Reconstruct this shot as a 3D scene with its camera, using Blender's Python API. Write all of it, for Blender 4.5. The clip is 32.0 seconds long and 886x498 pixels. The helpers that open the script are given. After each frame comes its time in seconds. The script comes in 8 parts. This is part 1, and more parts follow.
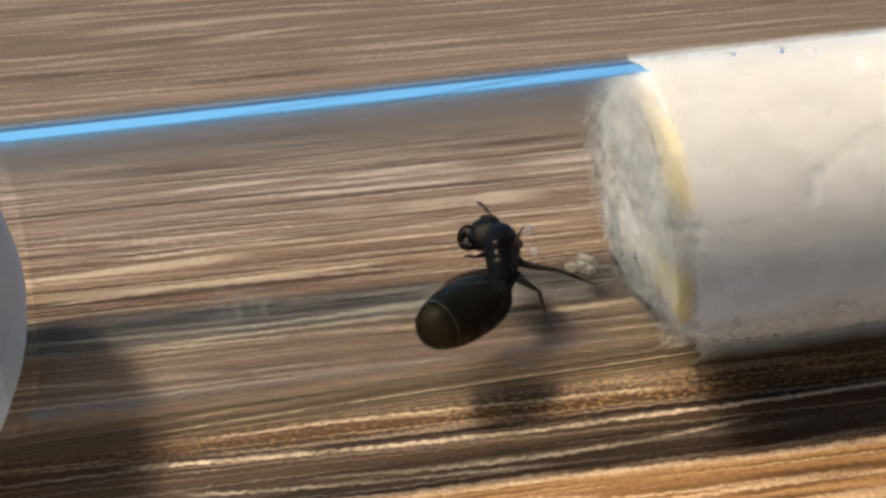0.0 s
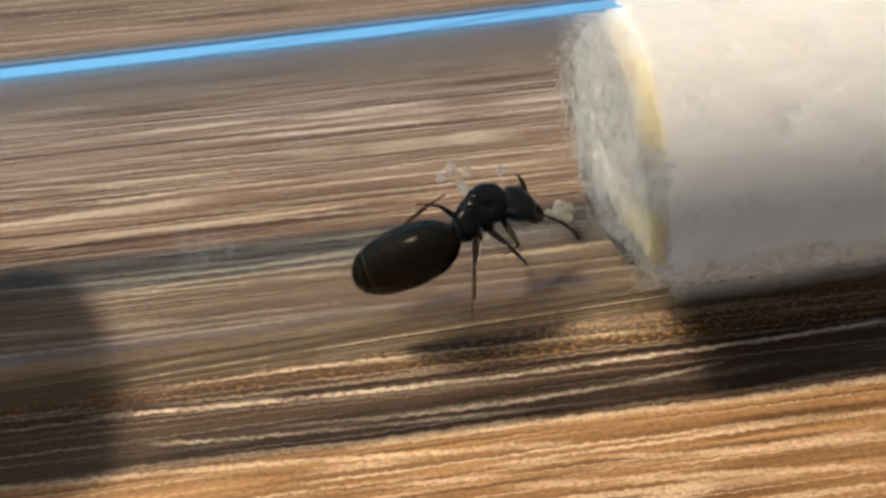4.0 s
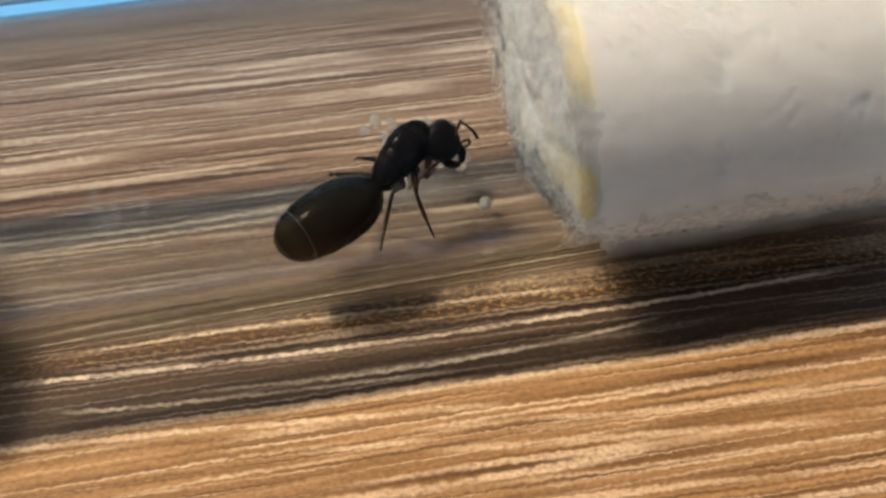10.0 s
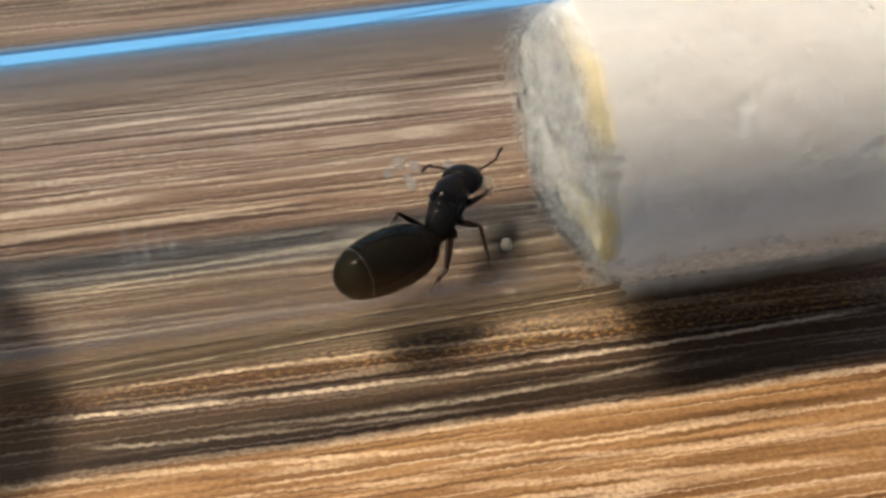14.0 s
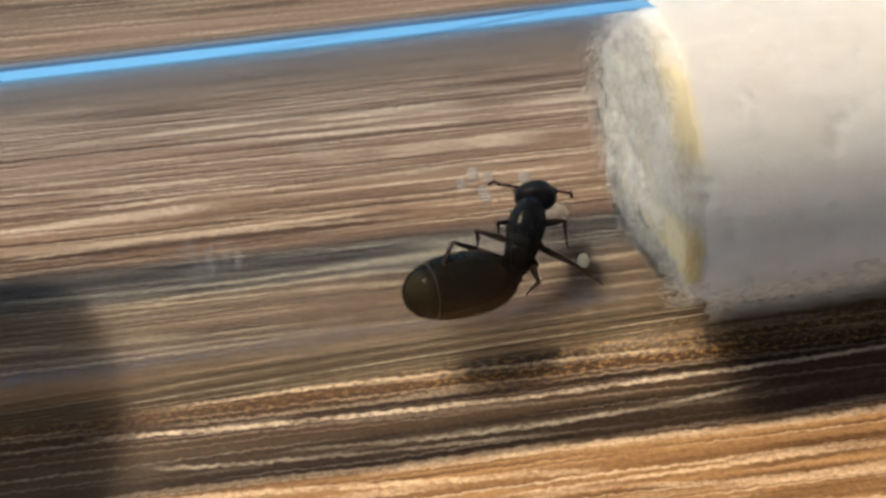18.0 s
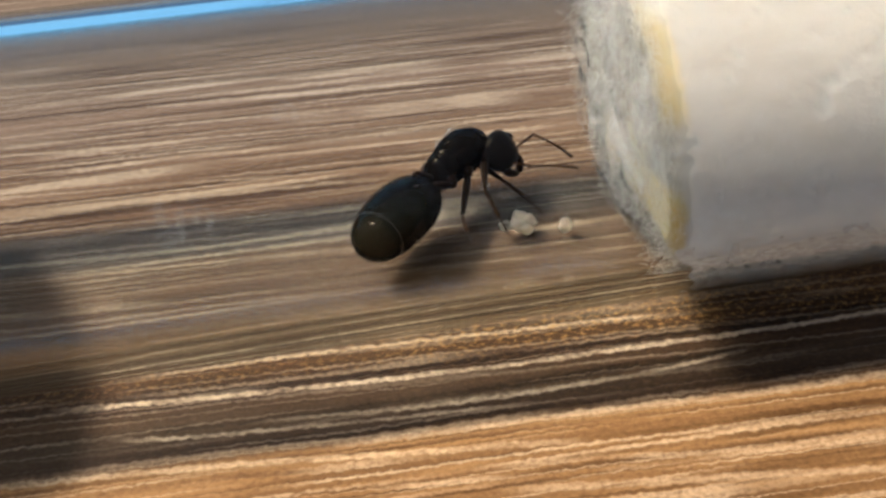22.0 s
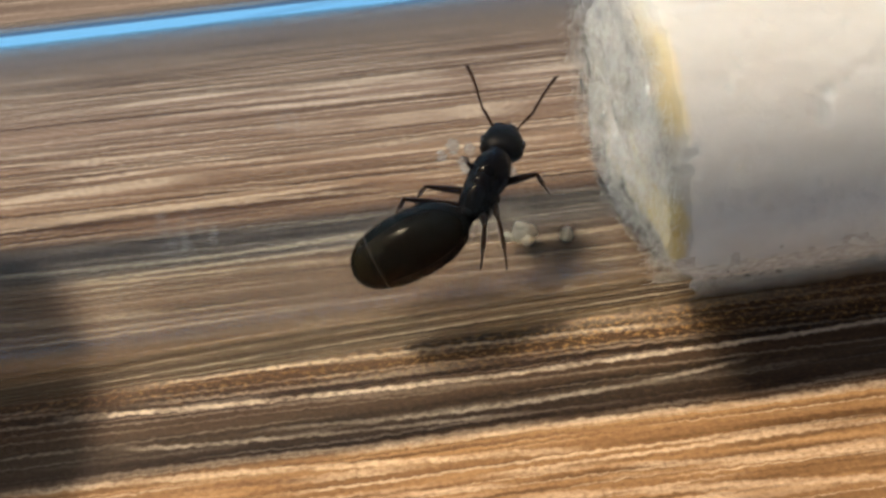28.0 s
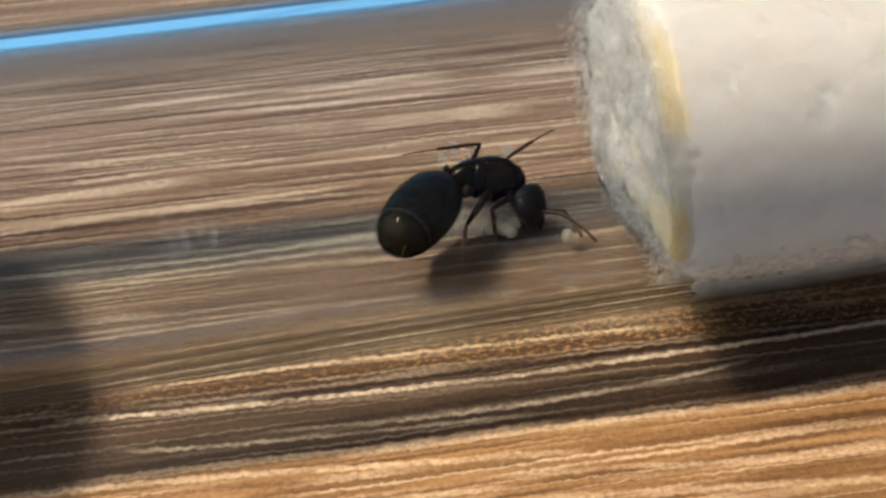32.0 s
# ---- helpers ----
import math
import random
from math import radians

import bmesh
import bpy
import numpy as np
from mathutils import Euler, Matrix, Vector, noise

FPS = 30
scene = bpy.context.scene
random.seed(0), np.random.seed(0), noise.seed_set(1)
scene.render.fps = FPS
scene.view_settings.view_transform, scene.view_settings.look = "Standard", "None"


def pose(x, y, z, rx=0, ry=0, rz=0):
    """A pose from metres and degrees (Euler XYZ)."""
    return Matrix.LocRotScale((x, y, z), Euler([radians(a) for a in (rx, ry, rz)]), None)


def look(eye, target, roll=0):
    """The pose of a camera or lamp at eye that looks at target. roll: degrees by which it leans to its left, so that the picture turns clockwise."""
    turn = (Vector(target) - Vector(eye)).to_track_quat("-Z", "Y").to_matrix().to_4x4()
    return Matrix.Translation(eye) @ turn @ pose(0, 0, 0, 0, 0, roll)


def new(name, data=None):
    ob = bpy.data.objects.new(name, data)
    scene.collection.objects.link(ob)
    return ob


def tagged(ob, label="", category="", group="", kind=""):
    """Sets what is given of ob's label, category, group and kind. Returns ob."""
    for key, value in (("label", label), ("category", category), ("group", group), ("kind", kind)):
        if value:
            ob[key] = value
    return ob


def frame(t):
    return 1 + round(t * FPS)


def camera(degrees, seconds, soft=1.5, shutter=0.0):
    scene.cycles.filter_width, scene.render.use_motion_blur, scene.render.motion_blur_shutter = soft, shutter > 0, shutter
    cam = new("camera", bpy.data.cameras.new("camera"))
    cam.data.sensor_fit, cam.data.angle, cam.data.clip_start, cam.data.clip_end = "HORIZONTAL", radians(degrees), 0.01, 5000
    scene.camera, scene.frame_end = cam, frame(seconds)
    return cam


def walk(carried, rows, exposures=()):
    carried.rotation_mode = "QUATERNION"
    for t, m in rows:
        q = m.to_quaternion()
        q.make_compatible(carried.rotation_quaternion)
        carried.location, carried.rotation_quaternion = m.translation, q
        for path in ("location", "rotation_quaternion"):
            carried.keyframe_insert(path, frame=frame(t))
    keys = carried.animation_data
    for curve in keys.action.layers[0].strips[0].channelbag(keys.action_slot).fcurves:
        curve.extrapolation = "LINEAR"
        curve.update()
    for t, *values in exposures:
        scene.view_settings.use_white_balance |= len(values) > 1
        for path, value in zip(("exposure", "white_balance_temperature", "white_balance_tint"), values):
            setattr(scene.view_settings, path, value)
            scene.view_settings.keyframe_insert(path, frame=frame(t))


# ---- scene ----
# One test tube with an ant lies on a wood table in the sun. Lengths inside the
# builders are in millimetres; MM turns them into metres.
MM = 0.001


def at(x, y, z, rx=0.0, ry=0.0, rz=0.0):
    """A pose from millimetres and degrees."""
    return pose(x * MM, y * MM, z * MM, rx, ry, rz)


# ---- camera ----
cam = camera(34, 32.0, soft=2.85)
walk(cam, [
    (0, at(-18.681, -42.947, 47.672, 46.485, -0.819, -11.107)),
    (0.5, at(-18.539, -42.763, 47.873, 46.221, -0.864, -11.266)),
    (1, at(-18.141, -42.825, 47.697, 46.123, -0.767, -11.148)),
    (1.5, at(-18.348, -42.757, 47.601, 45.805, -0.807, -11.341)),
    (2, at(-18.010, -42.725, 47.523, 45.720, -0.761, -11.162)),
    (2.5, at(-17.844, -42.630, 47.101, 45.592, -0.797, -11.382)),
    (3, at(-17.853, -42.317, 47.155, 44.979, -0.848, -11.566)),
    (3.5, at(-17.739, -42.183, 47.096, 44.415, -0.787, -11.522)),
    (5.5, at(-17.327, -41.624, 46.322, 43.621, -1.172, -12.310)),
    (6, at(-17.244, -41.676, 46.485, 43.860, -1.336, -12.484)),
    (6.5, at(-17.244, -41.623, 46.508, 44.481, -1.541, -12.860)),
    (7, at(-17.124, -41.695, 46.582, 44.587, -1.403, -12.792)),
    (7.5, at(-17.538, -41.608, 46.315, 44.117, -1.445, -12.577)),
    (8, at(-16.821, -40.996, 45.848, 43.386, -1.540, -13.011)),
    (8.5, at(-17.125, -40.815, 45.503, 42.463, -1.757, -13.134)),
    (9, at(-16.954, -40.728, 45.331, 42.125, -1.878, -13.321)),
    (9.5, at(-16.657, -40.604, 45.260, 42.098, -1.968, -13.440)),
    (10, at(-16.567, -40.608, 45.299, 42.290, -2.052, -13.729)),
    (10.5, at(-16.770, -40.808, 45.598, 42.486, -1.989, -13.585)),
    (11, at(-16.928, -41.019, 45.761, 43.063, -1.929, -13.527)),
    (11.5, at(-16.980, -41.036, 45.747, 43.214, -1.952, -13.515)),
    (12, at(-16.844, -41.016, 45.948, 43.409, -1.910, -13.557)),
    (12.5, at(-16.685, -41.067, 45.854, 43.706, -1.940, -13.600)),
    (13, at(-16.876, -41.127, 45.782, 43.918, -1.993, -13.698)),
    (13.5, at(-16.865, -41.145, 46.079, 43.845, -1.912, -13.598)),
    (14, at(-17.083, -41.346, 46.128, 43.903, -1.753, -13.176)),
    (14.5, at(-17.334, -41.599, 46.178, 44.070, -1.741, -13.154)),
    (16.5, at(-16.892, -41.377, 45.954, 44.213, -1.975, -13.474)),
    (17, at(-17.574, -41.258, 46.195, 43.920, -1.446, -12.474)),
    (17.5, at(-16.862, -38.836, 45.782, 44.368, -1.014, -11.978)),
    (18, at(-17.123, -38.665, 45.477, 43.081, -0.585, -11.050)),
    (18.5, at(-16.787, -38.165, 45.015, 43.399, -0.863, -11.399)),
    (19, at(-15.996, -37.987, 45.409, 44.206, -0.856, -11.923)),
    (19.5, at(-16.232, -37.857, 45.168, 42.965, -0.592, -11.302)),
    (20, at(-16.148, -37.347, 44.258, 41.801, -0.693, -11.286)),
    (20.5, at(-16.019, -37.195, 44.091, 40.827, -0.723, -11.349)),
    (21, at(-16.290, -37.415, 44.454, 40.736, -0.637, -11.288)),
    (21.5, at(-16.142, -37.297, 44.511, 41.086, -0.590, -11.158)),
    (22, at(-16.246, -37.360, 44.509, 41.269, -0.705, -11.345)),
    (22.5, at(-16.208, -37.485, 44.501, 41.582, -0.811, -11.281)),
    (23, at(-16.329, -37.488, 44.551, 41.717, -0.923, -11.469)),
    (23.5, at(-16.357, -37.409, 44.357, 41.491, -0.988, -11.586)),
    (24, at(-16.235, -37.426, 44.422, 41.434, -0.799, -11.480)),
    (24.5, at(-16.162, -37.613, 44.687, 41.721, -0.628, -11.268)),
    (25, at(-16.146, -37.473, 44.656, 41.792, -0.808, -11.456)),
    (25.5, at(-16.129, -37.551, 44.679, 42.027, -0.766, -11.502)),
    (27.5, at(-16.284, -37.576, 44.779, 41.951, -0.840, -11.572)),
    (28, at(-16.395, -37.613, 44.649, 41.759, -0.742, -11.334)),
    (28.5, at(-16.591, -37.647, 44.632, 41.404, -0.665, -11.033)),
    (29, at(-16.798, -37.960, 45.150, 41.715, -0.575, -11.017)),
    (29.5, at(-16.759, -38.020, 45.133, 42.203, -0.426, -10.793)),
    (30, at(-16.775, -37.946, 44.938, 42.484, -0.614, -10.992)),
    (30.5, at(-16.599, -37.772, 44.757, 42.441, -0.745, -11.151)),
    (31, at(-16.525, -37.675, 44.796, 42.281, -0.719, -11.345)),
    (31.5, at(-16.569, -37.651, 44.820, 42.057, -0.755, -11.328)),
    (32, at(-16.477, -37.541, 44.666, 41.781, -0.764, -11.388)),
])

# ---- world, sun, exposure ----
SUN = Vector((-3.2, 2.0, 6.5)).normalized()
world = bpy.data.worlds.new("sky")
scene.world = world
world.use_nodes = True
wn = world.node_tree.nodes
sky = wn.new("ShaderNodeTexSky")
sky.sky_type = "NISHITA"
sky.sun_disc = False
sky.sun_elevation = math.asin(SUN.z)
sky.sun_rotation = math.atan2(SUN.x, SUN.y)
sky.air_density = 1.0
sky.dust_density = 5.0
sky.ozone_density = 0.8
sky.altitude = 800.0
wn["Background"].inputs["Strength"].default_value = 0.15
world.node_tree.links.new(sky.outputs[0], wn["Background"].inputs["Color"])
sun = new("sun", bpy.data.lights.new("sun", "SUN"))
sun.data.energy = 4.1
sun.data.angle = radians(6.5)
sun.data.color = (1.0, 0.925, 0.83)
sun.matrix_world = look(SUN, (0, 0, 0))
scene.view_settings.exposure = 0.0


# ---- materials ----
class Nodes:
    """A small hand for node trees: each call adds a node and returns its main socket."""

    def __init__(self, name):
        self.mat = bpy.data.materials.new(name)
        self.mat.use_nodes = True
        self.tree = self.mat.node_tree
        self.shader = self.tree.nodes["Principled BSDF"]
        self.output = self.tree.nodes["Material Output"]

    def put(self, socket, value):
        if isinstance(value, bpy.types.NodeSocket):
            self.tree.links.new(value, socket)
        elif value is not None:
            socket.default_value = value

    def add(self, kind, out=0, **values):
        node = self.tree.nodes.new(kind)
        for key, value in values.items():
            self.put(node.inputs[key.replace("_", " ")], value)
        return node.outputs[out]

    def coords(self):
        """Place in millimetres, in the object's own space."""
        return self.vec("SCALE", self.add("ShaderNodeTexCoord", 3), scale=1000.0)

    def vec(self, op, a, b=None, scale=None):
        node = self.tree.nodes.new("ShaderNodeVectorMath")
        node.operation = op
        self.put(node.inputs[0], a)
        if b is not None:
            self.put(node.inputs[1], b)
        if scale is not None:
            self.put(node.inputs["Scale"], scale)
        return node.outputs[0]

    def num(self, op, a, b=0.0, c=0.0, clamp=False):
        node = self.tree.nodes.new("ShaderNodeMath")
        node.operation, node.use_clamp = op, clamp
        self.put(node.inputs[0], a)
        self.put(node.inputs[1], b)
        self.put(node.inputs[2], c)
        return node.outputs[0]

    def split(self, v):
        node = self.tree.nodes.new("ShaderNodeSeparateXYZ")
        self.put(node.inputs[0], v)
        return node.outputs

    def join(self, x, y, z=0.0):
        return self.add("ShaderNodeCombineXYZ", X=x, Y=y, Z=z)

    def noise(self, v, scale=1.0, detail=3.0, rough=0.55, warp=0.0):
        return self.add("ShaderNodeTexNoise", Vector=v, Scale=scale, Detail=detail, Roughness=rough, Distortion=warp)

    def ramp(self, fac, stops, ease="LINEAR"):
        node = self.tree.nodes.new("ShaderNodeValToRGB")
        node.color_ramp.interpolation = ease
        self.put(node.inputs[0], fac)
        points = node.color_ramp.elements
        while len(points) < len(stops):
            points.new(1.0)
        for point, (place, colour) in zip(points, stops):
            point.position = place
            point.color = (*colour, 1) if isinstance(colour, tuple) else (colour, colour, colour, 1)
        return node.outputs[0]

    def mix(self, fac, a, b, kind="MIX"):
        node = self.tree.nodes.new("ShaderNodeMix")
        node.data_type, node.blend_type = "RGBA", kind
        self.put(node.inputs[0], fac)
        self.put(node.inputs[6], (*a, 1) if isinstance(a, tuple) else a)
        self.put(node.inputs[7], (*b, 1) if isinstance(b, tuple) else b)
        return node.outputs[2]

    def bump(self, height, strength, distance):
        return self.add("ShaderNodeBump", Height=height, Strength=strength, Distance=distance)

    def done(self, colour=None, rough=0.5, normal=None, **values):
        self.put(self.shader.inputs["Base Color"], (*colour, 1) if isinstance(colour, tuple) else colour)
        self.put(self.shader.inputs["Roughness"], rough)
        self.put(self.shader.inputs["Normal"], normal)
        for key, value in values.items():
            self.put(self.shader.inputs[key.replace("_", " ")], value)
        return self.mat


# lines of the table's print that stand out: place across the board at x = -8, slope, bend, half width, strength, from x, to x
PALE_LINES = [
    (-5.36, -0.041, 0.0016, 0.16, 1.0, -24.0, 12.0),
    (-3.72, -0.047, -0.0016, 0.13, 0.85, -22.0, 1.5),
    (-6.35, 0.133, 0.0113, 0.13, 0.75, -22.0, -13.5),
    (-6.82, -0.034, 0.0068, 0.13, 0.75, -14.0, 3.0),
    (-7.25, -0.070, 0.0, 0.12, 0.6, -16.5, -6.0),
    (-8.00, -0.044, 0.0006, 0.22, 1.0, -14.5, 60.0),
    (-8.96, -0.118, -0.0012, 0.20, 0.9, -40.0, -4.5),
    (-9.56, -0.077, 0.0042, 0.13, 0.8, -2.0, 5.5),
    (-9.40, -0.235, 0.0090, 0.15, 0.7, -5.0, 9.0),
    (-9.88, -0.058, 0.0, 0.20, 0.9, -8.5, -4.0),
    (-10.31, -0.098, 0.0, 0.18, 0.9, -13.0, -7.0),
    (-10.87, -0.110, -0.0011, 0.24, 0.7, -8.5, 8.0)]
DARK_LINES = [
    (-3.36, -0.036, -0.0030, 0.15, 0.7, -40.0, 14.0),
    (-4.96, -0.033, 0.0010, 0.20, 0.8, -20.0, 14.0),
    (-6.40, -0.012, 0.0023, 0.20, 0.8, -22.0, 4.0),
    (-7.60, -0.050, -0.0010, 0.24, 0.95, -18.0, 30.0),
    (-8.42, -0.047, 0.0006, 0.14, 0.5, -12.0, 20.0),
    (-9.73, -0.100, 0.0048, 0.14, 0.7, -1.0, 14.0),
    (-9.45, -0.100, 0.0, 0.12, 0.6, -20.0, -5.0),
    (-11.15, -0.071, 0.0, 0.16, 0.6, -3.0, 14.0),
    (3.10, -0.055, 0.0, 0.18, 0.8, -40.0, -6.0),
    (2.15, -0.014, 0.0, 0.14, 0.7, -27.0, -12.0),
    (14.60, 0.130, 0.0066, 0.22, 0.6, -27.0, -4.0),
    (22.00, -0.070, 0.0, 0.45, 0.7, -34.0, -19.0),
    (21.40, 0.010, 0.0, 0.35, 0.7, -21.0, -11.0)]
GLASS_LINES = [
    (4.84, -0.106, -0.0036, 0.15, 0.9, -28.0, -9.0),
    (5.29, -0.145, -0.0022, 0.12, 0.7, -28.0, -13.0),
    (8.08, -0.019, -0.0018, 0.12, 0.9, -18.5, -3.0),
    (1.82, -0.014, -0.0004, 0.11, 0.8, -23.0, -10.0),
    (13.87, 0.075, 0.0, 0.13, 0.5, -6.0, 1.0),
    (-2.86, -0.060, 0.0, 0.09, 0.3, -5.0, 2.0),
    (6.70, -0.030, 0.0, 0.10, 0.7, -9.0, 2.0),
    (10.20, -0.020, 0.0, 0.10, 0.6, -16.0, -1.0)]


def wood_material():
    n = Nodes("embossed_wood")
    x, y, z = n.split(n.coords())
    # the grain runs nearly along the tube, wanders a little, and every line has small teeth
    slow = n.noise(n.join(n.num("MULTIPLY", x, 0.10), n.num("MULTIPLY", y, 0.25)), 1.0, 1.0)
    tooth = n.noise(n.join(n.num("MULTIPLY", x, 2.3), n.num("MULTIPLY", y, 2.2), 9.0), 1.0, 3.0, 0.6)
    across = n.num("MULTIPLY_ADD", n.num("SUBTRACT", slow, 0.5), 0.32, y)
    across = n.num("MULTIPLY_ADD", n.num("SUBTRACT", tooth, 0.5), 0.32, across)
    v = n.num("MULTIPLY_ADD", x, 0.036, across)
    grit = n.noise(n.join(n.num("MULTIPLY", x, 4.2), n.num("MULTIPLY", y, 5.5), 5.0), 1.0, 2.0, 0.65)
    broad = n.noise(n.join(n.num("MULTIPLY", x, 0.03), n.num("MULTIPLY", v, 0.9), 3.0), 1.0, 3.0, 0.6)
    hair = n.noise(n.join(n.num("MULTIPLY", x, 0.085), n.num("MULTIPLY", v, 2.9), 1.0), 1.0, 2.0, 0.6)
    tone = n.num("ADD", n.num("MULTIPLY", broad, 0.50), n.num("ADD", n.num("MULTIPLY", hair, 0.46), n.num("MULTIPLY", grit, 0.34)))
    tone = n.num("SUBTRACT", tone, 0.15)
    colour = n.ramp(tone, [(0.28, (0.42, 0.38, 0.35)), (0.46, (0.80, 0.77, 0.74)), (0.56, (1.10, 1.10, 1.10)), (0.74, (1.65, 1.75, 1.85))])

    # printed bands across the board, darker and paler, with the tube's shade painted in
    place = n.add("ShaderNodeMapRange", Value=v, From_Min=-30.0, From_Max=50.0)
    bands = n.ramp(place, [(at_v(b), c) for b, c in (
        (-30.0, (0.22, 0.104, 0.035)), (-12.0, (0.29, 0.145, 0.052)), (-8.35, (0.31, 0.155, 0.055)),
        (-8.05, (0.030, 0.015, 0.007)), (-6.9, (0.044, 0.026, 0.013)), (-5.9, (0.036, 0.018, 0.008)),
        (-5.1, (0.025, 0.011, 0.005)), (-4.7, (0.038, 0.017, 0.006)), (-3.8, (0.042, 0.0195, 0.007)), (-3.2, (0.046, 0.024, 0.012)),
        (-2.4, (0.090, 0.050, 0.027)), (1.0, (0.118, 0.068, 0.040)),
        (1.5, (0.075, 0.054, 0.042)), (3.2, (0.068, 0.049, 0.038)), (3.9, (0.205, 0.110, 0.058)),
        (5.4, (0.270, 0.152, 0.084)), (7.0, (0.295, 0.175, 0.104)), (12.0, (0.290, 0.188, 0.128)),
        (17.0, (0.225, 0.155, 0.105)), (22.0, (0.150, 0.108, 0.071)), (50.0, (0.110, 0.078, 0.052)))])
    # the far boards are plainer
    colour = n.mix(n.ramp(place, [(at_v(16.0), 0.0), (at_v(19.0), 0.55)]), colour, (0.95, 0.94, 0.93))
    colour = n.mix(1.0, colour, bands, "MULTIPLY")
    worn = n.mix(0.40, n.mix(1.0, bands, (2.3, 2.6, 2.9), "MULTIPLY"), (0.74, 0.57, 0.38))

    def strip(lines):
        """The strongest of the lines at each place."""
        found = None
        for place_y, slope, bend, half, strength, first, last in lines:
            u = n.num("ADD", x, 8.0)
            line = n.num("MULTIPLY_ADD", u, n.num("MULTIPLY_ADD", u, bend, slope), place_y)
            off = n.num("ABSOLUTE", n.num("SUBTRACT", across, line))
            body = n.add("ShaderNodeMapRange", Value=off, From_Min=half * 0.9, From_Max=half * 0.4)
            mid, reach = (first + last) / 2, (last - first) / 2
            ends = n.add("ShaderNodeMapRange", Value=n.num("ABSOLUTE", n.num("SUBTRACT", x, mid)), From_Min=reach, From_Max=max(0.0, reach - 2.5), To_Max=strength)
            one = n.num("MULTIPLY", body, ends)
            found = n.num("MAXIMUM", found, one) if found else one
        # worn through here and there along their length
        wear = n.noise(n.join(n.num("MULTIPLY", x, 0.42), n.num("MULTIPLY", y, 1.6), 21.0), 1.0, 3.0, 0.6)
        return n.num("MULTIPLY", found, n.ramp(wear, [(0.34, 0.35), (0.56, 1.0)]))

    ridges, grooves = [], []
    for spacing, seed, power in ((0.86, 3.0, 1.0), (1.5, 57.0, 1.0), (0.52, 31.0, 0.9)):
        # weaker lines of uneven spacing; each has its own strength, which comes and goes along it
        sway = n.noise(n.join(n.num("MULTIPLY", x, 0.018), n.num("MULTIPLY", v, 0.62 / spacing), seed), 1.0, 1.0)
        phase = n.num("MULTIPLY_ADD", n.num("SUBTRACT", sway, 0.5), 2.6, n.num("MULTIPLY", v, 1.0 / spacing))
        cell = n.num("FLOOR", phase)
        part_way = n.num("FRACT", phase)
        strength = n.noise(n.join(n.num("MULTIPLY", x, 0.085), n.num("MULTIPLY", cell, 5.37), seed), 1.0, 2.0, 0.6)
        depth = n.noise(n.join(n.num("MULTIPLY", x, 0.06), n.num("MULTIPLY", cell, 3.91), seed + 9.0), 1.0, 1.0)
        crest = n.ramp(part_way, [(0.41, 0.0), (0.47, 1.0), (0.55, 1.0), (0.61, 0.0)], "EASE")
        groove = n.ramp(part_way, [(0.60, 0.0), (0.67, 1.0), (0.75, 1.0), (0.88, 0.0)], "EASE")
        ridges.append(n.num("MULTIPLY", crest, n.num("MULTIPLY", n.ramp(strength, [(0.42, 0.0), (0.58, 1.0)]), power)))
        grooves.append(n.num("MULTIPLY", groove, n.num("MULTIPLY", n.ramp(depth, [(0.44, 0.0), (0.62, 1.0)]), power)))
    raised = n.num("MAXIMUM", ridges[0], n.num("MAXIMUM", ridges[1], ridges[2]))
    sunk = n.num("MAXIMUM", grooves[0], n.num("MAXIMUM", grooves[1], grooves[2]))
    # the dark bands carry fewer of them
    calm = n.ramp(place, [(at_v(-8.3), 0.8), (at_v(-7.9), 0.30), (at_v(-3.4), 0.30), (at_v(-2.8), 0.55), (at_v(3.0), 0.7), (at_v(4.5), 1.0), (at_v(14.5), 1.0), (at_v(19.0), 0.35)])
    raised, sunk = n.num("MULTIPLY", raised, calm), n.num("MULTIPLY", sunk, calm)
    sunk = n.num("MAXIMUM", sunk, strip(DARK_LINES))
    raised = n.num("MAXIMUM", raised, n.num("MAXIMUM", strip(PALE_LINES), strip(GLASS_LINES)))
    colour = n.mix(n.num("MULTIPLY", sunk, 0.86), colour, n.mix(1.0, colour, (0.30, 0.25, 0.22), "MULTIPLY"))
    flake = n.ramp(n.num("MULTIPLY_ADD", hair, 0.3, n.num("MULTIPLY", grit, 0.7)), [(0.34, 0.30), (0.56, 1.0)])
    pale = n.num("MULTIPLY", raised, flake, clamp=True)
    colour = n.mix(pale, colour, worn)
    # gold flecks: glints and the tube's caustic painted onto the wood
    fleck = n.noise(n.join(n.num("MULTIPLY", x, 3.6), n.num("MULTIPLY", y, 5.5), 13.0), 1.0, 2.0, 0.7)
    zone = n.ramp(place, [(at_v(-8.6), 0.35), (at_v(-8.1), 0.12), (at_v(-5.1), 0.15), (at_v(-4.8), 0.9), (at_v(-3.3), 0.9), (at_v(-2.9), 0.0)])
    rich = n.add("ShaderNodeMapRange", Value=x, From_Min=-13.0, From_Max=-5.0, To_Min=0.4, To_Max=0.95)
    colour = n.mix(n.num("MULTIPLY", n.ramp(fleck, [(0.52, 0.0), (0.68, 0.7)]), n.num("MULTIPLY", zone, rich)), colour, (0.26, 0.14, 0.04))
    colour = n.mix(n.num("MULTIPLY", n.ramp(fleck, [(0.34, 0.6), (0.46, 0.0)]), zone), colour, (0.022, 0.010, 0.004))
    height = n.num("SUBTRACT", n.num("MULTIPLY", raised, 0.5), n.num("MULTIPLY", sunk, 0.5))
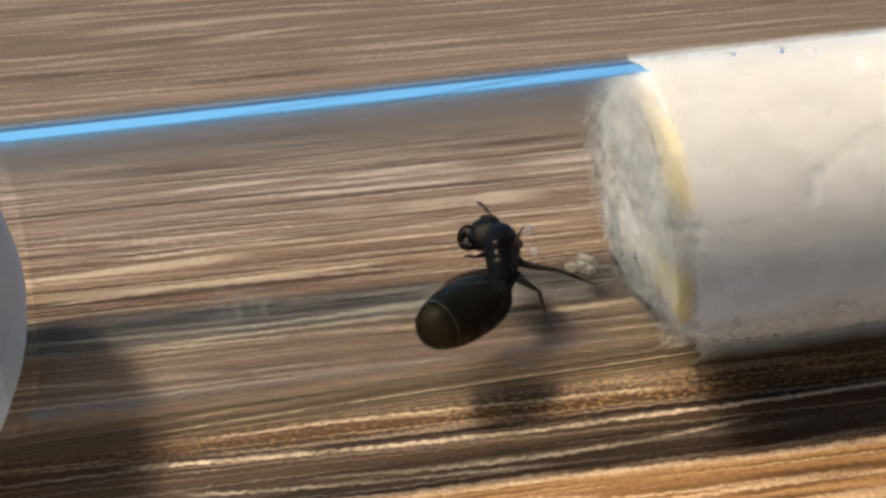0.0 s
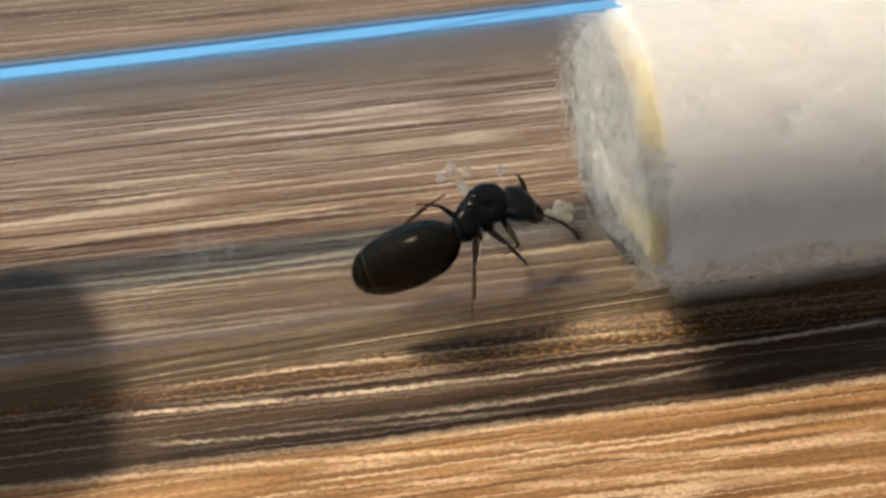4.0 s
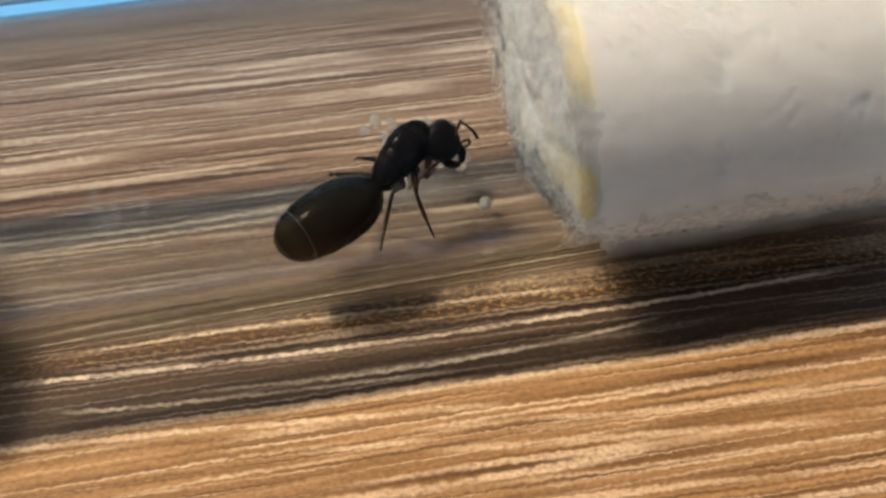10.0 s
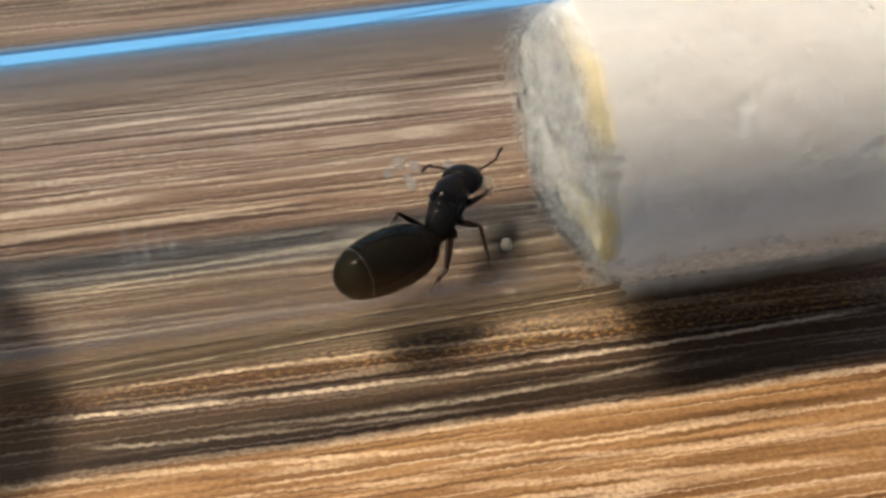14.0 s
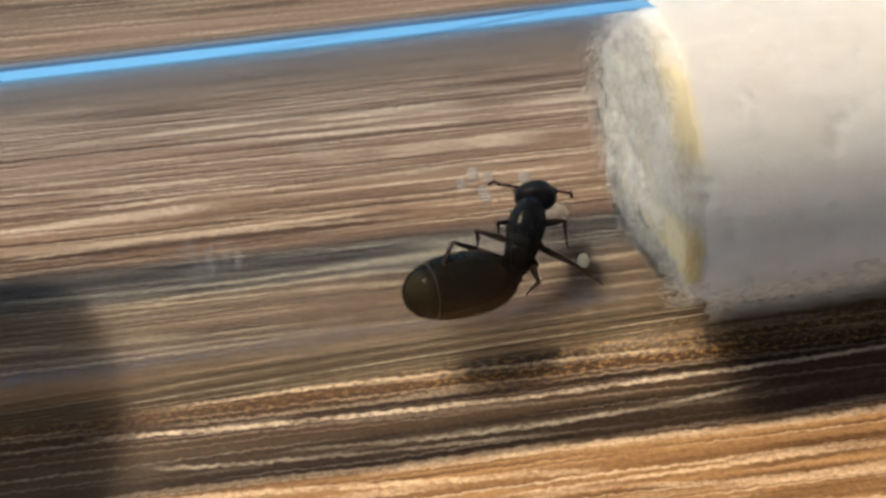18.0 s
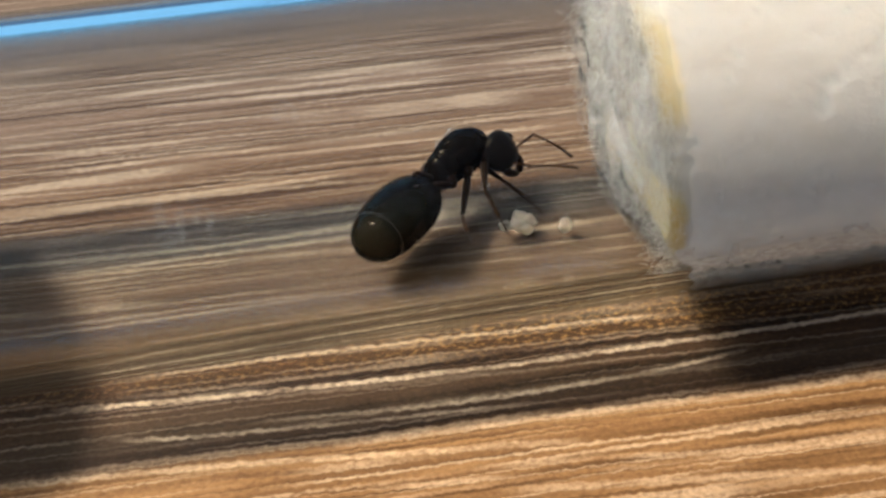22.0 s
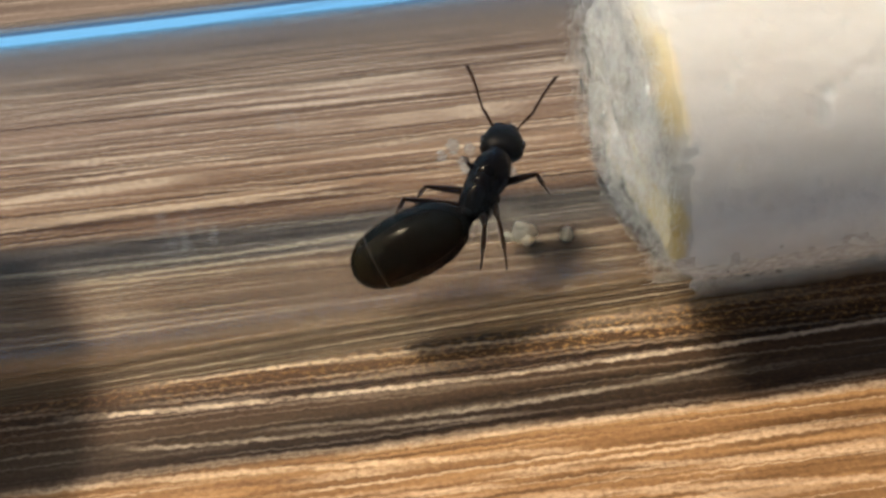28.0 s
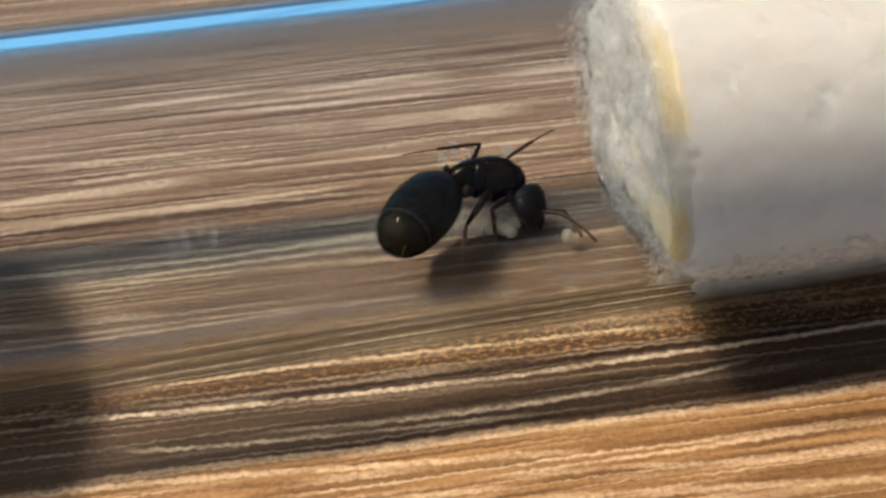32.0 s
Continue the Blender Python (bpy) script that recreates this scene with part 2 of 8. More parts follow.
    height = n.num("MULTIPLY_ADD", grit, 0.6, height)
    normal = n.bump(height, 1.0, 0.00008)
    rough = n.num("MULTIPLY_ADD", hair, 0.25, 0.38)
    return n.done(colour, rough, normal, Specular_IOR_Level=0.09)


def at_v(v):
    """Where a place across the board, in millimetres, stands on the bands' scale."""
    return (v + 30.0) / 80.0


def glass_material():
    n = Nodes("clear_glass")
    v = n.coords()
    x, y, z = n.split(v)
    smear = n.noise(n.join(n.num("MULTIPLY", x, 0.25), y, z), 0.5, 4.0, 0.6)
    rough = n.ramp(smear, [(0.45, 0.0), (0.75, 0.05)])
    # a coated glass: weak reflections head on, full ones at glancing angles
    gloss = n.ramp(n.add("ShaderNodeFresnel", IOR=1.47), [(0.0, 0.0), (0.04, 0.004), (0.06, 0.035), (0.10, 0.085), (0.14, 0.12), (0.30, 0.26), (0.80, 0.78), (1.0, 1.0)])
    both = n.tree.nodes.new("ShaderNodeMixShader")
    n.put(both.inputs[0], gloss)
    n.put(both.inputs[1], n.add("ShaderNodeBsdfRefraction", Color=(0.97, 0.985, 0.98, 1), Roughness=rough, IOR=1.47))
    n.put(both.inputs[2], n.add("ShaderNodeBsdfAnisotropic", Color=(0.97, 0.985, 0.98, 1), Roughness=rough))
    n.tree.links.new(both.outputs[0], n.output.inputs["Surface"])
    return n.mat


def film_material(name, low, high, veil):
    """A film added to shade the tube's inside: it takes away some light and scatters a little."""
    n = Nodes(name)
    x, y, z = n.split(n.coords())
    cloud = n.noise(n.join(n.num("MULTIPLY", x, 0.35), y, z), 0.35, 4.0, 0.6)
    clear = n.add("ShaderNodeBsdfTransparent", Color=n.mix(cloud, low, high))
    scatter = n.add("ShaderNodeBsdfDiffuse", Color=(0.8, 0.79, 0.78, 1))
    both = n.tree.nodes.new("ShaderNodeMixShader")
    n.put(both.inputs[0], n.ramp(cloud, [(0.30, veil * 0.5), (0.70, veil * 1.5)]))
    n.put(both.inputs[1], clear)
    n.put(both.inputs[2], scatter)
    n.tree.links.new(both.outputs[0], n.output.inputs["Surface"])
    return n.mat


def cotton_material(stain):
    n = Nodes("cotton_wool" if stain else "wet_cotton_wool")
    v = n.coords()
    x, y, z = n.split(v)
    cloud = n.noise(v, 0.55, 5.0, 0.6)
    fine = n.noise(v, 2.4, 6.0, 0.7)
    wad = n.noise(n.join(n.num("MULTIPLY", x, 0.5), y, z), 0.9, 3.0, 0.5, 0.6)
    mixed = n.num("ADD", n.num("MULTIPLY", cloud, 0.5), n.num("MULTIPLY", wad, 0.5))
    colour = n.mix(n.ramp(mixed, [(0.38, 0.0), (0.62, 1.0)]), (0.56, 0.52, 0.46), (0.61, 0.575, 0.515)) if stain else n.mix(cloud, (0.27, 0.275, 0.28), (0.39, 0.395, 0.40))
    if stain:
        # the face is a little grimy and its shade is painted in; a yellow tide mark stands in patches along the rim
        # where the wool met syrup
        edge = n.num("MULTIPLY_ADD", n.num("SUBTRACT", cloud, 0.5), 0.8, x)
        grime_shade = n.ramp(n.noise(v, 1.1, 5.0, 0.7), [(0.46, 0.0), (0.70, 1.0)])
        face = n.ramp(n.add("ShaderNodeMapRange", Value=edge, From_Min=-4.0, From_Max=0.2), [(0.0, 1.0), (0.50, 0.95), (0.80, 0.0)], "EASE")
        colour = n.mix(n.num("MULTIPLY", face, 0.8), colour, n.mix(grime_shade, (0.50, 0.455, 0.39), (0.42, 0.372, 0.305)))
        ring = n.num("ABSOLUTE", n.num("SUBTRACT", edge, -1.30))
        ring = n.ramp(ring, [(0.0, 1.0), (0.20, 0.8), (0.55, 0.0)], "EASE")
        height = n.add("ShaderNodeMapRange", Value=n.num("MULTIPLY_ADD", cloud, 1.2, n.num("SUBTRACT", z, 0.6)), From_Min=-6.0, From_Max=6.0)
        patch = n.ramp(height, [(0.33, 0.0), (0.42, 1.0), (0.62, 0.95), (0.68, 0.08), (0.78, 0.08), (0.85, 0.6), (0.96, 0.5), (1.0, 0.1)], "EASE")
        near = n.ramp(n.add("ShaderNodeMapRange", Value=y, From_Min=-6.0, From_Max=6.0), [(0.45, 1.0), (0.6, 0.2)])
        colour = n.mix(n.num("MULTIPLY", n.num("MULTIPLY", ring, near), n.num("MULTIPLY", patch, 0.9)), colour, (0.66, 0.49, 0.15))
    height = n.num("ADD", n.num("MULTIPLY", fine, 0.5), n.num("MULTIPLY", wad, 0.5))
    normal = n.bump(height, 0.32, 0.0004)
    cover = 0.70
    if stain:
        # thin, straggling wool at the foot of the face
        low = n.ramp(n.add("ShaderNodeMapRange", Value=n.num("MULTIPLY_ADD", n.num("SUBTRACT", cloud, 0.5), 2.4, z), From_Min=-6.0, From_Max=6.0), [(0.20, 1.0), (0.38, 0.0)], "EASE")
        ahead = n.ramp(n.add("ShaderNodeMapRange", Value=n.num("MULTIPLY_ADD", n.num("SUBTRACT", fine, 0.5), 1.2, x), From_Min=-3.0, From_Max=3.0), [(0.40, 1.0), (0.66, 0.0)], "EASE")
        cover = n.num("MULTIPLY_ADD", n.num("MULTIPLY", low, ahead), -0.62, 0.84)
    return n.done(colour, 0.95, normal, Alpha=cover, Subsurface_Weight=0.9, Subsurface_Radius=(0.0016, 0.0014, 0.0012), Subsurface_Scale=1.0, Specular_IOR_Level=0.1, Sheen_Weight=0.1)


def fibre_material():
    n = Nodes("cotton_fibre")
    return n.done((0.74, 0.70, 0.63), 0.8, None, Transmission_Weight=0.35, Specular_IOR_Level=0.2)


def wisp_material():
    """Loose wool so thin that much light passes between its fibres."""
    n = Nodes("thin_cotton_wool")
    v = n.coords()
    x, y, z = n.split(v)
    web = n.noise(v, 1.5, 6.0, 0.72, 1.2)
    tuft = n.noise(v, 0.5, 3.0, 0.5)
    near = n.ramp(n.add("ShaderNodeMapRange", Value=n.num("MULTIPLY_ADD", z, 0.10, x), From_Min=-3.9, From_Max=-1.1), [(0.0, 0.0), (0.45, 0.35), (1.0, 1.0)])
    reach = n.num("SQRT", n.num("ADD", n.num("MULTIPLY", y, y), n.num("MULTIPLY", z, z)))
    near = n.num("MULTIPLY", near, n.ramp(n.num("DIVIDE", n.num("MULTIPLY_ADD", tuft, 1.6, reach), 7.0), [(0.70, 1.0), (0.93, 0.0)]))
    cover = n.num("MULTIPLY", n.ramp(n.num("MULTIPLY_ADD", tuft, 0.5, web), [(0.68, 0.0), (0.95, 0.38)]), near)
    clear = n.add("ShaderNodeBsdfTransparent", Color=(1, 1, 1, 1))
    wool = n.mix(tuft, (0.66, 0.62, 0.55), (0.78, 0.74, 0.67))
    soft = n.tree.nodes.new("ShaderNodeMixShader")
    n.put(soft.inputs[0], 0.5)
    n.put(soft.inputs[1], n.add("ShaderNodeBsdfDiffuse", Color=wool))
    n.put(soft.inputs[2], n.add("ShaderNodeBsdfTranslucent", Color=wool))
    both = n.tree.nodes.new("ShaderNodeMixShader")
    n.put(both.inputs[0], cover)
    n.put(both.inputs[1], clear)
    n.put(both.inputs[2], soft.outputs[0])
    n.tree.links.new(both.outputs[0], n.output.inputs["Surface"])
    return n.mat


def veil_material():
    """Sparse wool that clings to the glass: dense where the plug presses on it, gone where it stands clear."""
    n = Nodes("clinging_wool")
    v = n.coords()
    x, y, z = n.split(v)
    clump = n.noise(v, 0.8, 3.0, 0.6)
    strand = n.noise(n.join(n.num("MULTIPLY", x, 0.6), y, z), 5.0, 4.0, 0.7, 0.5)
    height = n.num("MULTIPLY_ADD", n.num("SUBTRACT", clump, 0.5), 1.3, z)
    height = n.add("ShaderNodeMapRange", Value=height, From_Min=-6.0, From_Max=6.0)
    cover = n.ramp(height, [(0.0, 0.0), (0.20, 0.0), (0.27, 0.22), (0.34, 0.62), (0.41, 1.0), (0.70, 0.12), (0.80, 0.22), (0.88, 0.45), (0.95, 0.95)])
    cover = n.num("MULTIPLY", cover, n.ramp(strand, [(0.30, 0.55), (0.60, 1.0)]))
    both = n.tree.nodes.new("ShaderNodeMixShader")
    n.put(both.inputs[0], cover)
    n.put(both.inputs[1], n.add("ShaderNodeBsdfTransparent", Color=(1, 1, 1, 1)))
    n.put(both.inputs[2], n.add("ShaderNodeBsdfDiffuse", Color=(0.50, 0.455, 0.39, 1)))
    n.tree.links.new(both.outputs[0], n.output.inputs["Surface"])
    return n.mat


def chitin_material(name, colour, pale, rough, bumpy):
    n = Nodes(name)
    v = n.coords()
    cloud = n.noise(v, 1.4, 4.0, 0.6)
    fine = n.noise(v, 14.0, 3.0, 0.6)
    tint = n.mix(n.ramp(cloud, [(0.35, 0.0), (0.75, 1.0)]), colour, pale)
    sheen = n.num("MULTIPLY_ADD", fine, 0.10, rough)
    return n.done(tint, sheen, n.bump(fine, bumpy, 0.00003), IOR=1.2, Specular_Tint=(1.0, 0.80, 0.58, 1))


def gaster_material():
    n = Nodes("banded_chitin")
    v = n.coords()
    x = n.split(v)[0]
    fine = n.noise(v, 16.0, 3.0, 0.6)
    cloud = n.noise(v, 1.1, 4.0, 0.6)
    place = n.add("ShaderNodeMapRange", Value=x, From_Min=-4.6, From_Max=0.0)
    shade = n.ramp(place, [(0.0, (0.012, 0.009, 0.0045)), (0.13, (0.009, 0.007, 0.0035)), (0.16, (0.004, 0.0035, 0.002)), (1.0, (0.0035, 0.003, 0.0022))])
    shade = n.mix(n.ramp(cloud, [(0.4, 0.0), (0.8, 0.6)]), shade, (0.006, 0.005, 0.003))
    return n.done(shade, n.num("MULTIPLY_ADD", fine, 0.08, 0.075), n.bump(fine, 0.06, 0.00003), IOR=1.165, Specular_Tint=(1.0, 0.80, 0.58, 1))


def plain(name, colour, rough, **values):
    n = Nodes(name)
    tint = n.mix(n.noise(n.coords(), 2.0, 4.0, 0.6), colour, tuple(min(1.0, c * 1.35) for c in colour))
    return n.done(tint, rough, None, **values)


WOOD = wood_material()
GLASS = glass_material()
FILM = film_material("dimming_film", (0.80, 0.81, 0.83), (0.87, 0.875, 0.88), 0.0)
HAZE = film_material("haze_film", (0.80, 0.81, 0.83), (0.87, 0.875, 0.88), 0.012)
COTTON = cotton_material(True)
WET_COTTON = cotton_material(False)
FIBRE = fibre_material()
WISP = wisp_material()
VEIL = veil_material()
BLACK = chitin_material("black_chitin", (0.003, 0.0024, 0.0018), (0.005, 0.0038, 0.003), 0.13, 0.10)
HEAD_BLACK = chitin_material("matt_black_chitin", (0.003, 0.0025, 0.002), (0.006, 0.0048, 0.0038), 0.36, 0.3)
BROWN = chitin_material("brown_chitin", (0.016, 0.007, 0.0035), (0.045, 0.018, 0.007), 0.30, 0.15)
DARK_BROWN = chitin_material("dark_brown_chitin", (0.006, 0.0035, 0.0024), (0.015, 0.007, 0.004), 0.28, 0.15)
GASTER = gaster_material()
RIM = plain("pale_membrane", (0.011, 0.0085, 0.0055), 0.55)
EGG = plain("milky_egg", (0.60, 0.545, 0.46), 0.30, Subsurface_Weight=0.5, Subsurface_Radius=(0.0006, 0.0005, 0.0004), Subsurface_Scale=1.0, Transmission_Weight=0.82, IOR=1.07)
DROP = plain("dried_droplet", (0.74, 0.71, 0.66), 0.22, Transmission_Weight=0.80, IOR=1.15)
GRIME = plain("dark_grime", (0.035, 0.028, 0.022), 0.8)
EYE = plain("eye_facets", (0.02, 0.016, 0.014), 0.25)


# ---- mesh helpers ----
def mesh_object(name, bm, material, smooth=True):
    bmesh.ops.scale(bm, vec=(MM, MM, MM), verts=bm.verts)
    data = bpy.data.meshes.new(name)
    bm.to_mesh(data)
    bm.free()
    for face in data.polygons:
        face.use_smooth = smooth
    data.materials.append(material)
    return new(name, data)


def part(name, bm, material, parent, label="", smooth=True):
    ob = mesh_object(name, bm, material, smooth)
    ob.parent = parent
    return tagged(ob, label)


def lathe(profile, count, squash=None):
    """A closed body about the x axis from (x, r) pairs; a first or last r of 0 makes a pole. squash(x, angle) scales r."""
    bm = bmesh.new()
    rings = []
    for x, r in profile:
        if r <= 0:
            rings.append([bm.verts.new((x, 0, squash(x, None)[1] if squash else 0))])
            continue
        ring = []
        for k in range(count):
            a = 2 * math.pi * k / count
            w, lift, h = squash(x, a) if squash else (1, 0, 1)
            ring.append(bm.verts.new((x, r * w * math.cos(a), r * h * math.sin(a) + lift)))
        rings.append(ring)
    for a, b in zip(rings, rings[1:]):
        for k in range(count):
            quad = [a[k % len(a)], a[(k + 1) % len(a)], b[(k + 1) % len(b)], b[k % len(b)]]
            quad = list(dict.fromkeys(quad))
            bm.faces.new(quad)
    bmesh.ops.recalc_face_normals(bm, faces=bm.faces)
    return bm


def limb(bm, points, radii, sides=8):
    """A tapered round limb along points, with closed ends, added to bm."""
    points = [Vector(p) for p in points]
    rings = []
    side = None
    for i, (p, r) in enumerate(zip(points, radii)):
        way = (points[min(i + 1, len(points) - 1)] - points[max(i - 1, 0)]).normalized()
        if side is None:
            side = way.orthogonal().normalized()
        side = (side - way * side.dot(way)).normalized()
        other = way.cross(side)
        rings.append([bm.verts.new(p + r * (math.cos(2 * math.pi * k / sides) * side + math.sin(2 * math.pi * k / sides) * other)) for k in range(sides)])
    for a, b in zip(rings, rings[1:]):
        for k in range(sides):
            bm.faces.new((a[k], a[(k + 1) % sides], b[(k + 1) % sides], b[k]))
    bm.faces.new(rings[0][::-1])
    bm.faces.new(rings[-1])
    return bm


def smooth_curve(stops, steps):
    """Interpolates (a, b, ...) stops by a Catmull-Rom curve."""
    stops = [np.array(s, float) for s in stops]
    out = []
    for i in range(len(stops) - 1):
        p0, p1, p2, p3 = stops[max(i - 1, 0)], stops[i], stops[i + 1], stops[min(i + 2, len(stops) - 1)]
        for k in range(steps):
            t = k / steps
            out.append(0.5 * (2 * p1 + (p2 - p0) * t + (2 * p0 - 5 * p1 + 4 * p2 - p3) * t * t + (3 * p1 - p0 - 3 * p2 + p3) * t ** 3))
    out.append(stops[-1])
    return [tuple(p) for p in out]


# ---- the table ----
def build_table():
    table = tagged(new("wood_table"), "brown wood-grain table top with embossed lines", "table", kind="structure")
    bm = bmesh.new()
    bmesh.ops.create_cube(bm, size=1.0)
    bmesh.ops.scale(bm, vec=(620, 420, 18), verts=bm.verts)
    bmesh.ops.translate(bm, vec=(-8, 48 - 210, -9), verts=bm.verts)
    bmesh.ops.bevel(bm, geom=bm.edges[:], offset=1.2, segments=3, affect="EDGES")
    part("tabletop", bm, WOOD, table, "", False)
    for sx in (-1, 1):
        for sy in (-1, 1):
            bm = bmesh.new()
            bmesh.ops.create_cube(bm, size=1.0)
            bmesh.ops.scale(bm, vec=(45, 45, 720), verts=bm.verts)
            bmesh.ops.translate(bm, vec=(-8 + sx * 270, 48 - 210 + sy * 170, -378), verts=bm.verts)
            bmesh.ops.bevel(bm, geom=bm.edges[:], offset=2, segments=2, affect="EDGES")
            part("table_leg", bm, WOOD, table, "", False)
    return table


def build_ground():
    bm = bmesh.new()
    bmesh.ops.create_grid(bm, x_segments=2, y_segments=2, size=60000)
    bmesh.ops.translate(bm, vec=(0, 0, -738), verts=bm.verts)
    ob = mesh_object("ground", bm, plain("grey_floor", (0.22, 0.20, 0.18), 0.8), False)
    return tagged(ob, "plain grey floor under the table", "floor", kind="structure")


def build_backdrop():
    """The blue distance beyond the table's far edge."""
    n = Nodes("blue_distance")
    x, y, z = n.split(n.coords())
    up = n.add("ShaderNodeMapRange", Value=z, From_Min=-1000.0, From_Max=1500.0)
    tint = n.ramp(up, [(0.0, (0.05, 0.06, 0.08)), (0.20, (0.03, 0.06, 0.13)), (0.235, (0.045, 0.10, 0.24)), (0.25, (0.15, 0.38, 0.62)), (0.70, (0.15, 0.38, 0.62)), (1.0, (0.10, 0.20, 0.32))])
    # paler and duller stretches along the horizon
    along = n.add("ShaderNodeMapRange", Value=n.num("MULTIPLY_ADD", z, 0.35, x), From_Min=-1000.0, From_Max=2000.0)
    dull = n.ramp(along, [(0.0, 0.0), (0.36, 0.0), (0.40, 0.35), (0.43, 0.05), (0.53, 0.1), (0.55, 0.75), (0.57, 0.1), (0.68, 0.25), (0.74, 0.8), (1.0, 0.8)])
    glow = n.add("ShaderNodeEmission", Color=n.mix(dull, tint, (0.06, 0.13, 0.29)), Strength=1.7)
    n.tree.links.new(glow, n.output.inputs["Surface"])
    bm = bmesh.new()
    bmesh.ops.create_grid(bm, x_segments=1, y_segments=1, size=1.0)
    bmesh.ops.scale(bm, vec=(6000, 1119, 1), verts=bm.verts)
    bmesh.ops.rotate(bm, cent=(0, 0, 0), matrix=Matrix.Rotation(math.pi / 2, 3, "X"), verts=bm.verts)
    bmesh.ops.translate(bm, vec=(0, 3200, 381), verts=bm.verts)
    ob = mesh_object("backdrop", bm, n.mat, False)
    return tagged(ob, "plain blue distance beyond the table", "backdrop", kind="structure")


# ---- the test tube ----
R_OUT, R_IN, AXIS = 6.7, 5.9, 6.7
TUBE_L, TUBE_R = -62.0, 17.0


def build_tube():
    tube = tagged(new("test_tube"), "clear glass test tube lying on the table", "test tube")
    tube.matrix_world = at(0, 0, AXIS)
    lip = 0.25
    profile = [(TUBE_R - lip, R_IN), (TUBE_R, R_IN + lip), (TUBE_R, R_OUT - lip), (TUBE_R - lip, R_OUT)]
    steps = 30
    profile += [(TUBE_R + (TUBE_L - TUBE_R) * k / steps, R_OUT) for k in range(1, steps + 1)]
    for k in range(1, 10):
        a = math.pi / 2 * k / 9
        profile.append((TUBE_L - R_OUT * math.sin(a), R_OUT * math.cos(a) if k < 9 else 0))
    inner = []
    for k in range(9, 0, -1):
        a = math.pi / 2 * k / 9
        inner.append((TUBE_L - R_IN * math.sin(a), R_IN * math.cos(a) if k < 9 else 0))
    inner += [(TUBE_L + (TUBE_R - lip - TUBE_L) * k / steps, R_IN) for k in range(0, steps)]
    bm = bmesh.new()
    count = 128

    def skin(rows, last=None):
        rings = []
        for x, r in rows:
            if r == 0:
                rings.append([bm.verts.new((x, 0, 0))])
            else:
                rings.append([bm.verts.new((x, r * math.cos(2 * math.pi * k / count), r * math.sin(2 * math.pi * k / count))) for k in range(count)])
        if last:
            rings.append(last)
        for a, b in zip(rings, rings[1:]):
            for k in range(count):
                bm.faces.new(list(dict.fromkeys([a[k % len(a)], a[(k + 1) % len(a)], b[(k + 1) % len(b)], b[k % len(b)]])))
        return rings

    rings = skin(profile)
    skin(inner, rings[0])
    bmesh.ops.recalc_face_normals(bm, faces=bm.faces)
    wall = part("glass_wall", bm, GLASS, tube)
    # casts no shadow; the table's bands hold the tube's shade instead
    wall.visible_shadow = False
    # two added films: both dim the tube's inside, the lower one also hazes it
    for name, first, last, material, label in (("shade_film", 35, 228, FILM, "thin clear film added to dim the tube's inside"),
                                               ("haze_film", 228, 395, HAZE, "pale film added on the glass floor for dimming and haze")):
        bm = bmesh.new()
        rings = []
        for x in (-27.0, -20.0, -10.0, 0.3):
            turns = [radians(first + (last - first) * k / 60) for k in range(61)]
            rings.append([bm.verts.new((x, (R_IN - 0.008) * math.cos(a), (R_IN - 0.008) * math.sin(a))) for a in turns])
        for a, b in zip(rings, rings[1:]):
            for k in range(60):
                bm.faces.new((a[k], a[k + 1], b[k + 1], b[k]))
        part(name, bm, material, tube, label)
    return tube


# ---- cotton plugs ----
def fluff(v, amount, size):
    return amount * (noise.noise(v * size) + 0.5 * noise.noise(v * size * 2.7) + 0.3 * noise.noise(v * size * 6.1))


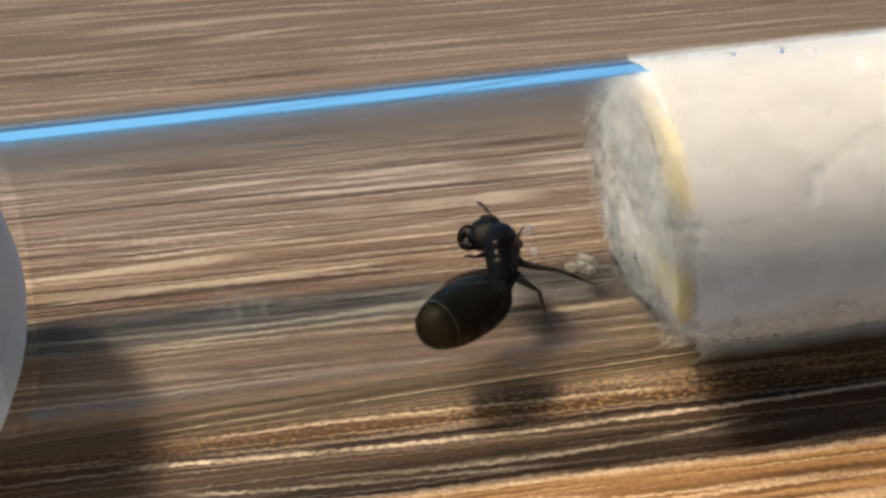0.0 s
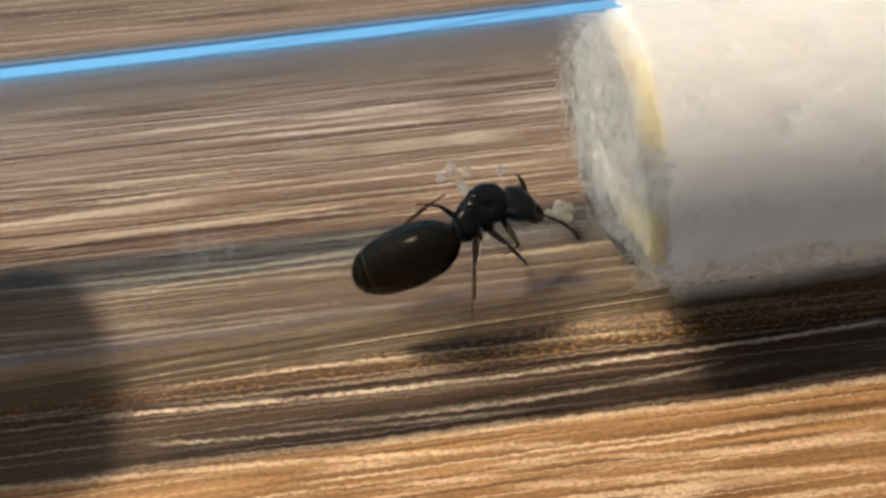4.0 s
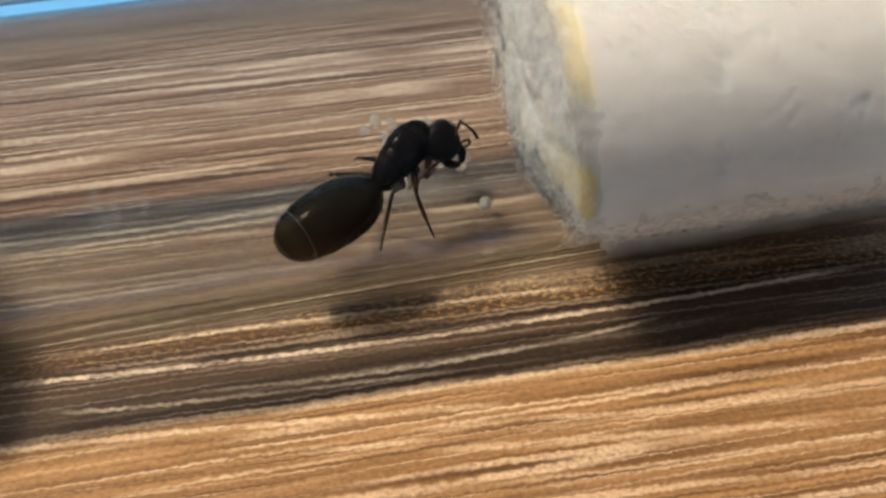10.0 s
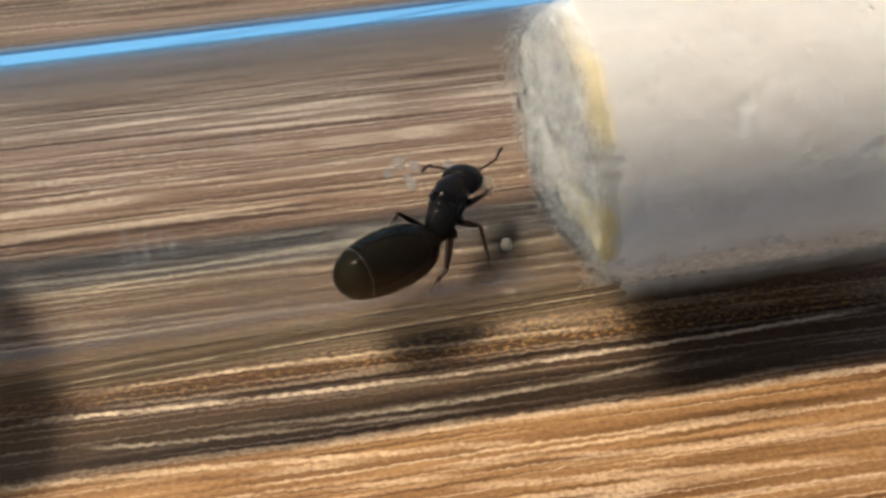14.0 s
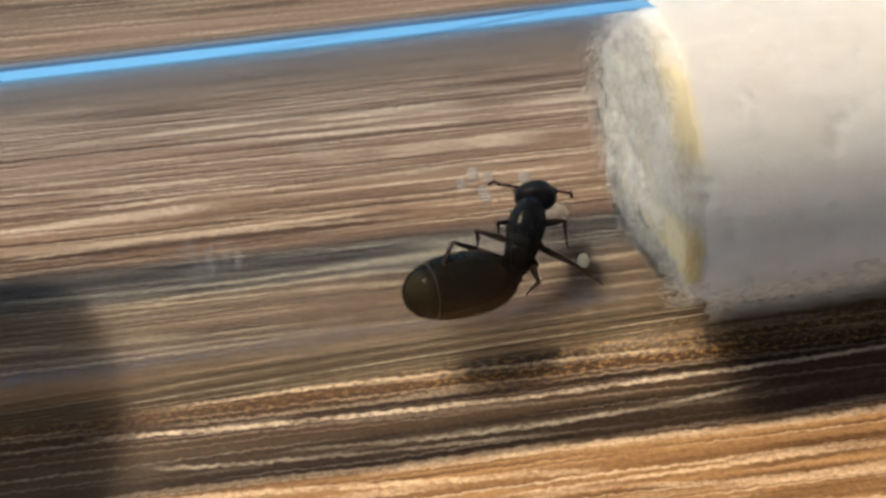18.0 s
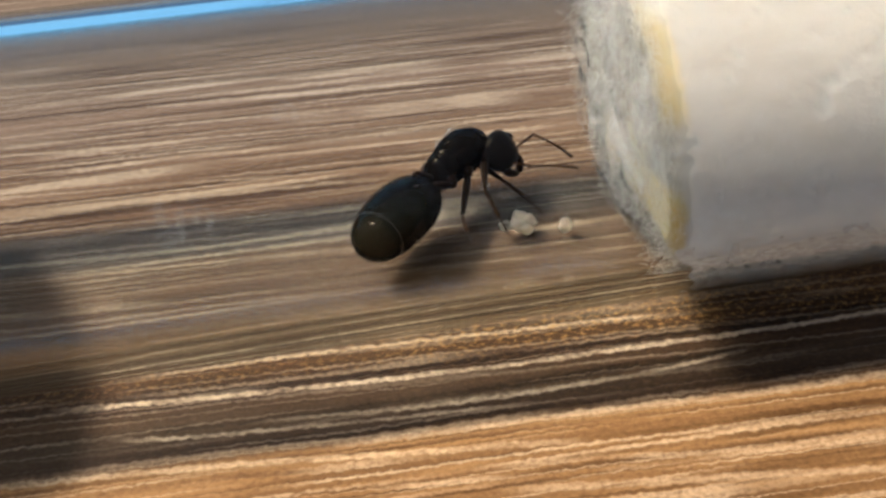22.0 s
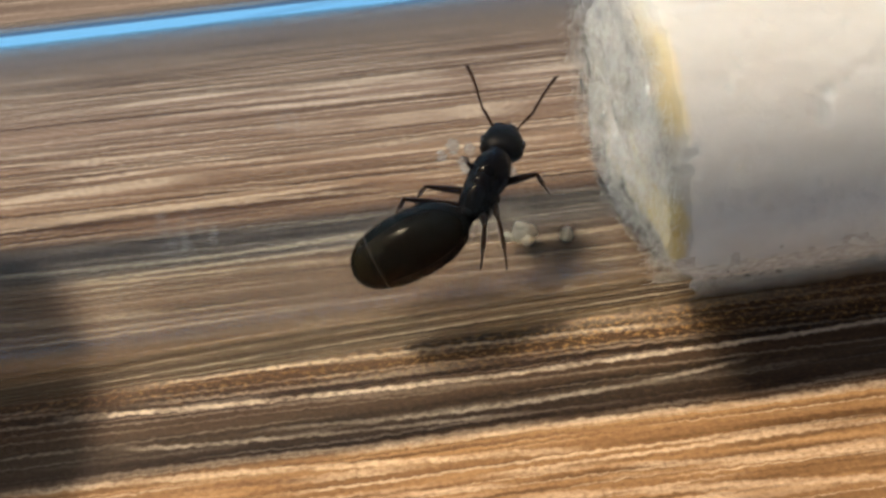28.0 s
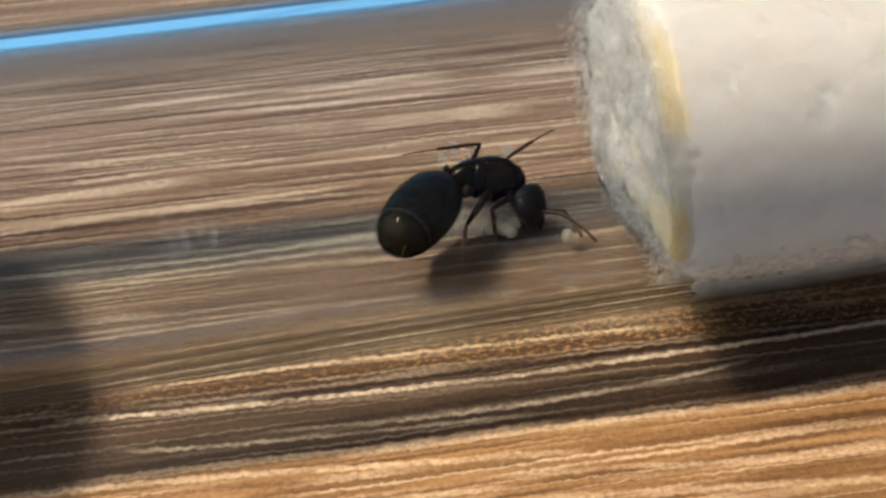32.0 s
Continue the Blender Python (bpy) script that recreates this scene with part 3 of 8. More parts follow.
def build_plug(name, x0, x1, label, material, bulge, rough, fibres):
    plug = tagged(new(name), label, "cotton plug")
    plug.matrix_world = at(0, 0, AXIS)
    radius = R_IN + 0.05
    length = abs(x1 - x0)
    s = 1 if x1 > x0 else -1
    profile = []
    for k in range(41):
        r = radius * 0.9 * k / 40
        profile.append((bulge * (1 - (r / radius) ** 2) * -1, r))
    for k in range(1, 13):
        a = math.pi / 2 * k / 12
        profile.append((profile[40][0] + 0.95 * (1 - math.cos(a)), radius * (0.9 + 0.1 * math.sin(a))))
    start = profile[-1][0]
    for k in range(1, 111):
        t = k / 110
        profile.append((start + (length - 0.9 - start) * t, radius * (1 - 0.04 * max(0, t - 0.9) ** 1.5 * 9)))
    rr = profile[-1][1]
    for k in range(1, 17):
        a = math.pi / 2 * k / 16
        profile.append((profile[52 + 110][0] + 0.9 * math.sin(a), rr * (0.55 + 0.45 * math.cos(a)) if k < 16 else 0))
    count = 280

    def lean(y, z):
        """The face leans a little, and its foot is drawn in, most on the near side."""
        if not fibres:
            return 0.0
        low = min(1.0, max(0.0, (-z - 0.4) / 2.2)) * min(1.0, max(0.0, -y / 3.0))
        foot = min(1.0, max(0.0, (-z - 4.0) / 2.0))
        return -0.06 * z + 0.9 * low + 0.9 * foot

    bm = lathe([(x0 + s * x, r) for x, r in profile], count)
    for v in bm.verts:
        p = v.co.copy()
        r = math.hypot(p.y, p.z)
        inside = min(1.0, max(0.0, (radius * 1.02 - r) / 1.2))
        p.x += (fluff(v.co, rough * 0.55, 0.38) + rough * 0.18 * noise.noise(v.co * 2.6)) * (1.0 if abs(p.x - x0) < 3 or abs(p.x - x1) < 3 else 0.0)
        k = 1 - 0.0015 * (1 + noise.noise(v.co * 0.8)) - rough * 0.05 * inside * noise.noise(v.co * 1.7)
        # the wool presses on the glass behind a ragged line and stands clear of it before
        if fibres and r > radius * 0.93:
            q = Vector((1.0, p.y, p.z))
            edge = x0 + 0.15 + 0.5 * noise.noise(q * 0.45) + 0.3 * noise.noise(q * 1.3)
            free = min(1.0, max(0.0, (edge - p.x) / 2.4 + 0.5))
            k *= 1 - 0.022 * free * free * (3 - 2 * free)
            # and leaves small pockets of air along it
            k *= 1 - 0.018 * max(0.0, noise.noise(v.co * 0.9) + 0.7 * noise.noise(v.co * 2.6) - 0.33)
        # the wool hangs clear of the glass along its foot
        if fibres:
            loose = min(1.0, max(0.0, (-p.z - 0.6) / 1.6)) * min(1.0, max(0.0, (r / radius - 0.6) / 0.4))
            k *= 1 - 0.014 * loose - 0.008 * loose * (0.5 + noise.noise(v.co * 0.7))
            # and along its far shoulder
            turn = math.degrees(math.atan2(p.z, p.y))
            shoulder = min(1.0, max(0.0, 1 - abs(turn - 40) / 24) * 3) * (1 if r > radius * 0.9 else 0)
            k *= 1 - 0.018 * shoulder
        v.co = (p.x + lean(p.y, p.z) * max(0.0, 1 - abs(p.x - x0) / 6.0), p.y * k, p.z * k)
    part("wool", bm, material, plug)
    if fibres:
        rng = random.Random(5)
        bm = bmesh.new()
        for k in range(fibres):
            a = rng.uniform(0, 2 * math.pi)
            if k % 2:
                r = (R_IN - 0.05) * math.sqrt(rng.uniform(0.05, 1.0)) * 0.97
                p = Vector((x0 - s * bulge * (1 - (r / radius) ** 2) * 0.9, r * math.cos(a), r * math.sin(a)))
                way = Vector((-s * rng.uniform(-0.15, 0.7), rng.gauss(0, 1), rng.gauss(0, 1))).normalized()
            else:
                r = R_IN * 0.975
                p = Vector((x0 + s * rng.uniform(-0.5, 1.2), r * math.cos(a), r * math.sin(a)))
                turn = rng.choice((-1, 1)) * rng.uniform(0.2, 1.0)
                way = Vector((-s * rng.uniform(-0.2, 0.5), -math.sin(a) * turn, math.cos(a) * turn)).normalized()
            if rng.random() < (-p.z - 1.0) / 2.5:
                continue
            points, radii = [], []
            p.x += lean(p.y, p.z)
            for j in range(7):
                points.append(p.copy())
                radii.append(0.0045 * (1 - 0.09 * j))
                way = (way + 0.45 * Vector((rng.gauss(0, 0.6), rng.gauss(0, 1), rng.gauss(0, 1)))).normalized()
                p = p + way * 0.19
                q = math.hypot(p.y, p.z)
                if q > R_IN * 0.985:
                    p.y *= R_IN * 0.985 / q
                    p.z *= R_IN * 0.985 / q
            limb(bm, points, radii, 3)
        tagged(part("fibres", bm, FIBRE, plug, "loose cotton fibres"), kind="stuff")
        # thin veils of wool before the face
        for layer in range(2):
            bm = bmesh.new()
            rings = []
            for j in range(31):
                r = R_IN * 0.975 * j / 30
                ring = []
                for k in range(96 if j else 1):
                    a = 2 * math.pi * k / 96
                    q = Vector((layer * 2.3, r * math.cos(a), r * math.sin(a)))
                    ahead = 0.12 + 0.24 * layer + 0.45 * noise.noise(q * 0.5) + 0.35 * noise.noise(q * 1.6)
                    ring.append(bm.verts.new((x0 + lean(q.y, q.z) - s * (bulge * (1 - (r / radius) ** 2) + ahead), q.y, q.z)))
                rings.append(ring)
            for a, b in zip(rings, rings[1:]):
                for k in range(96):
                    bm.faces.new(list(dict.fromkeys([a[k % len(a)], a[(k + 1) % len(a)], b[(k + 1) % 96], b[k]])))
            part("wisp", bm, WISP, plug, "thin translucent wisp of cotton")
        # and the sparse wool left on the glass along its foot and its far shoulder
        for first, last in ((-178, -128), (30, 68)):
            bm = bmesh.new()
            rings = []
            for j in range(41):
                x = x0 + 0.35 + (x1 - 0.8 - x0) * j / 40
                rings.append([])
                for k in range(25):
                    a = radians(first + (last - first) * k / 24)
                    ragged = 0.5 * noise.noise(Vector((2.0, 6 * math.cos(a), 6 * math.sin(a)))) * max(0.0, 1 - j / 6)
                    y, z = (R_IN + 0.03) * math.cos(a), (R_IN + 0.03) * math.sin(a)
                    rings[-1].append(bm.verts.new((x + ragged + lean(y, z) * max(0.0, 1 - j / 16), y, z)))
            for a, b in zip(rings, rings[1:]):
                for k in range(24):
                    bm.faces.new((a[k], a[k + 1], b[k + 1], b[k]))
            part("wisp", bm, VEIL, plug, "sparse wool clinging to the glass")
    return plug


# ---- the ant ----
PARTS = {}


def build_ant():
    ant = tagged(new("ant"), "shiny black queen ant with brown legs in the tube", "ant")
    PARTS["ant"] = ant

    # thorax: high rounded back, narrow towards the waist
    stops = [(-1.42, 0.22), (-1.30, 0.44), (-1.02, 0.64), (-0.76, 0.73), (-0.64, 0.705), (-0.52, 0.77), (-0.30, 0.81), (-0.20, 0.79), (-0.08, 0.835), (0.22, 0.89), (0.58, 0.87), (0.86, 0.77), (0.97, 0.71), (1.06, 0.69), (1.22, 0.53), (1.34, 0.34), (1.40, 0.0)]
    prof = [(-1.5, 0.0)] + smooth_curve(stops, 4)
    prof[-1] = (1.40, 0.0)
    prof = [(x * 1.17, r * 0.93) for x, r in prof]

    def thorax_form(x, a):
        lift = -0.05 + 0.08 * math.exp(-((x - 0.35) / 0.8) ** 2) - 0.14 * max(0, -x - 0.6)
        if a is None:
            return 1, lift, 1
        return 0.91, lift, 1.16
    bm = lathe(prof, 32, thorax_form)
    part("thorax", bm, BLACK, ant)
    for key, x, side, z in [("L1", 0.85, 1, -0.66), ("L2", -0.1, 1, -0.72), ("L3", -0.95, 1, -0.68), ("R1", 0.85, -1, -0.66), ("R2", -0.1, -1, -0.72), ("R3", -0.95, -1, -0.68)]:
        bm = bmesh.new()
        limb(bm, [(x + 0.12, side * 0.28, z + 0.55), (x + 0.06, side * 0.42, z + 0.3), (x, side * 0.52, z), (x - 0.02, side * 0.54, z - 0.12)], [0.16, 0.25, 0.22, 0.10], 10)
        part("hip", bm, DARK_BROWN, ant, "dark brown hip joint")
    # the raised shield on the back and the seams round it
    bm = lathe([(-0.42, 0.0), (-0.40, 0.28), (-0.28, 0.44), (0.05, 0.56), (0.42, 0.55), (0.66, 0.40), (0.74, 0.22), (0.76, 0.0)], 28, lambda x, a: (0.93, 0.57, 0.76))
    part("back_shield", bm, BLACK, ant)
    bm = lathe([(-0.86, 0.0), (-0.84, 0.18), (-0.74, 0.32), (-0.58, 0.36), (-0.48, 0.24), (-0.46, 0.0)], 20, lambda x, a: (0.93, 0.48, 0.74))
    part("rear_shield", bm, BLACK, ant)
    for side in (-1, 1):
        bm = bmesh.new()
        limb(bm, smooth_curve([(0.62, side * 0.50, 0.52), (0.25, side * 0.665, 0.34), (-0.2, side * 0.635, 0.28), (-0.62, side * 0.50, 0.32)], 4), [0.05] * 13, 6)
        part("wing_scar", bm, DARK_BROWN, ant)
    # petiole scale between thorax and gaster
    bm = lathe([(-1.92, 0.0), (-1.90, 0.20), (-1.82, 0.34), (-1.72, 0.32), (-1.60, 0.20), (-1.50, 0.0)], 20, lambda x, a: (1.0, -0.16, 1.6))
    part("petiole", bm, BLACK, ant)

    # gaster, tip towards -x, with the pale seams of its plates
    stops = [(-4.57, 0.20), (-4.42, 0.66), (-4.02, 1.10), (-3.3, 1.40), (-2.5, 1.52), (-1.7, 1.50), (-1.0, 1.34), (-0.45, 1.02), (-0.12, 0.62), (0.02, 0.28)]
    stretch = 4.75 / 4.6
    prof = [(x * stretch, r * 0.88) for x, r in [(-4.6, 0.0)] + smooth_curve(stops, 5) + [(0.06, 0.0)]]
    form = lambda x, a: (1.0, 0.06 * math.cos((x + 2.3) * 0.6), 0.96)
    gaster = part("gaster", lathe(prof, 48, form), GASTER, ant, "glossy black banded gaster")
    PARTS["gaster"] = gaster

    def radius_at(x):
        for (xa, ra), (xb, rb) in zip(prof, prof[1:]):
            if xa <= x <= xb:
                return ra + (rb - ra) * (x - xa) / (xb - xa)
        return 0.0
    for x in (-3.72, -2.45):
        w = 0.022 if x < -3 else 0.014
        rows = [(x - w, radius_at(x - w) - 0.01), (x - w * 0.5, radius_at(x) + 0.006), (x + w * 0.5, radius_at(x) + 0.006), (x + w, radius_at(x + w) - 0.01)]
        part("plate_seam", lathe(rows, 48, form), RIM if x < -3 else DARK_BROWN, gaster, "pale seam" if x < -3 else "faint brown seam")
    bm = bmesh.new()
    rng = random.Random(3)
    for k in range(150):
        x = rng.uniform(-4.4, -0.6)
        a = rng.uniform(0, 2 * math.pi)
        r = radius_at(x)
        p = Vector((x, r * math.cos(a), 0.96 * r * math.sin(a)))
        out = Vector((-0.8, math.cos(a), math.sin(a))).normalized()
        limb(bm, [p, p + out * 0.09, p + out * 0.17 + Vector((-0.04, 0, 0))], [0.006, 0.005, 0.002], 3)
    tagged(part("bristles", bm, DARK_BROWN, gaster, "short brown bristles"), kind="stuff")

    # head
    stops = [(0.02, 0.28), (0.10, 0.56), (0.30, 0.75), (0.66, 0.80), (1.02, 0.73), (1.28, 0.58), (1.44, 0.34)]
    prof_h = [(x * 1.10, r) for x, r in [(0.0, 0.0)] + smooth_curve(stops, 4) + [(1.49, 0.0)]]
    head = part("head", lathe(prof_h, 32, lambda x, a: (1.14 - 0.10 * x, -0.06 * x, 0.84 - 0.05 * x)), HEAD_BLACK, ant, "matt black head")
    PARTS["head"] = head
    for side in (-1, 1):
        bm = bmesh.new()
        bmesh.ops.create_uvsphere(bm, u_segments=16, v_segments=10, radius=0.17)
        bmesh.ops.scale(bm, vec=(1.2, 0.6, 1.0), verts=bm.verts)
        bmesh.ops.translate(bm, vec=(0.66, side * 0.79, 0.17), verts=bm.verts)
        part("eye", bm, EYE, head)
        bm = bmesh.new()
        limb(bm, smooth_curve([(1.30, side * 0.36, -0.08), (1.58, side * 0.38, -0.14), (1.86, side * 0.24, -0.20), (2.02, side * 0.04, -0.24)], 3),
             [0.15, 0.18, 0.20, 0.205, 0.20, 0.18, 0.15, 0.12, 0.085, 0.03], 8)
        # small teeth along the inner edge
        for step in range(4):
            root = Vector((1.72 + 0.075 * step, side * (0.20 - 0.045 * step), -0.20))
            limb(bm, [root, root + Vector((0.02, -side * 0.10, -0.02)), root + Vector((0.03, -side * 0.17, -0.03))], [0.05, 0.035, 0.008], 5)
        part("mandible", bm, DARK_BROWN, head, "dark brown mandible")
        key = "L" if side > 0 else "R"
        bm = bmesh.new()
        limb(bm, [(0, 0, 0), (0.06, 0, 0), (0.5, 0, 0.03), (1.0, 0, 0.02), (1.2, 0, 0)], [0.04, 0.045, 0.05, 0.065, 0.05], 8)
        scape = part("antenna_scape", bm, BROWN, head)
        PARTS["scape_" + key] = scape
        bm = bmesh.new()
        points, radii = [], []
        for k in range(11):
            x = 1.9 * k / 11
            for dx, r in ((0.0, 0.036), (0.04, 0.062), (0.13, 0.068)):
                points.append((x + dx, 0, 0.15 * math.sin(x * 1.65)))
                radii.append(r * (0.9 + 0.25 * k / 11))
        points.append((1.9, 0, 0.0))
        radii.append(0.015)
        limb(bm, points, radii, 8)
        PARTS["funiculus_" + key] = part("antenna_funiculus", bm, BROWN, head)

    # legs: femur, and shin with the foot's small joints
    for key, thigh, shin in [("L1", 1.55, 2.2), ("L2", 1.75, 2.4), ("L3", 2.45, 3.2), ("R1", 1.55, 2.2), ("R2", 1.75, 2.4), ("R3", 2.45, 3.2)]:
        bm = bmesh.new()
        limb(bm, [(-0.1, 0, 0), (0.08, 0, 0), (0.28 * thigh, 0, 0), (0.6 * thigh, 0, 0), (0.92 * thigh, 0, 0), (thigh, 0, 0)],
             [0.12, 0.15, 0.165, 0.14, 0.085, 0.06], 10)
        femur = part("femur", bm, DARK_BROWN, ant, "dark brown thigh")
        PARTS["femur_" + key] = femur
        bm = bmesh.new()
        tib = 0.56 * shin
        points = [(-0.03, 0, 0), (0.05, 0, 0), (0.3 * tib, 0, 0.02), (0.8 * tib, 0, 0.02), (tib, 0, 0.0), (tib + 0.03, 0, 0)]
        radii = [0.055, 0.075, 0.085, 0.09, 0.085, 0.035]
        foot = shin - tib
        for k in range(4):
            x = tib + 0.03 + (foot - 0.03) * k / 4
            step = (foot - 0.03) / 4
            bend = -0.10 * (k / 4) ** 2
            points += [(x + 0.15 * step, 0, bend), (x + 0.85 * step, 0, bend - 0.02), (x + step, 0, bend - 0.02)]
            radii += [0.036, 0.048 - 0.004 * k, 0.03]
        points.append((shin + 0.05, 0, -0.16))
        radii.append(0.012)
        limb(bm, points, radii, 8)
        PARTS["shin_" + key] = part("shin_and_foot", bm, BROWN, femur, "brown shin and jointed foot")
    return ant


# ---- eggs, droplets, specks ----
def blob(bm, centre, size, seed, stretch=(1, 1, 1), rough=0.25):
    made = bmesh.ops.create_icosphere(bm, subdivisions=3, radius=1.0)["verts"]
    for v in made:
        k = 1 + rough * noise.noise(v.co * 1.3 + Vector((seed * 3.1, 0, 0)))
        v.co = Vector((v.co.x * stretch[0], v.co.y * stretch[1], v.co.z * stretch[2])) * size * k + Vector(centre)
    return bm


def build_egg_pile():
    pile = tagged(new("egg_pile"), "small clump of milky white ant eggs", "eggs")
    PARTS["egg_pile"] = pile
    for k, (x, y, z, s) in enumerate([(0, 0, 0, 0.34), (0.38, 0.18, 0.06, 0.30), (-0.52, 0.10, -0.02, 0.24), (0.1, 0.40, 0.10, 0.30), (0.22, -0.30, 0.02, 0.25)]):
        bm = bmesh.new()
        blob(bm, (x, y, z), s, k, (1.15, 0.9, 0.85), 0.4)
        part("egg", bm, EGG, pile)
    return pile


def build_single_egg():
    egg = tagged(new("single_egg"), "one milky white ant egg on the glass", "egg")
    bm = bmesh.new()
    blob(bm, (0, 0, 0), 0.30, 21, (0.8, 0.9, 1.2), 0.2)
    part("egg", bm, EGG, egg)
    PARTS["single_egg"] = egg
    return egg


def on_wall(x, angle, r):
    """A pose on the tube's wall whose z axis points to the tube's axis."""
    a = radians(angle)
    return at(x, r * math.cos(a), AXIS + r * math.sin(a), 0, 0, 0) @ Matrix.Rotation(a + math.pi / 2, 4, "X")


def build_droplets():
    for k, (x, angle, size) in enumerate([(-7.05, -41.4, 0.28), (-7.57, -44.7, 0.22), (-6.37, -43.4, 0.24), (-6.60, -51.2, 0.26), (-6.74, -48.0, 0.20), (-4.84, -45.4, 0.24), (-4.75, -55.3, 0.20), (-5.98, -63.9, 0.20)]):
        drop = tagged(new("droplet"), "tiny whitish dried droplet on the tube's glass", "droplet", "droplets on the glass")
        bm = bmesh.new()
        blob(bm, (0, 0, 0), size, k + 40, (1.0, 1.1, 0.4), 0.35)
        part("bead", bm, DROP, drop)
        drop.matrix_world = on_wall(x, angle, R_IN - 0.06)


def smear_material():
    """A dried film so thin that it only clouds the glass."""
    n = Nodes("dried_smear")
    x, y, z = n.split(n.coords())
    cloud = n.noise(n.join(n.num("MULTIPLY", x, 3.2), y, z), 1.0, 4.0, 0.65)
    both = n.tree.nodes.new("ShaderNodeMixShader")
    n.put(both.inputs[0], n.ramp(cloud, [(0.40, 0.0), (0.70, 0.13)]))
    n.put(both.inputs[1], n.add("ShaderNodeBsdfTransparent", Color=(1, 1, 1, 1)))
    n.put(both.inputs[2], n.add("ShaderNodeBsdfDiffuse", Color=(0.8, 0.78, 0.75, 1)))
    n.tree.links.new(both.outputs[0], n.output.inputs["Surface"])
    return n.mat


def build_residue():
    cloudy = smear_material()
    mark = tagged(new("dried_residue"), "faint whitish dried residue on the tube's glass", "residue", kind="stuff")
    for x, angle, wide, tall in ((-19.1, -58, 0.35, 9), (-18.4, -63, 0.3, 10), (-17.7, -57, 0.3, 8), (-18.9, -68, 0.5, 6), (-17.2, -64, 0.25, 9), (-13.6, -22, 0.6, 8), (-11.0, 8, 0.7, 9)):
        bm = bmesh.new()
        r = R_IN - 0.02
        rim = []
        for k in range(28):
            a = 2 * math.pi * k / 28
            reach = 0.75 + 0.45 * noise.noise(Vector((math.cos(a) * 1.4, math.sin(a) * 1.4, x)))
            turn = radians(angle + tall * reach * math.sin(a))
            rim.append(bm.verts.new((x + wide * reach * math.cos(a), r * math.cos(turn), AXIS + r * math.sin(turn))))
        turn = radians(angle)
        middle = bm.verts.new((x, r * math.cos(turn), AXIS + r * math.sin(turn)))
        for k in range(28):
            bm.faces.new((rim[k], rim[(k + 1) % 28], middle))
        part("smear", bm, cloudy, mark)


def build_specks():
    specks = tagged(new("grime_specks"), "dark grime specks along the cotton's lower edge", "specks", kind="stuff")
    rng = random.Random(2)
    bm = bmesh.new()
    for x, angle in [(1.14, -165.9), (1.48, -158.9), (0.81, -163.3), (5.75, -155), (6.73, -151.8), (10.49, -139.9), (3.43, -157.1), (2.47, -157.4), (8.55, -140), (4.89, -142.1), (11.18, -139.7), (1.71, -166.4), (-0.06, -161.8), (0.56, -160.9)]:
        for j in range(rng.randint(2, 4)):
            a = radians(angle + rng.gauss(0, 4.5))
            r = R_IN + 0.05
            blob(bm, (x + rng.gauss(0, 0.45), r * math.cos(a), AXIS + r * math.sin(a)), rng.uniform(0.02, 0.075), j, (1.4, 0.8, 0.6), 0.5)
    part("grains", bm, GRIME, specks)


build_ground()
build_backdrop()
build_table()
build_tube()
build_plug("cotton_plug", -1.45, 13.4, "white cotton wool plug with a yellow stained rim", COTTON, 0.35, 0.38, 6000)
build_plug("wet_cotton_plug", -28.4, -44.0, "smooth grey wet cotton plug with a domed end", WET_COTTON, 1.8, 0.12, 0)
build_ant()
build_egg_pile()
build_single_egg()
build_droplets()
build_residue()
build_specks()


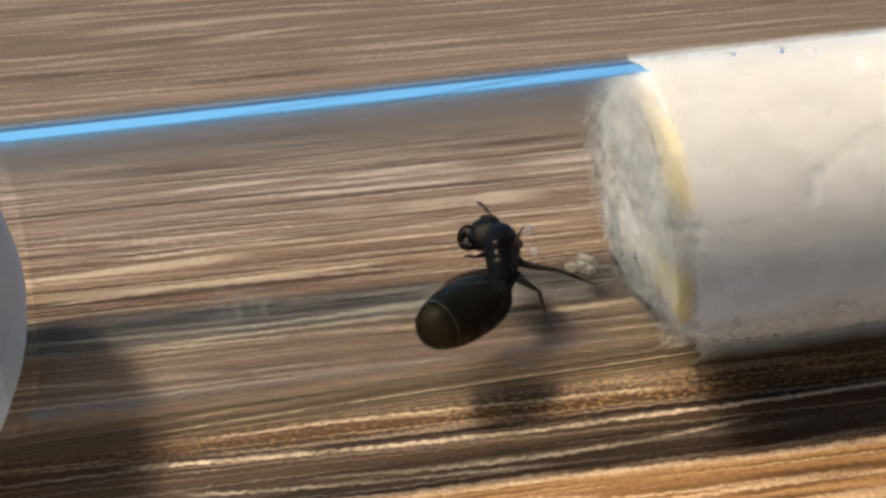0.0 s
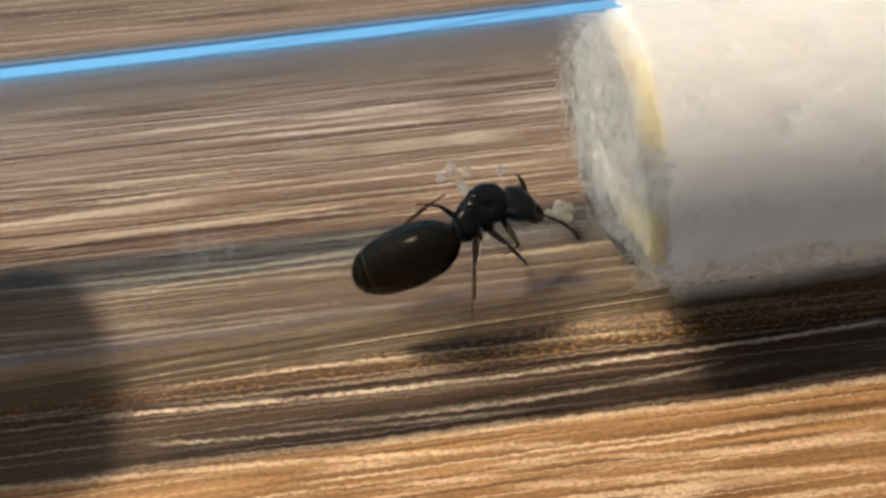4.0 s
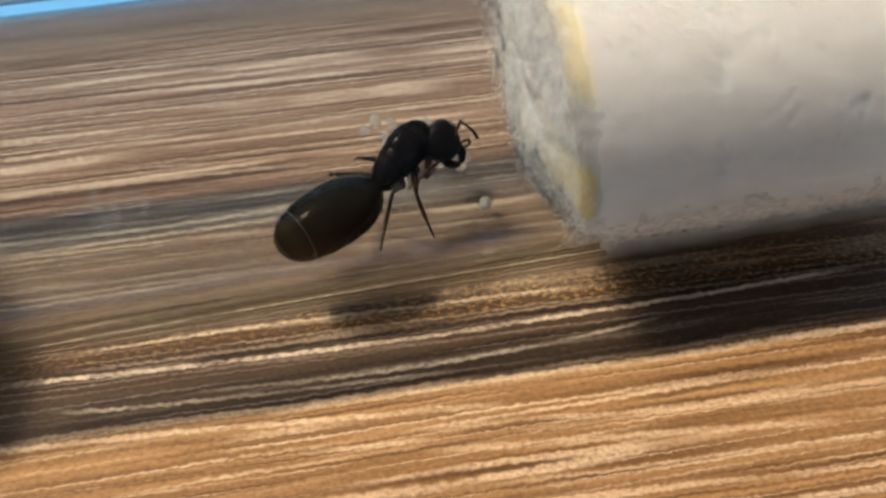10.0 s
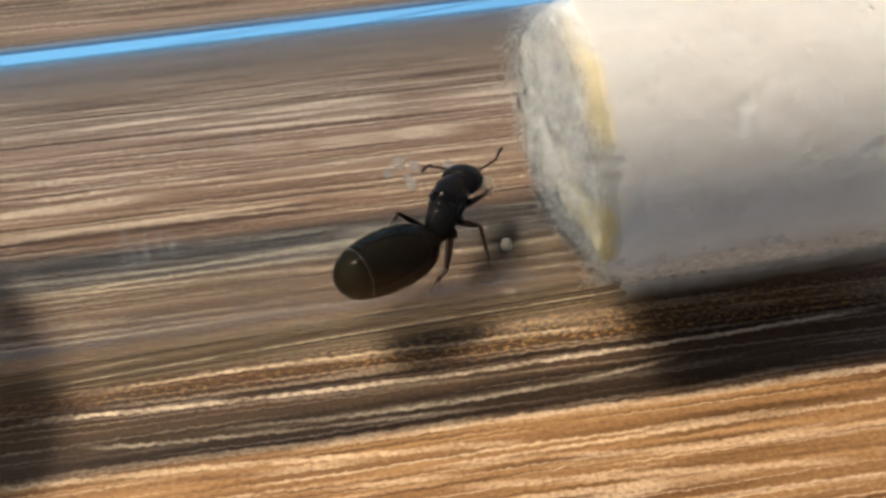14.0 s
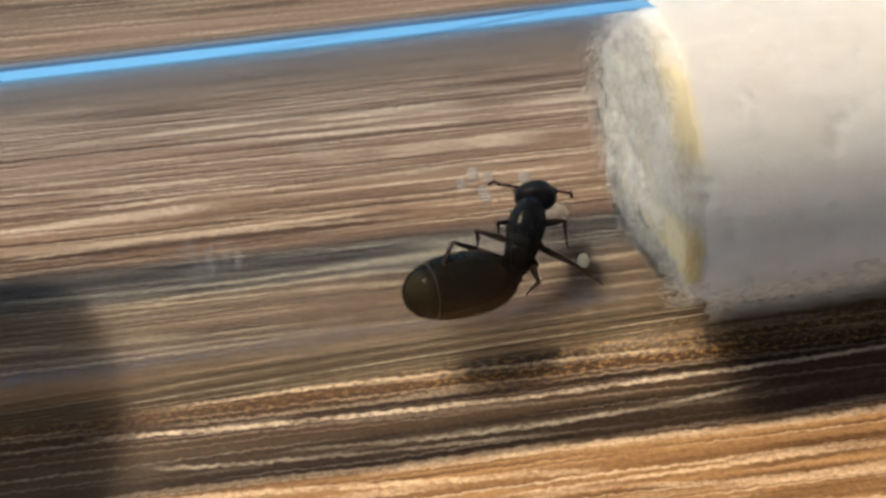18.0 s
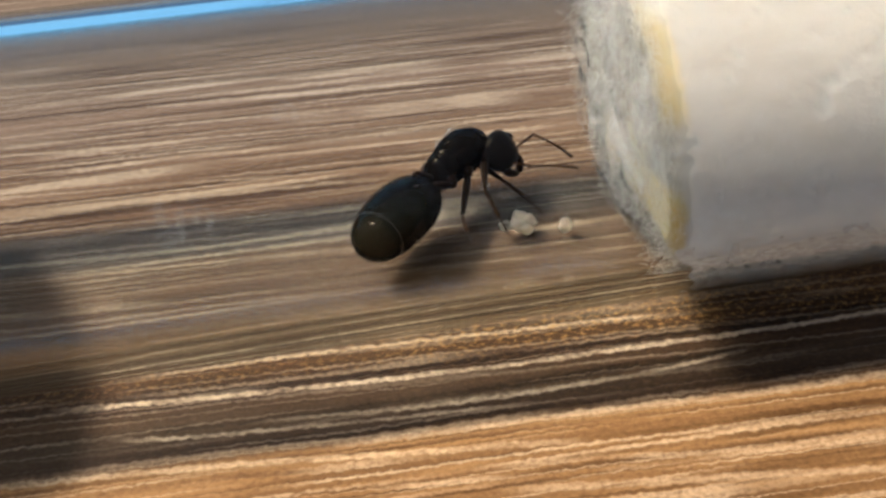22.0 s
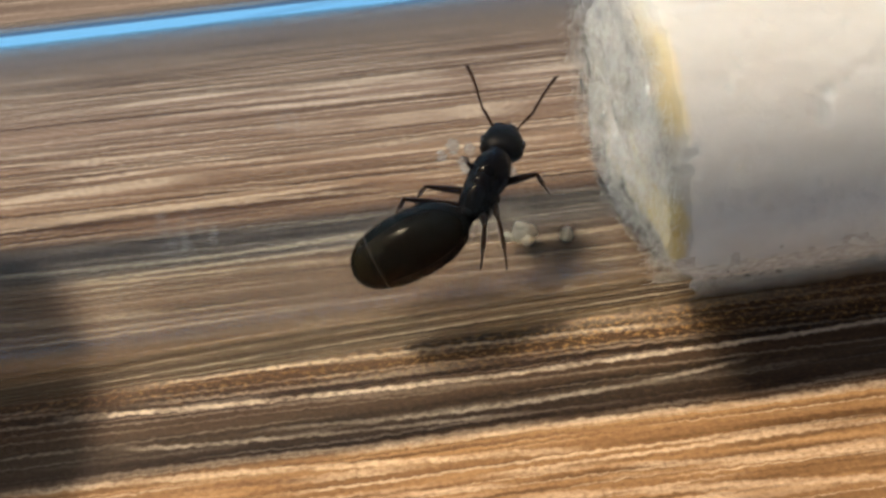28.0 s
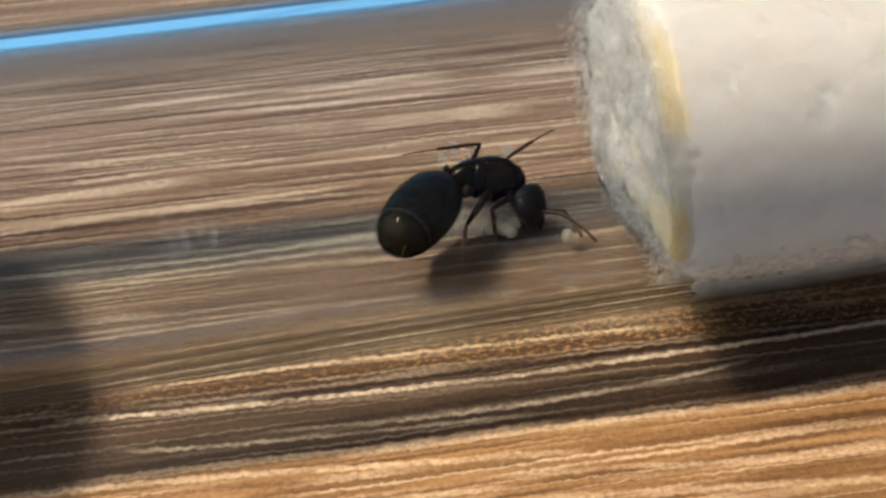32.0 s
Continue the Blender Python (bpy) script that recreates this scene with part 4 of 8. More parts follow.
# ---- what moves ----
def motions():
    walk(PARTS["ant"], [
        (0, at(-6.953, 0.652, 4.574, -26.5, -6.5, 77.2)),
        (0.5, at(-7.171, 0.852, 4.309, -23.1, -4.7, 79.5)),
        (1, at(-6.906, 0.309, 4.829, -20.9, -7.5, 83.2)),
        (1.5, at(-7.282, 0.681, 4.623, -23.6, -5.0, 84.9)),
        (2, at(-6.837, 0.170, 4.928, -20.6, -17.1, 85.9)),
        (2.5, at(-6.453, 0.167, 3.931, -15.9, -3.4, 58.8)),
        (3, at(-7.090, -0.214, 4.709, -21.1, -12.7, 42.1)),
        (3.5, at(-7.295, -1.107, 5.345, -18.4, 10.4, 43.3)),
        (5.5, at(-6.006, -0.544, 5.466, -18.3, 7.4, 39.2)),
        (6, at(-5.992, -0.372, 5.148, -20.1, 0.2, 39.8)),
        (6.5, at(-5.987, -1.352, 5.041, -20.8, 7.0, 37.0)),
        (7, at(-5.722, -0.576, 4.734, -24.5, 6.8, 38.6)),
        (7.5, at(-6.024, -0.799, 4.211, -20.3, -17.5, 21.0)),
        (8, at(-6.120, -0.645, 4.980, -31.9, 13.8, 18.1)),
        (8.5, at(-7.434, -0.020, 4.914, -28.4, -15.8, 14.0)),
        (9, at(-6.565, -0.863, 5.185, -27.5, 11.1, 14.2)),
        (9.5, at(-6.613, -0.707, 5.076, -16.3, 3.6, 34.9)),
        (10, at(-6.973, -0.250, 5.236, -11.4, -18.4, 36.6)),
        (10.5, at(-6.386, -1.083, 4.872, -24.2, 9.2, 37.7)),
        (11, at(-6.001, -0.713, 4.762, -29.2, 7.2, 29.3)),
        (11.5, at(-5.781, -0.360, 3.981, -10.2, -1.5, 37.1)),
        (12, at(-5.812, -0.430, 4.401, -9.2, -4.9, 51.3)),
        (12.5, at(-5.906, 0.118, 3.867, -4.7, 1.1, 59.0)),
        (13, at(-5.966, -0.096, 3.854, -3.1, -3.5, 57.4)),
        (13.5, at(-5.621, 0.110, 4.022, -11.1, -1.2, 61.4)),
        (14, at(-5.976, 0.118, 4.027, -10.2, -4.2, 58.5)),
        (14.5, at(-5.909, 0.232, 3.574, -10.0, -3.4, 60.0)),
        (16.5, at(-6.031, -1.626, 5.038, -15.2, 3.4, 56.8)),
        (17, at(-5.801, -0.600, 3.606, -24.7, -14.0, 55.2)),
        (17.5, at(-5.835, 0.014, 3.629, -22.7, -1.3, 57.9)),
        (18, at(-6.066, -0.681, 4.126, -7.7, -22.8, 63.3)),
        (18.5, at(-6.484, -0.879, 5.510, -17.8, 0.7, 79.8)),
        (19, at(-5.485, 0.173, 4.611, -16.8, -14.0, 55.3)),
        (19.5, at(-5.243, -0.833, 5.305, -19.9, 10.2, 36.0)),
        (20, at(-4.995, -1.127, 4.995, -17.2, 7.6, 26.7)),
        (20.5, at(-5.455, -0.331, 4.349, -18.5, -4.7, 24.7)),
        (21, at(-5.804, 0.631, 3.901, -29.4, -19.1, 15.2)),
        (21.5, at(-6.608, 2.368, 3.035, -33.1, -16.6, 24.2)),
        (22, at(-7.218, 2.707, 3.241, -37.3, -7, 31.9)),
        (22.5, at(-6.678, 2.071, 2.867, -32.1, -16.9, 10.4)),
        (23, at(-5.818, 1.924, 2.761, -35.5, 6.3, 20.3)),
        (23.5, at(-6.513, 2.338, 3.023, -31.2, -17.7, 20.1)),
        (24, at(-7.008, 2.789, 3.267, -39.5, 6.3, 36.1)),
        (24.5, at(-6.942, 3.187, 3.636, -38.2, 1.2, 34.3)),
        (25, at(-5.216, 2.033, 2.84, -33.4, -4, -6.1)),
        (25.5, at(-4.778, 1.899, 2.778, -32.9, 0.1, -10.7)),
        (27.5, at(-6.720, -0.205, 5.284, 0.6, -3.9, 49.3)),
        (27.8, at(-6.872, 0.309, 4.583, -4.6, -5.7, 56.7)),
        (28, at(-6.853, -0.437, 5.508, 4.5, -2.0, 53.9)),
        (28.3, at(-6.915, 0.152, 5.134, -1.2, -23.6, 58.2)),
        (28.6, at(-6.916, -0.113, 5.527, 2.7, -11.3, 56.8)),
        (28.8, at(-6.263, 0.838, 4.01, 1.3, -24.3, 26.7)),
        (29, at(-6.23, 0.888, 4.011, -5.5, -7, 20.4)),
        (29.5, at(-6.078, 0.372, 3.874, -24, -6.2, 0.7)),
        (30, at(-5.598, 0.302, 3.832, -31.1, 12.7, 12.9)),
        (30.5, at(-6.367, 2.593, 3.114, -34.9, 20.1, 16.6)),
        (31, at(-6.842, 3.228, 3.673, -34.6, 20.9, 15.9)),
        (31.5, at(-7.231, 2.965, 3.425, -38.1, 13.3, -3.4)),
        (32, at(-6.125, 2.261, 2.939, -33.1, 17, -4.1))])
    walk(PARTS["gaster"], [
        (0, at(-1.62, 0, -0.35, -0, 28.2, -40.1)),
        (0.5, at(-1.62, 0, -0.35, -0, 27.9, -36.9)),
        (1, at(-1.62, 0, -0.35, -0, 18.2, -58.2)),
        (1.5, at(-1.62, 0, -0.35, 0, 25.3, -50.8)),
        (2, at(-1.62, 0, -0.35, -0, 27.1, -62.9)),
        (2.5, at(-1.62, 0, -0.35, 0, 20.8, -30.4)),
        (3, at(-1.62, 0, -0.35, 0, 21.6, -15.8)),
        (3.5, at(-1.62, 0, -0.35, -0, -17.2, -58.5)),
        (5.5, at(-1.62, 0, -0.35, 0, -20.3, -40.9)),
        (6, at(-1.62, 0, -0.35, 0, -4.6, -28.1)),
        (6.5, at(-1.62, 0, -0.35, -0, -11.7, -50.4)),
        (7, at(-1.62, 0, -0.35, -0, -7.8, -31.6)),
        (7.5, at(-1.62, 0, -0.35, -0, 26.7, 7.9)),
        (8, at(-1.62, 0, -0.35, -0, -22.4, -16.8)),
        (8.5, at(-1.62, 0, -0.35, -0, 7, 30.8)),
        (9, at(-1.62, 0, -0.35, -0, -27.3, -13.9)),
        (9.5, at(-1.62, 0, -0.35, 0, -15.7, -32.9)),
        (10, at(-1.62, 0, -0.35, -0, 12.2, -12)),
        (10.5, at(-1.62, 0, -0.35, 0, -13.8, -47.4)),
        (11, at(-1.62, 0, -0.35, 0, -14.6, -31.2)),
        (11.5, at(-1.62, 0, -0.35, 0, 6.2, -16.1)),
        (12, at(-1.62, 0, -0.35, -0, 5.4, -35)),
        (12.5, at(-1.62, 0, -0.35, 0, 5.7, -34.1)),
        (13, at(-1.62, 0, -0.35, 0, 7.7, -36.9)),
        (13.5, at(-1.62, 0, -0.35, 0, 11.5, -40.7)),
        (14, at(-1.62, 0, -0.35, -0, 12.4, -35.1)),
        (14.5, at(-1.62, 0, -0.35, 0, 20.8, -32.1)),
        (16.5, at(-1.62, 0, -0.35, 0, -10.6, -79.5)),
        (17, at(-1.62, 0, -0.35, 0, 40.7, -36.6)),
        (17.5, at(-1.62, 0, -0.35, -0, 27.3, -30.7)),
        (18, at(-1.62, 0, -0.35, 0, 27.9, -55.9)),
        (18.5, at(-1.62, 0, -0.35, 0, -5.4, -89.2)),
        (19, at(-1.62, 0, -0.35, 0, 26.4, -27)),
        (19.5, at(-1.62, 0, -0.35, -0, -18.9, -48.7)),
        (20, at(-1.62, 0, -0.35, 0, -16.5, -29.6)),
        (20.5, at(-1.62, 0, -0.35, 0, 14.8, 3.5)),
        (21, at(-1.62, 0, -0.35, 0, 15.1, 23.3)),
        (21.5, at(-1.62, 0, -0.35, 0, 12.6, 21.5)),
        (22, at(-1.62, 0, -0.35, 0, 2.6, 20.6)),
        (22.5, at(-1.62, 0, -0.35, -0, 5.6, 38.9)),
        (23, at(-1.62, 0, -0.35, 0, -13.6, 8.8)),
        (23.5, at(-1.62, 0, -0.35, 0, 10.4, 27.8)),
        (24, at(-1.62, 0, -0.35, 0, -6.8, 7.2)),
        (24.5, at(-1.62, 0, -0.35, 0, -8.2, 10.6)),
        (25, at(-1.62, 0, -0.35, 0, -20.9, 38.4)),
        (25.5, at(-1.62, 0, -0.35, -0, -20.9, 31.2)),
        (27.5, at(-1.62, 0, -0.35, -0, -8.1, -33.5)),
        (27.8, at(-1.62, 0, -0.35, -0, 11.6, -31.1)),
        (28, at(-1.62, 0, -0.35, 0, -21, -43.4)),
        (28.3, at(-1.62, 0, -0.35, -0, 25.2, -36.2)),
        (28.6, at(-1.62, 0, -0.35, -0, -9.9, -44.7)),
        (28.8, at(-1.62, 0, -0.35, -0, 23.4, -5.5)),
        (29, at(-1.62, 0, -0.35, -0, -20.8, -18.8)),
        (29.5, at(-1.62, 0, -0.35, -0, -1, 24.1)),
        (30, at(-1.62, 0, -0.35, 0, -20.7, -40.5)),
        (30.5, at(-1.62, 0, -0.35, -0, -22.9, 8.9)),
        (31, at(-1.62, 0, -0.35, 0, -29.1, 19.9)),
        (31.5, at(-1.62, 0, -0.35, 0, -38.3, 51.6)),
        (32, at(-1.62, 0, -0.35, 0, -28, 49.3))])
    walk(PARTS["head"], [
        (0, at(1.52, 0, -0.1, -8.5, -16.9, 102.1)),
        (0.5, at(1.52, 0, -0.1, -0, 16.7, 21.1)),
        (1, at(1.52, 0, -0.1, 0.1, 23.5, 18.1)),
        (1.5, at(1.52, 0, -0.1, 3, 16.6, -2.2)),
        (2, at(1.52, 0, -0.1, 3.1, 28.9, -1.4)),
        (2.5, at(1.52, 0, -0.1, 4.9, 12, 1.6)),
        (3, at(1.52, 0, -0.1, 8.7, 45.4, -74)),
        (3.5, at(1.52, 0, -0.1, 11.3, 26.8, -62.8)),
        (5.5, at(1.52, 0, -0.1, 11.1, 30.1, -64.1)),
        (6, at(1.52, 0, -0.1, 10.5, 33.7, -67)),
        (6.5, at(1.52, 0, -0.1, 11.5, 34.6, -62.5)),
        (7, at(1.52, 0, -0.1, 12.6, 39.4, -67.9)),
        (7.5, at(1.52, 0, -0.1, 9, 43.2, -56.4)),
        (8, at(1.52, 0, -0.1, 16.9, 47.9, -47.1)),
        (8.5, at(1.52, 0, -0.1, 9.5, 62.8, -63.7)),
        (9, at(1.52, 0, -0.1, 14.7, 47.4, -45.9)),
        (9.5, at(1.52, 0, -0.1, 13.3, 39.2, -17.2)),
        (10, at(1.52, 0, -0.1, 0.7, 40.2, -93.6)),
        (10.5, at(1.52, 0, -0.1, 20.3, 54.3, -19.1)),
        (11, at(1.52, 0, -0.1, 12.7, 63.5, -84.5)),
        (11.5, at(1.52, 0, -0.1, 9.5, 37.4, -0.6)),
        (12, at(1.52, 0, -0.1, 9.9, 46.2, -10.3)),
        (12.5, at(1.52, 0, -0.1, 2.7, 20.4, 5)),
        (13, at(1.52, 0, -0.1, 3.5, 17.8, -0.8)),
        (13.5, at(1.52, 0, -0.1, 3.2, 21.2, 6.1)),
        (14, at(1.52, 0, -0.1, 4.7, 26.2, 0.8)),
        (14.5, at(1.52, 0, -0.1, 3.2, 21.1, 6.1)),
        (16.5, at(1.52, 0, -0.1, 7.6, 22.7, -6.6)),
        (17, at(1.52, 0, -0.1, 16.2, 58.6, -7.5)),
        (17.5, at(1.52, 0, -0.1, 10.1, 37.1, -13.9)),
        (18, at(1.52, 0, -0.1, 3, 42.4, 12.6)),
        (18.5, at(1.52, 0, -0.1, 1.6, 20.1, 12)),
        (19, at(1.52, 0, -0.1, 16.7, 62.6, -39.7)),
        (19.5, at(1.52, 0, -0.1, 16.5, 53.5, -51.6)),
        (20, at(1.52, 0, -0.1, 10.8, 35.1, -61.6)),
        (20.5, at(1.52, 0, -0.1, 10.2, 22.4, -46.2)),
        (21, at(1.52, 0, -0.1, 12.7, 48.4, -41.4)),
        (21.5, at(1.52, 0, -0.1, 8.5, 63.4, -77)),
        (22, at(1.52, 0, -0.1, 14.7, 62.2, -69.4)),
        (22.5, at(1.52, 0, -0.1, 15, 57.2, -41)),
        (23, at(1.52, 0, -0.1, 18.4, 56.7, -54.5)),
        (23.5, at(1.52, 0, -0.1, 13.4, 47.6, -41.5)),
        (24, at(1.52, 0, -0.1, 16.9, 46.8, -55.2)),
        (24.5, at(1.52, 0, -0.1, 17.3, 53.8, -57.9)),
        (25, at(1.52, 0, -0.1, 17.3, 52.1, -26.1)),
        (25.5, at(1.52, 0, -0.1, 15.1, 37.1, -17.9)),
        (27.5, at(1.52, 0, -0.1, 2.5, 15.7, 15.1)),
        (27.8, at(1.52, 0, -0.1, 2.7, 14.7, 9.4)),
        (28, at(1.52, 0, -0.1, 1, -0.2, 18.1)),
        (28.3, at(1.52, 0, -0.1, 2.9, 13.7, 3.7)),
        (28.6, at(1.52, 0, -0.1, 2.6, 0.7, 5.6)),
        (28.8, at(1.52, 0, -0.1, 7.2, 40.7, 15.8)),
        (29, at(1.52, 0, -0.1, 12.9, 48, -16.3)),
        (29.5, at(1.52, 0, -0.1, 12.7, 48, -41.9)),
        (30, at(1.52, 0, -0.1, 16.4, 46.2, -48.3)),
        (30.5, at(1.52, 0, -0.1, 16.3, 36.4, -43.7)),
        (31, at(1.52, 0, -0.1, 20.9, 48.7, -26.2)),
        (31.5, at(1.52, 0, -0.1, 16.8, 39, -24)),
        (32, at(1.52, 0, -0.1, 18.7, 52, -36.4))])
    walk(PARTS["scape_L"], [
        (0, at(1.15, 0.28, 0.05, 0, -27.9, -138.2)),
        (0.5, at(1.15, 0.28, 0.05, 0, -54.7, 104.9)),
        (1, at(1.15, 0.28, 0.05, 0, -56.6, -178.1)),
        (1.5, at(1.15, 0.28, 0.05, 0, -51.4, 122.4)),
        (2, at(1.15, 0.28, 0.05, 0, -68.5, 138.4)),
        (2.5, at(1.15, 0.28, 0.05, -0, -50.1, -24.6)),
        (3, at(1.15, 0.28, 0.05, 0, -48.8, 170.7)),
        (6, at(1.15, 0.28, 0.05, 0, -30.5, 137.2)),
        (7, at(1.15, 0.28, 0.05, 0, -43.2, 167.3)),
        (8, at(1.15, 0.28, 0.05, 0, -53.7, 82.7)),
        (8.5, at(1.15, 0.28, 0.05, 0, -20.3, 77.2)),
        (9, at(1.15, 0.28, 0.05, 0, -58.8, 149.2)),
        (9.5, at(1.15, 0.28, 0.05, 0, -21, 132.9)),
        (10, at(1.15, 0.28, 0.05, 0, -52.4, 120.9)),
        (11, at(1.15, 0.28, 0.05, 0, -67.3, 56.4)),
        (11.5, at(1.15, 0.28, 0.05, 0, -19.6, 134.5)),
        (12, at(1.15, 0.28, 0.05, 0, -2.5, 119.9)),
        (12.5, at(1.15, 0.28, 0.05, 0, -10.7, 97.6)),
        (13, at(1.15, 0.28, 0.05, 0, 11.6, 113.8)),
        (13.5, at(1.15, 0.28, 0.05, 0, -17.1, 120.5)),
        (14, at(1.15, 0.28, 0.05, 0, -9, 106.1)),
        (14.5, at(1.15, 0.28, 0.05, 0, -13.3, 112)),
        (18, at(1.15, 0.28, 0.05, 0, -13.1, 95.1)),
        (18.5, at(1.15, 0.28, 0.05, 0, -33.7, 78.7)),
        (19, at(1.15, 0.28, 0.05, 0, 15.6, 138)),
        (20, at(1.15, 0.28, 0.05, 0, -20.8, 156.7)),
        (20.5, at(1.15, 0.28, 0.05, 0, -41.8, 115.5)),
        (21, at(1.15, 0.28, 0.05, 0, -32.8, 53.1)),
        (21.5, at(1.15, 0.28, 0.05, 0, -18.8, 87.3)),
        (22, at(1.15, 0.28, 0.05, 0, -31.2, 77.3)),
        (22.5, at(1.15, 0.28, 0.05, 0, -25, 38.4)),
        (23, at(1.15, 0.28, 0.05, 0, -45.6, 73.4)),
        (23.5, at(1.15, 0.28, 0.05, 0, -15.7, 18.2)),
        (24, at(1.15, 0.28, 0.05, 0, -33.1, 27.1)),
        (24.5, at(1.15, 0.28, 0.05, 0, -27.9, 28.8)),
        (25, at(1.15, 0.28, 0.05, 0, -76.6, 42.2)),
        (27.5, at(1.15, 0.28, 0.05, 0, 14, 114.3)),
        (27.8, at(1.15, 0.28, 0.05, 0, -37.4, 85.4)),
        (28, at(1.15, 0.28, 0.05, 0, -31.7, 44.2)),
        (28.3, at(1.15, 0.28, 0.05, 0, -50.5, 8.4)),
        (28.6, at(1.15, 0.28, 0.05, 0, -29.2, 23.8)),
        (28.8, at(1.15, 0.28, 0.05, 0, -61.3, 23.3)),
        (29, at(1.15, 0.28, 0.05, 0, -54.9, 142.5)),
        (29.5, at(1.15, 0.28, 0.05, 0, -31.3, 133.8)),
        (30, at(1.15, 0.28, 0.05, 0, -51.6, 64.2)),
        (30.5, at(1.15, 0.28, 0.05, 0, -38.8, 19.8)),
        (31, at(1.15, 0.28, 0.05, 0, -65.3, 22.6)),
        (31.5, at(1.15, 0.28, 0.05, 0, -57.6, 43.4)),
        (32, at(1.15, 0.28, 0.05, 0, -22.8, 59.1))])
    walk(PARTS["funiculus_L"], [
        (0, at(0.359, -0.426, 0.612, -0, 29, -76.1)),
        (0.5, at(0.972, 0.951, 1.029, 0, -44, -173.7)),
        (1, at(0.49, 0.259, 1.052, 0, 40.8, 9.6)),
        (1.5, at(0.749, 0.911, 0.988, 0, -21.7, -177.4)),
        (2, at(0.821, 0.572, 1.167, 0, -4.7, 5.7)),
        (2.5, at(1.85, -0.041, 0.971, 0, 23.5, 34.4)),
        (3, at(0.37, 0.408, 0.953, 0, 64, 51)),
        (6, at(0.391, 0.982, 0.658, 0, 24.4, 53.6)),
        (7, at(0.297, 0.473, 0.872, 0, 20.4, 63.9)),
        (8, at(1.24, 0.985, 1.017, 0, -7.6, 4.5)),
        (8.5, at(1.4, 1.378, 0.465, 0, -0.1, 19.9)),
        (9, at(0.616, 0.598, 1.077, 0, 7.4, 26.6)),
        (9.5, at(0.387, 1.1, 0.48, 0, 26.2, 97.8)),
        (10, at(0.774, 0.908, 1.001, 0, 55.9, 24.3)),
        (11, at(1.406, 0.665, 1.157, 0, 49, 40.7)),
        (11.5, at(0.358, 1.087, 0.452, 0, 18.7, 44.4)),
        (12, at(0.553, 1.32, 0.102, 0, 13.7, 84.1)),
        (12.5, at(0.993, 1.449, 0.273, 0, -14.2, -174.3)),
        (13, at(0.676, 1.356, -0.191, 0, -23.2, -168.9)),
        (13.5, at(0.568, 1.269, 0.402, 0, 35, 10.3)),
        (14, at(0.821, 1.419, 0.237, 0, -12.3, -175)),
        (14.5, at(0.713, 1.363, 0.325, 0, 40.4, 7.6)),
        (18, at(1.046, 1.444, 0.321, 0, 20.3, 25.9)),
        (18.5, at(1.346, 1.258, 0.716, 0, -29.9, 84.3)),
        (19, at(0.292, 1.054, -0.274, 0, 22.6, 27.8)),
        (20, at(0.12, 0.723, 0.476, 0, 28.9, 79.2)),
        (20.5, at(0.765, 1.087, 0.851, 0, -43.9, 22.7)),
        (21, at(1.756, 1.087, 0.7, -0, 1.7, -4.7)),
        (21.5, at(1.204, 1.415, 0.437, 0, -6.8, 17.5)),
        (22, at(1.375, 1.282, 0.671, 0, 6.6, 14.6)),
        (22.5, at(2.002, 0.955, 0.558, 0, 10, 9.7)),
        (23, at(1.39, 1.085, 0.907, 0, 0.7, 86)),
        (23.5, at(2.247, 0.64, 0.375, 0, 14.4, 47.7)),
        (24, at(2.045, 0.738, 0.705, -0, 40.6, -41.4)),
        (24.5, at(2.079, 0.79, 0.612, -0, 1.8, -4.5)),
        (25, at(1.356, 0.467, 1.217, 0, 23.4, 14.7)),
        (27.5, at(0.67, 1.341, -0.24, 0, 33.6, 77.1)),
        (27.8, at(1.227, 1.23, 0.779, 0, -13.1, 96.9)),
        (28, at(1.882, 0.991, 0.681, 0, -20.1, 28.4)),
        (28.3, at(1.906, 0.392, 0.976, -0, 2.9, -5)),
        (28.6, at(2.108, 0.703, 0.636, 0, -75.3, 18.8)),
        (28.8, at(1.68, 0.508, 1.102, -0, -2.6, -2.4)),
        (29, at(0.602, 0.7, 1.031, 0, 30.8, 72.4)),
        (29.5, at(0.441, 1.021, 0.673, 0, 33.5, 33.7)),
        (30, at(1.474, 0.951, 0.991, 0, -13.3, 8.3)),
        (30.5, at(2.03, 0.596, 0.803, -0, 15, -9.2)),
        (31, at(1.613, 0.473, 1.14, 0, -6, 1.9)),
        (31.5, at(1.617, 0.721, 1.064, 0, -2.5, 35.2)),
        (32, at(1.718, 1.23, 0.515, 0, 14.2, 17.4))])
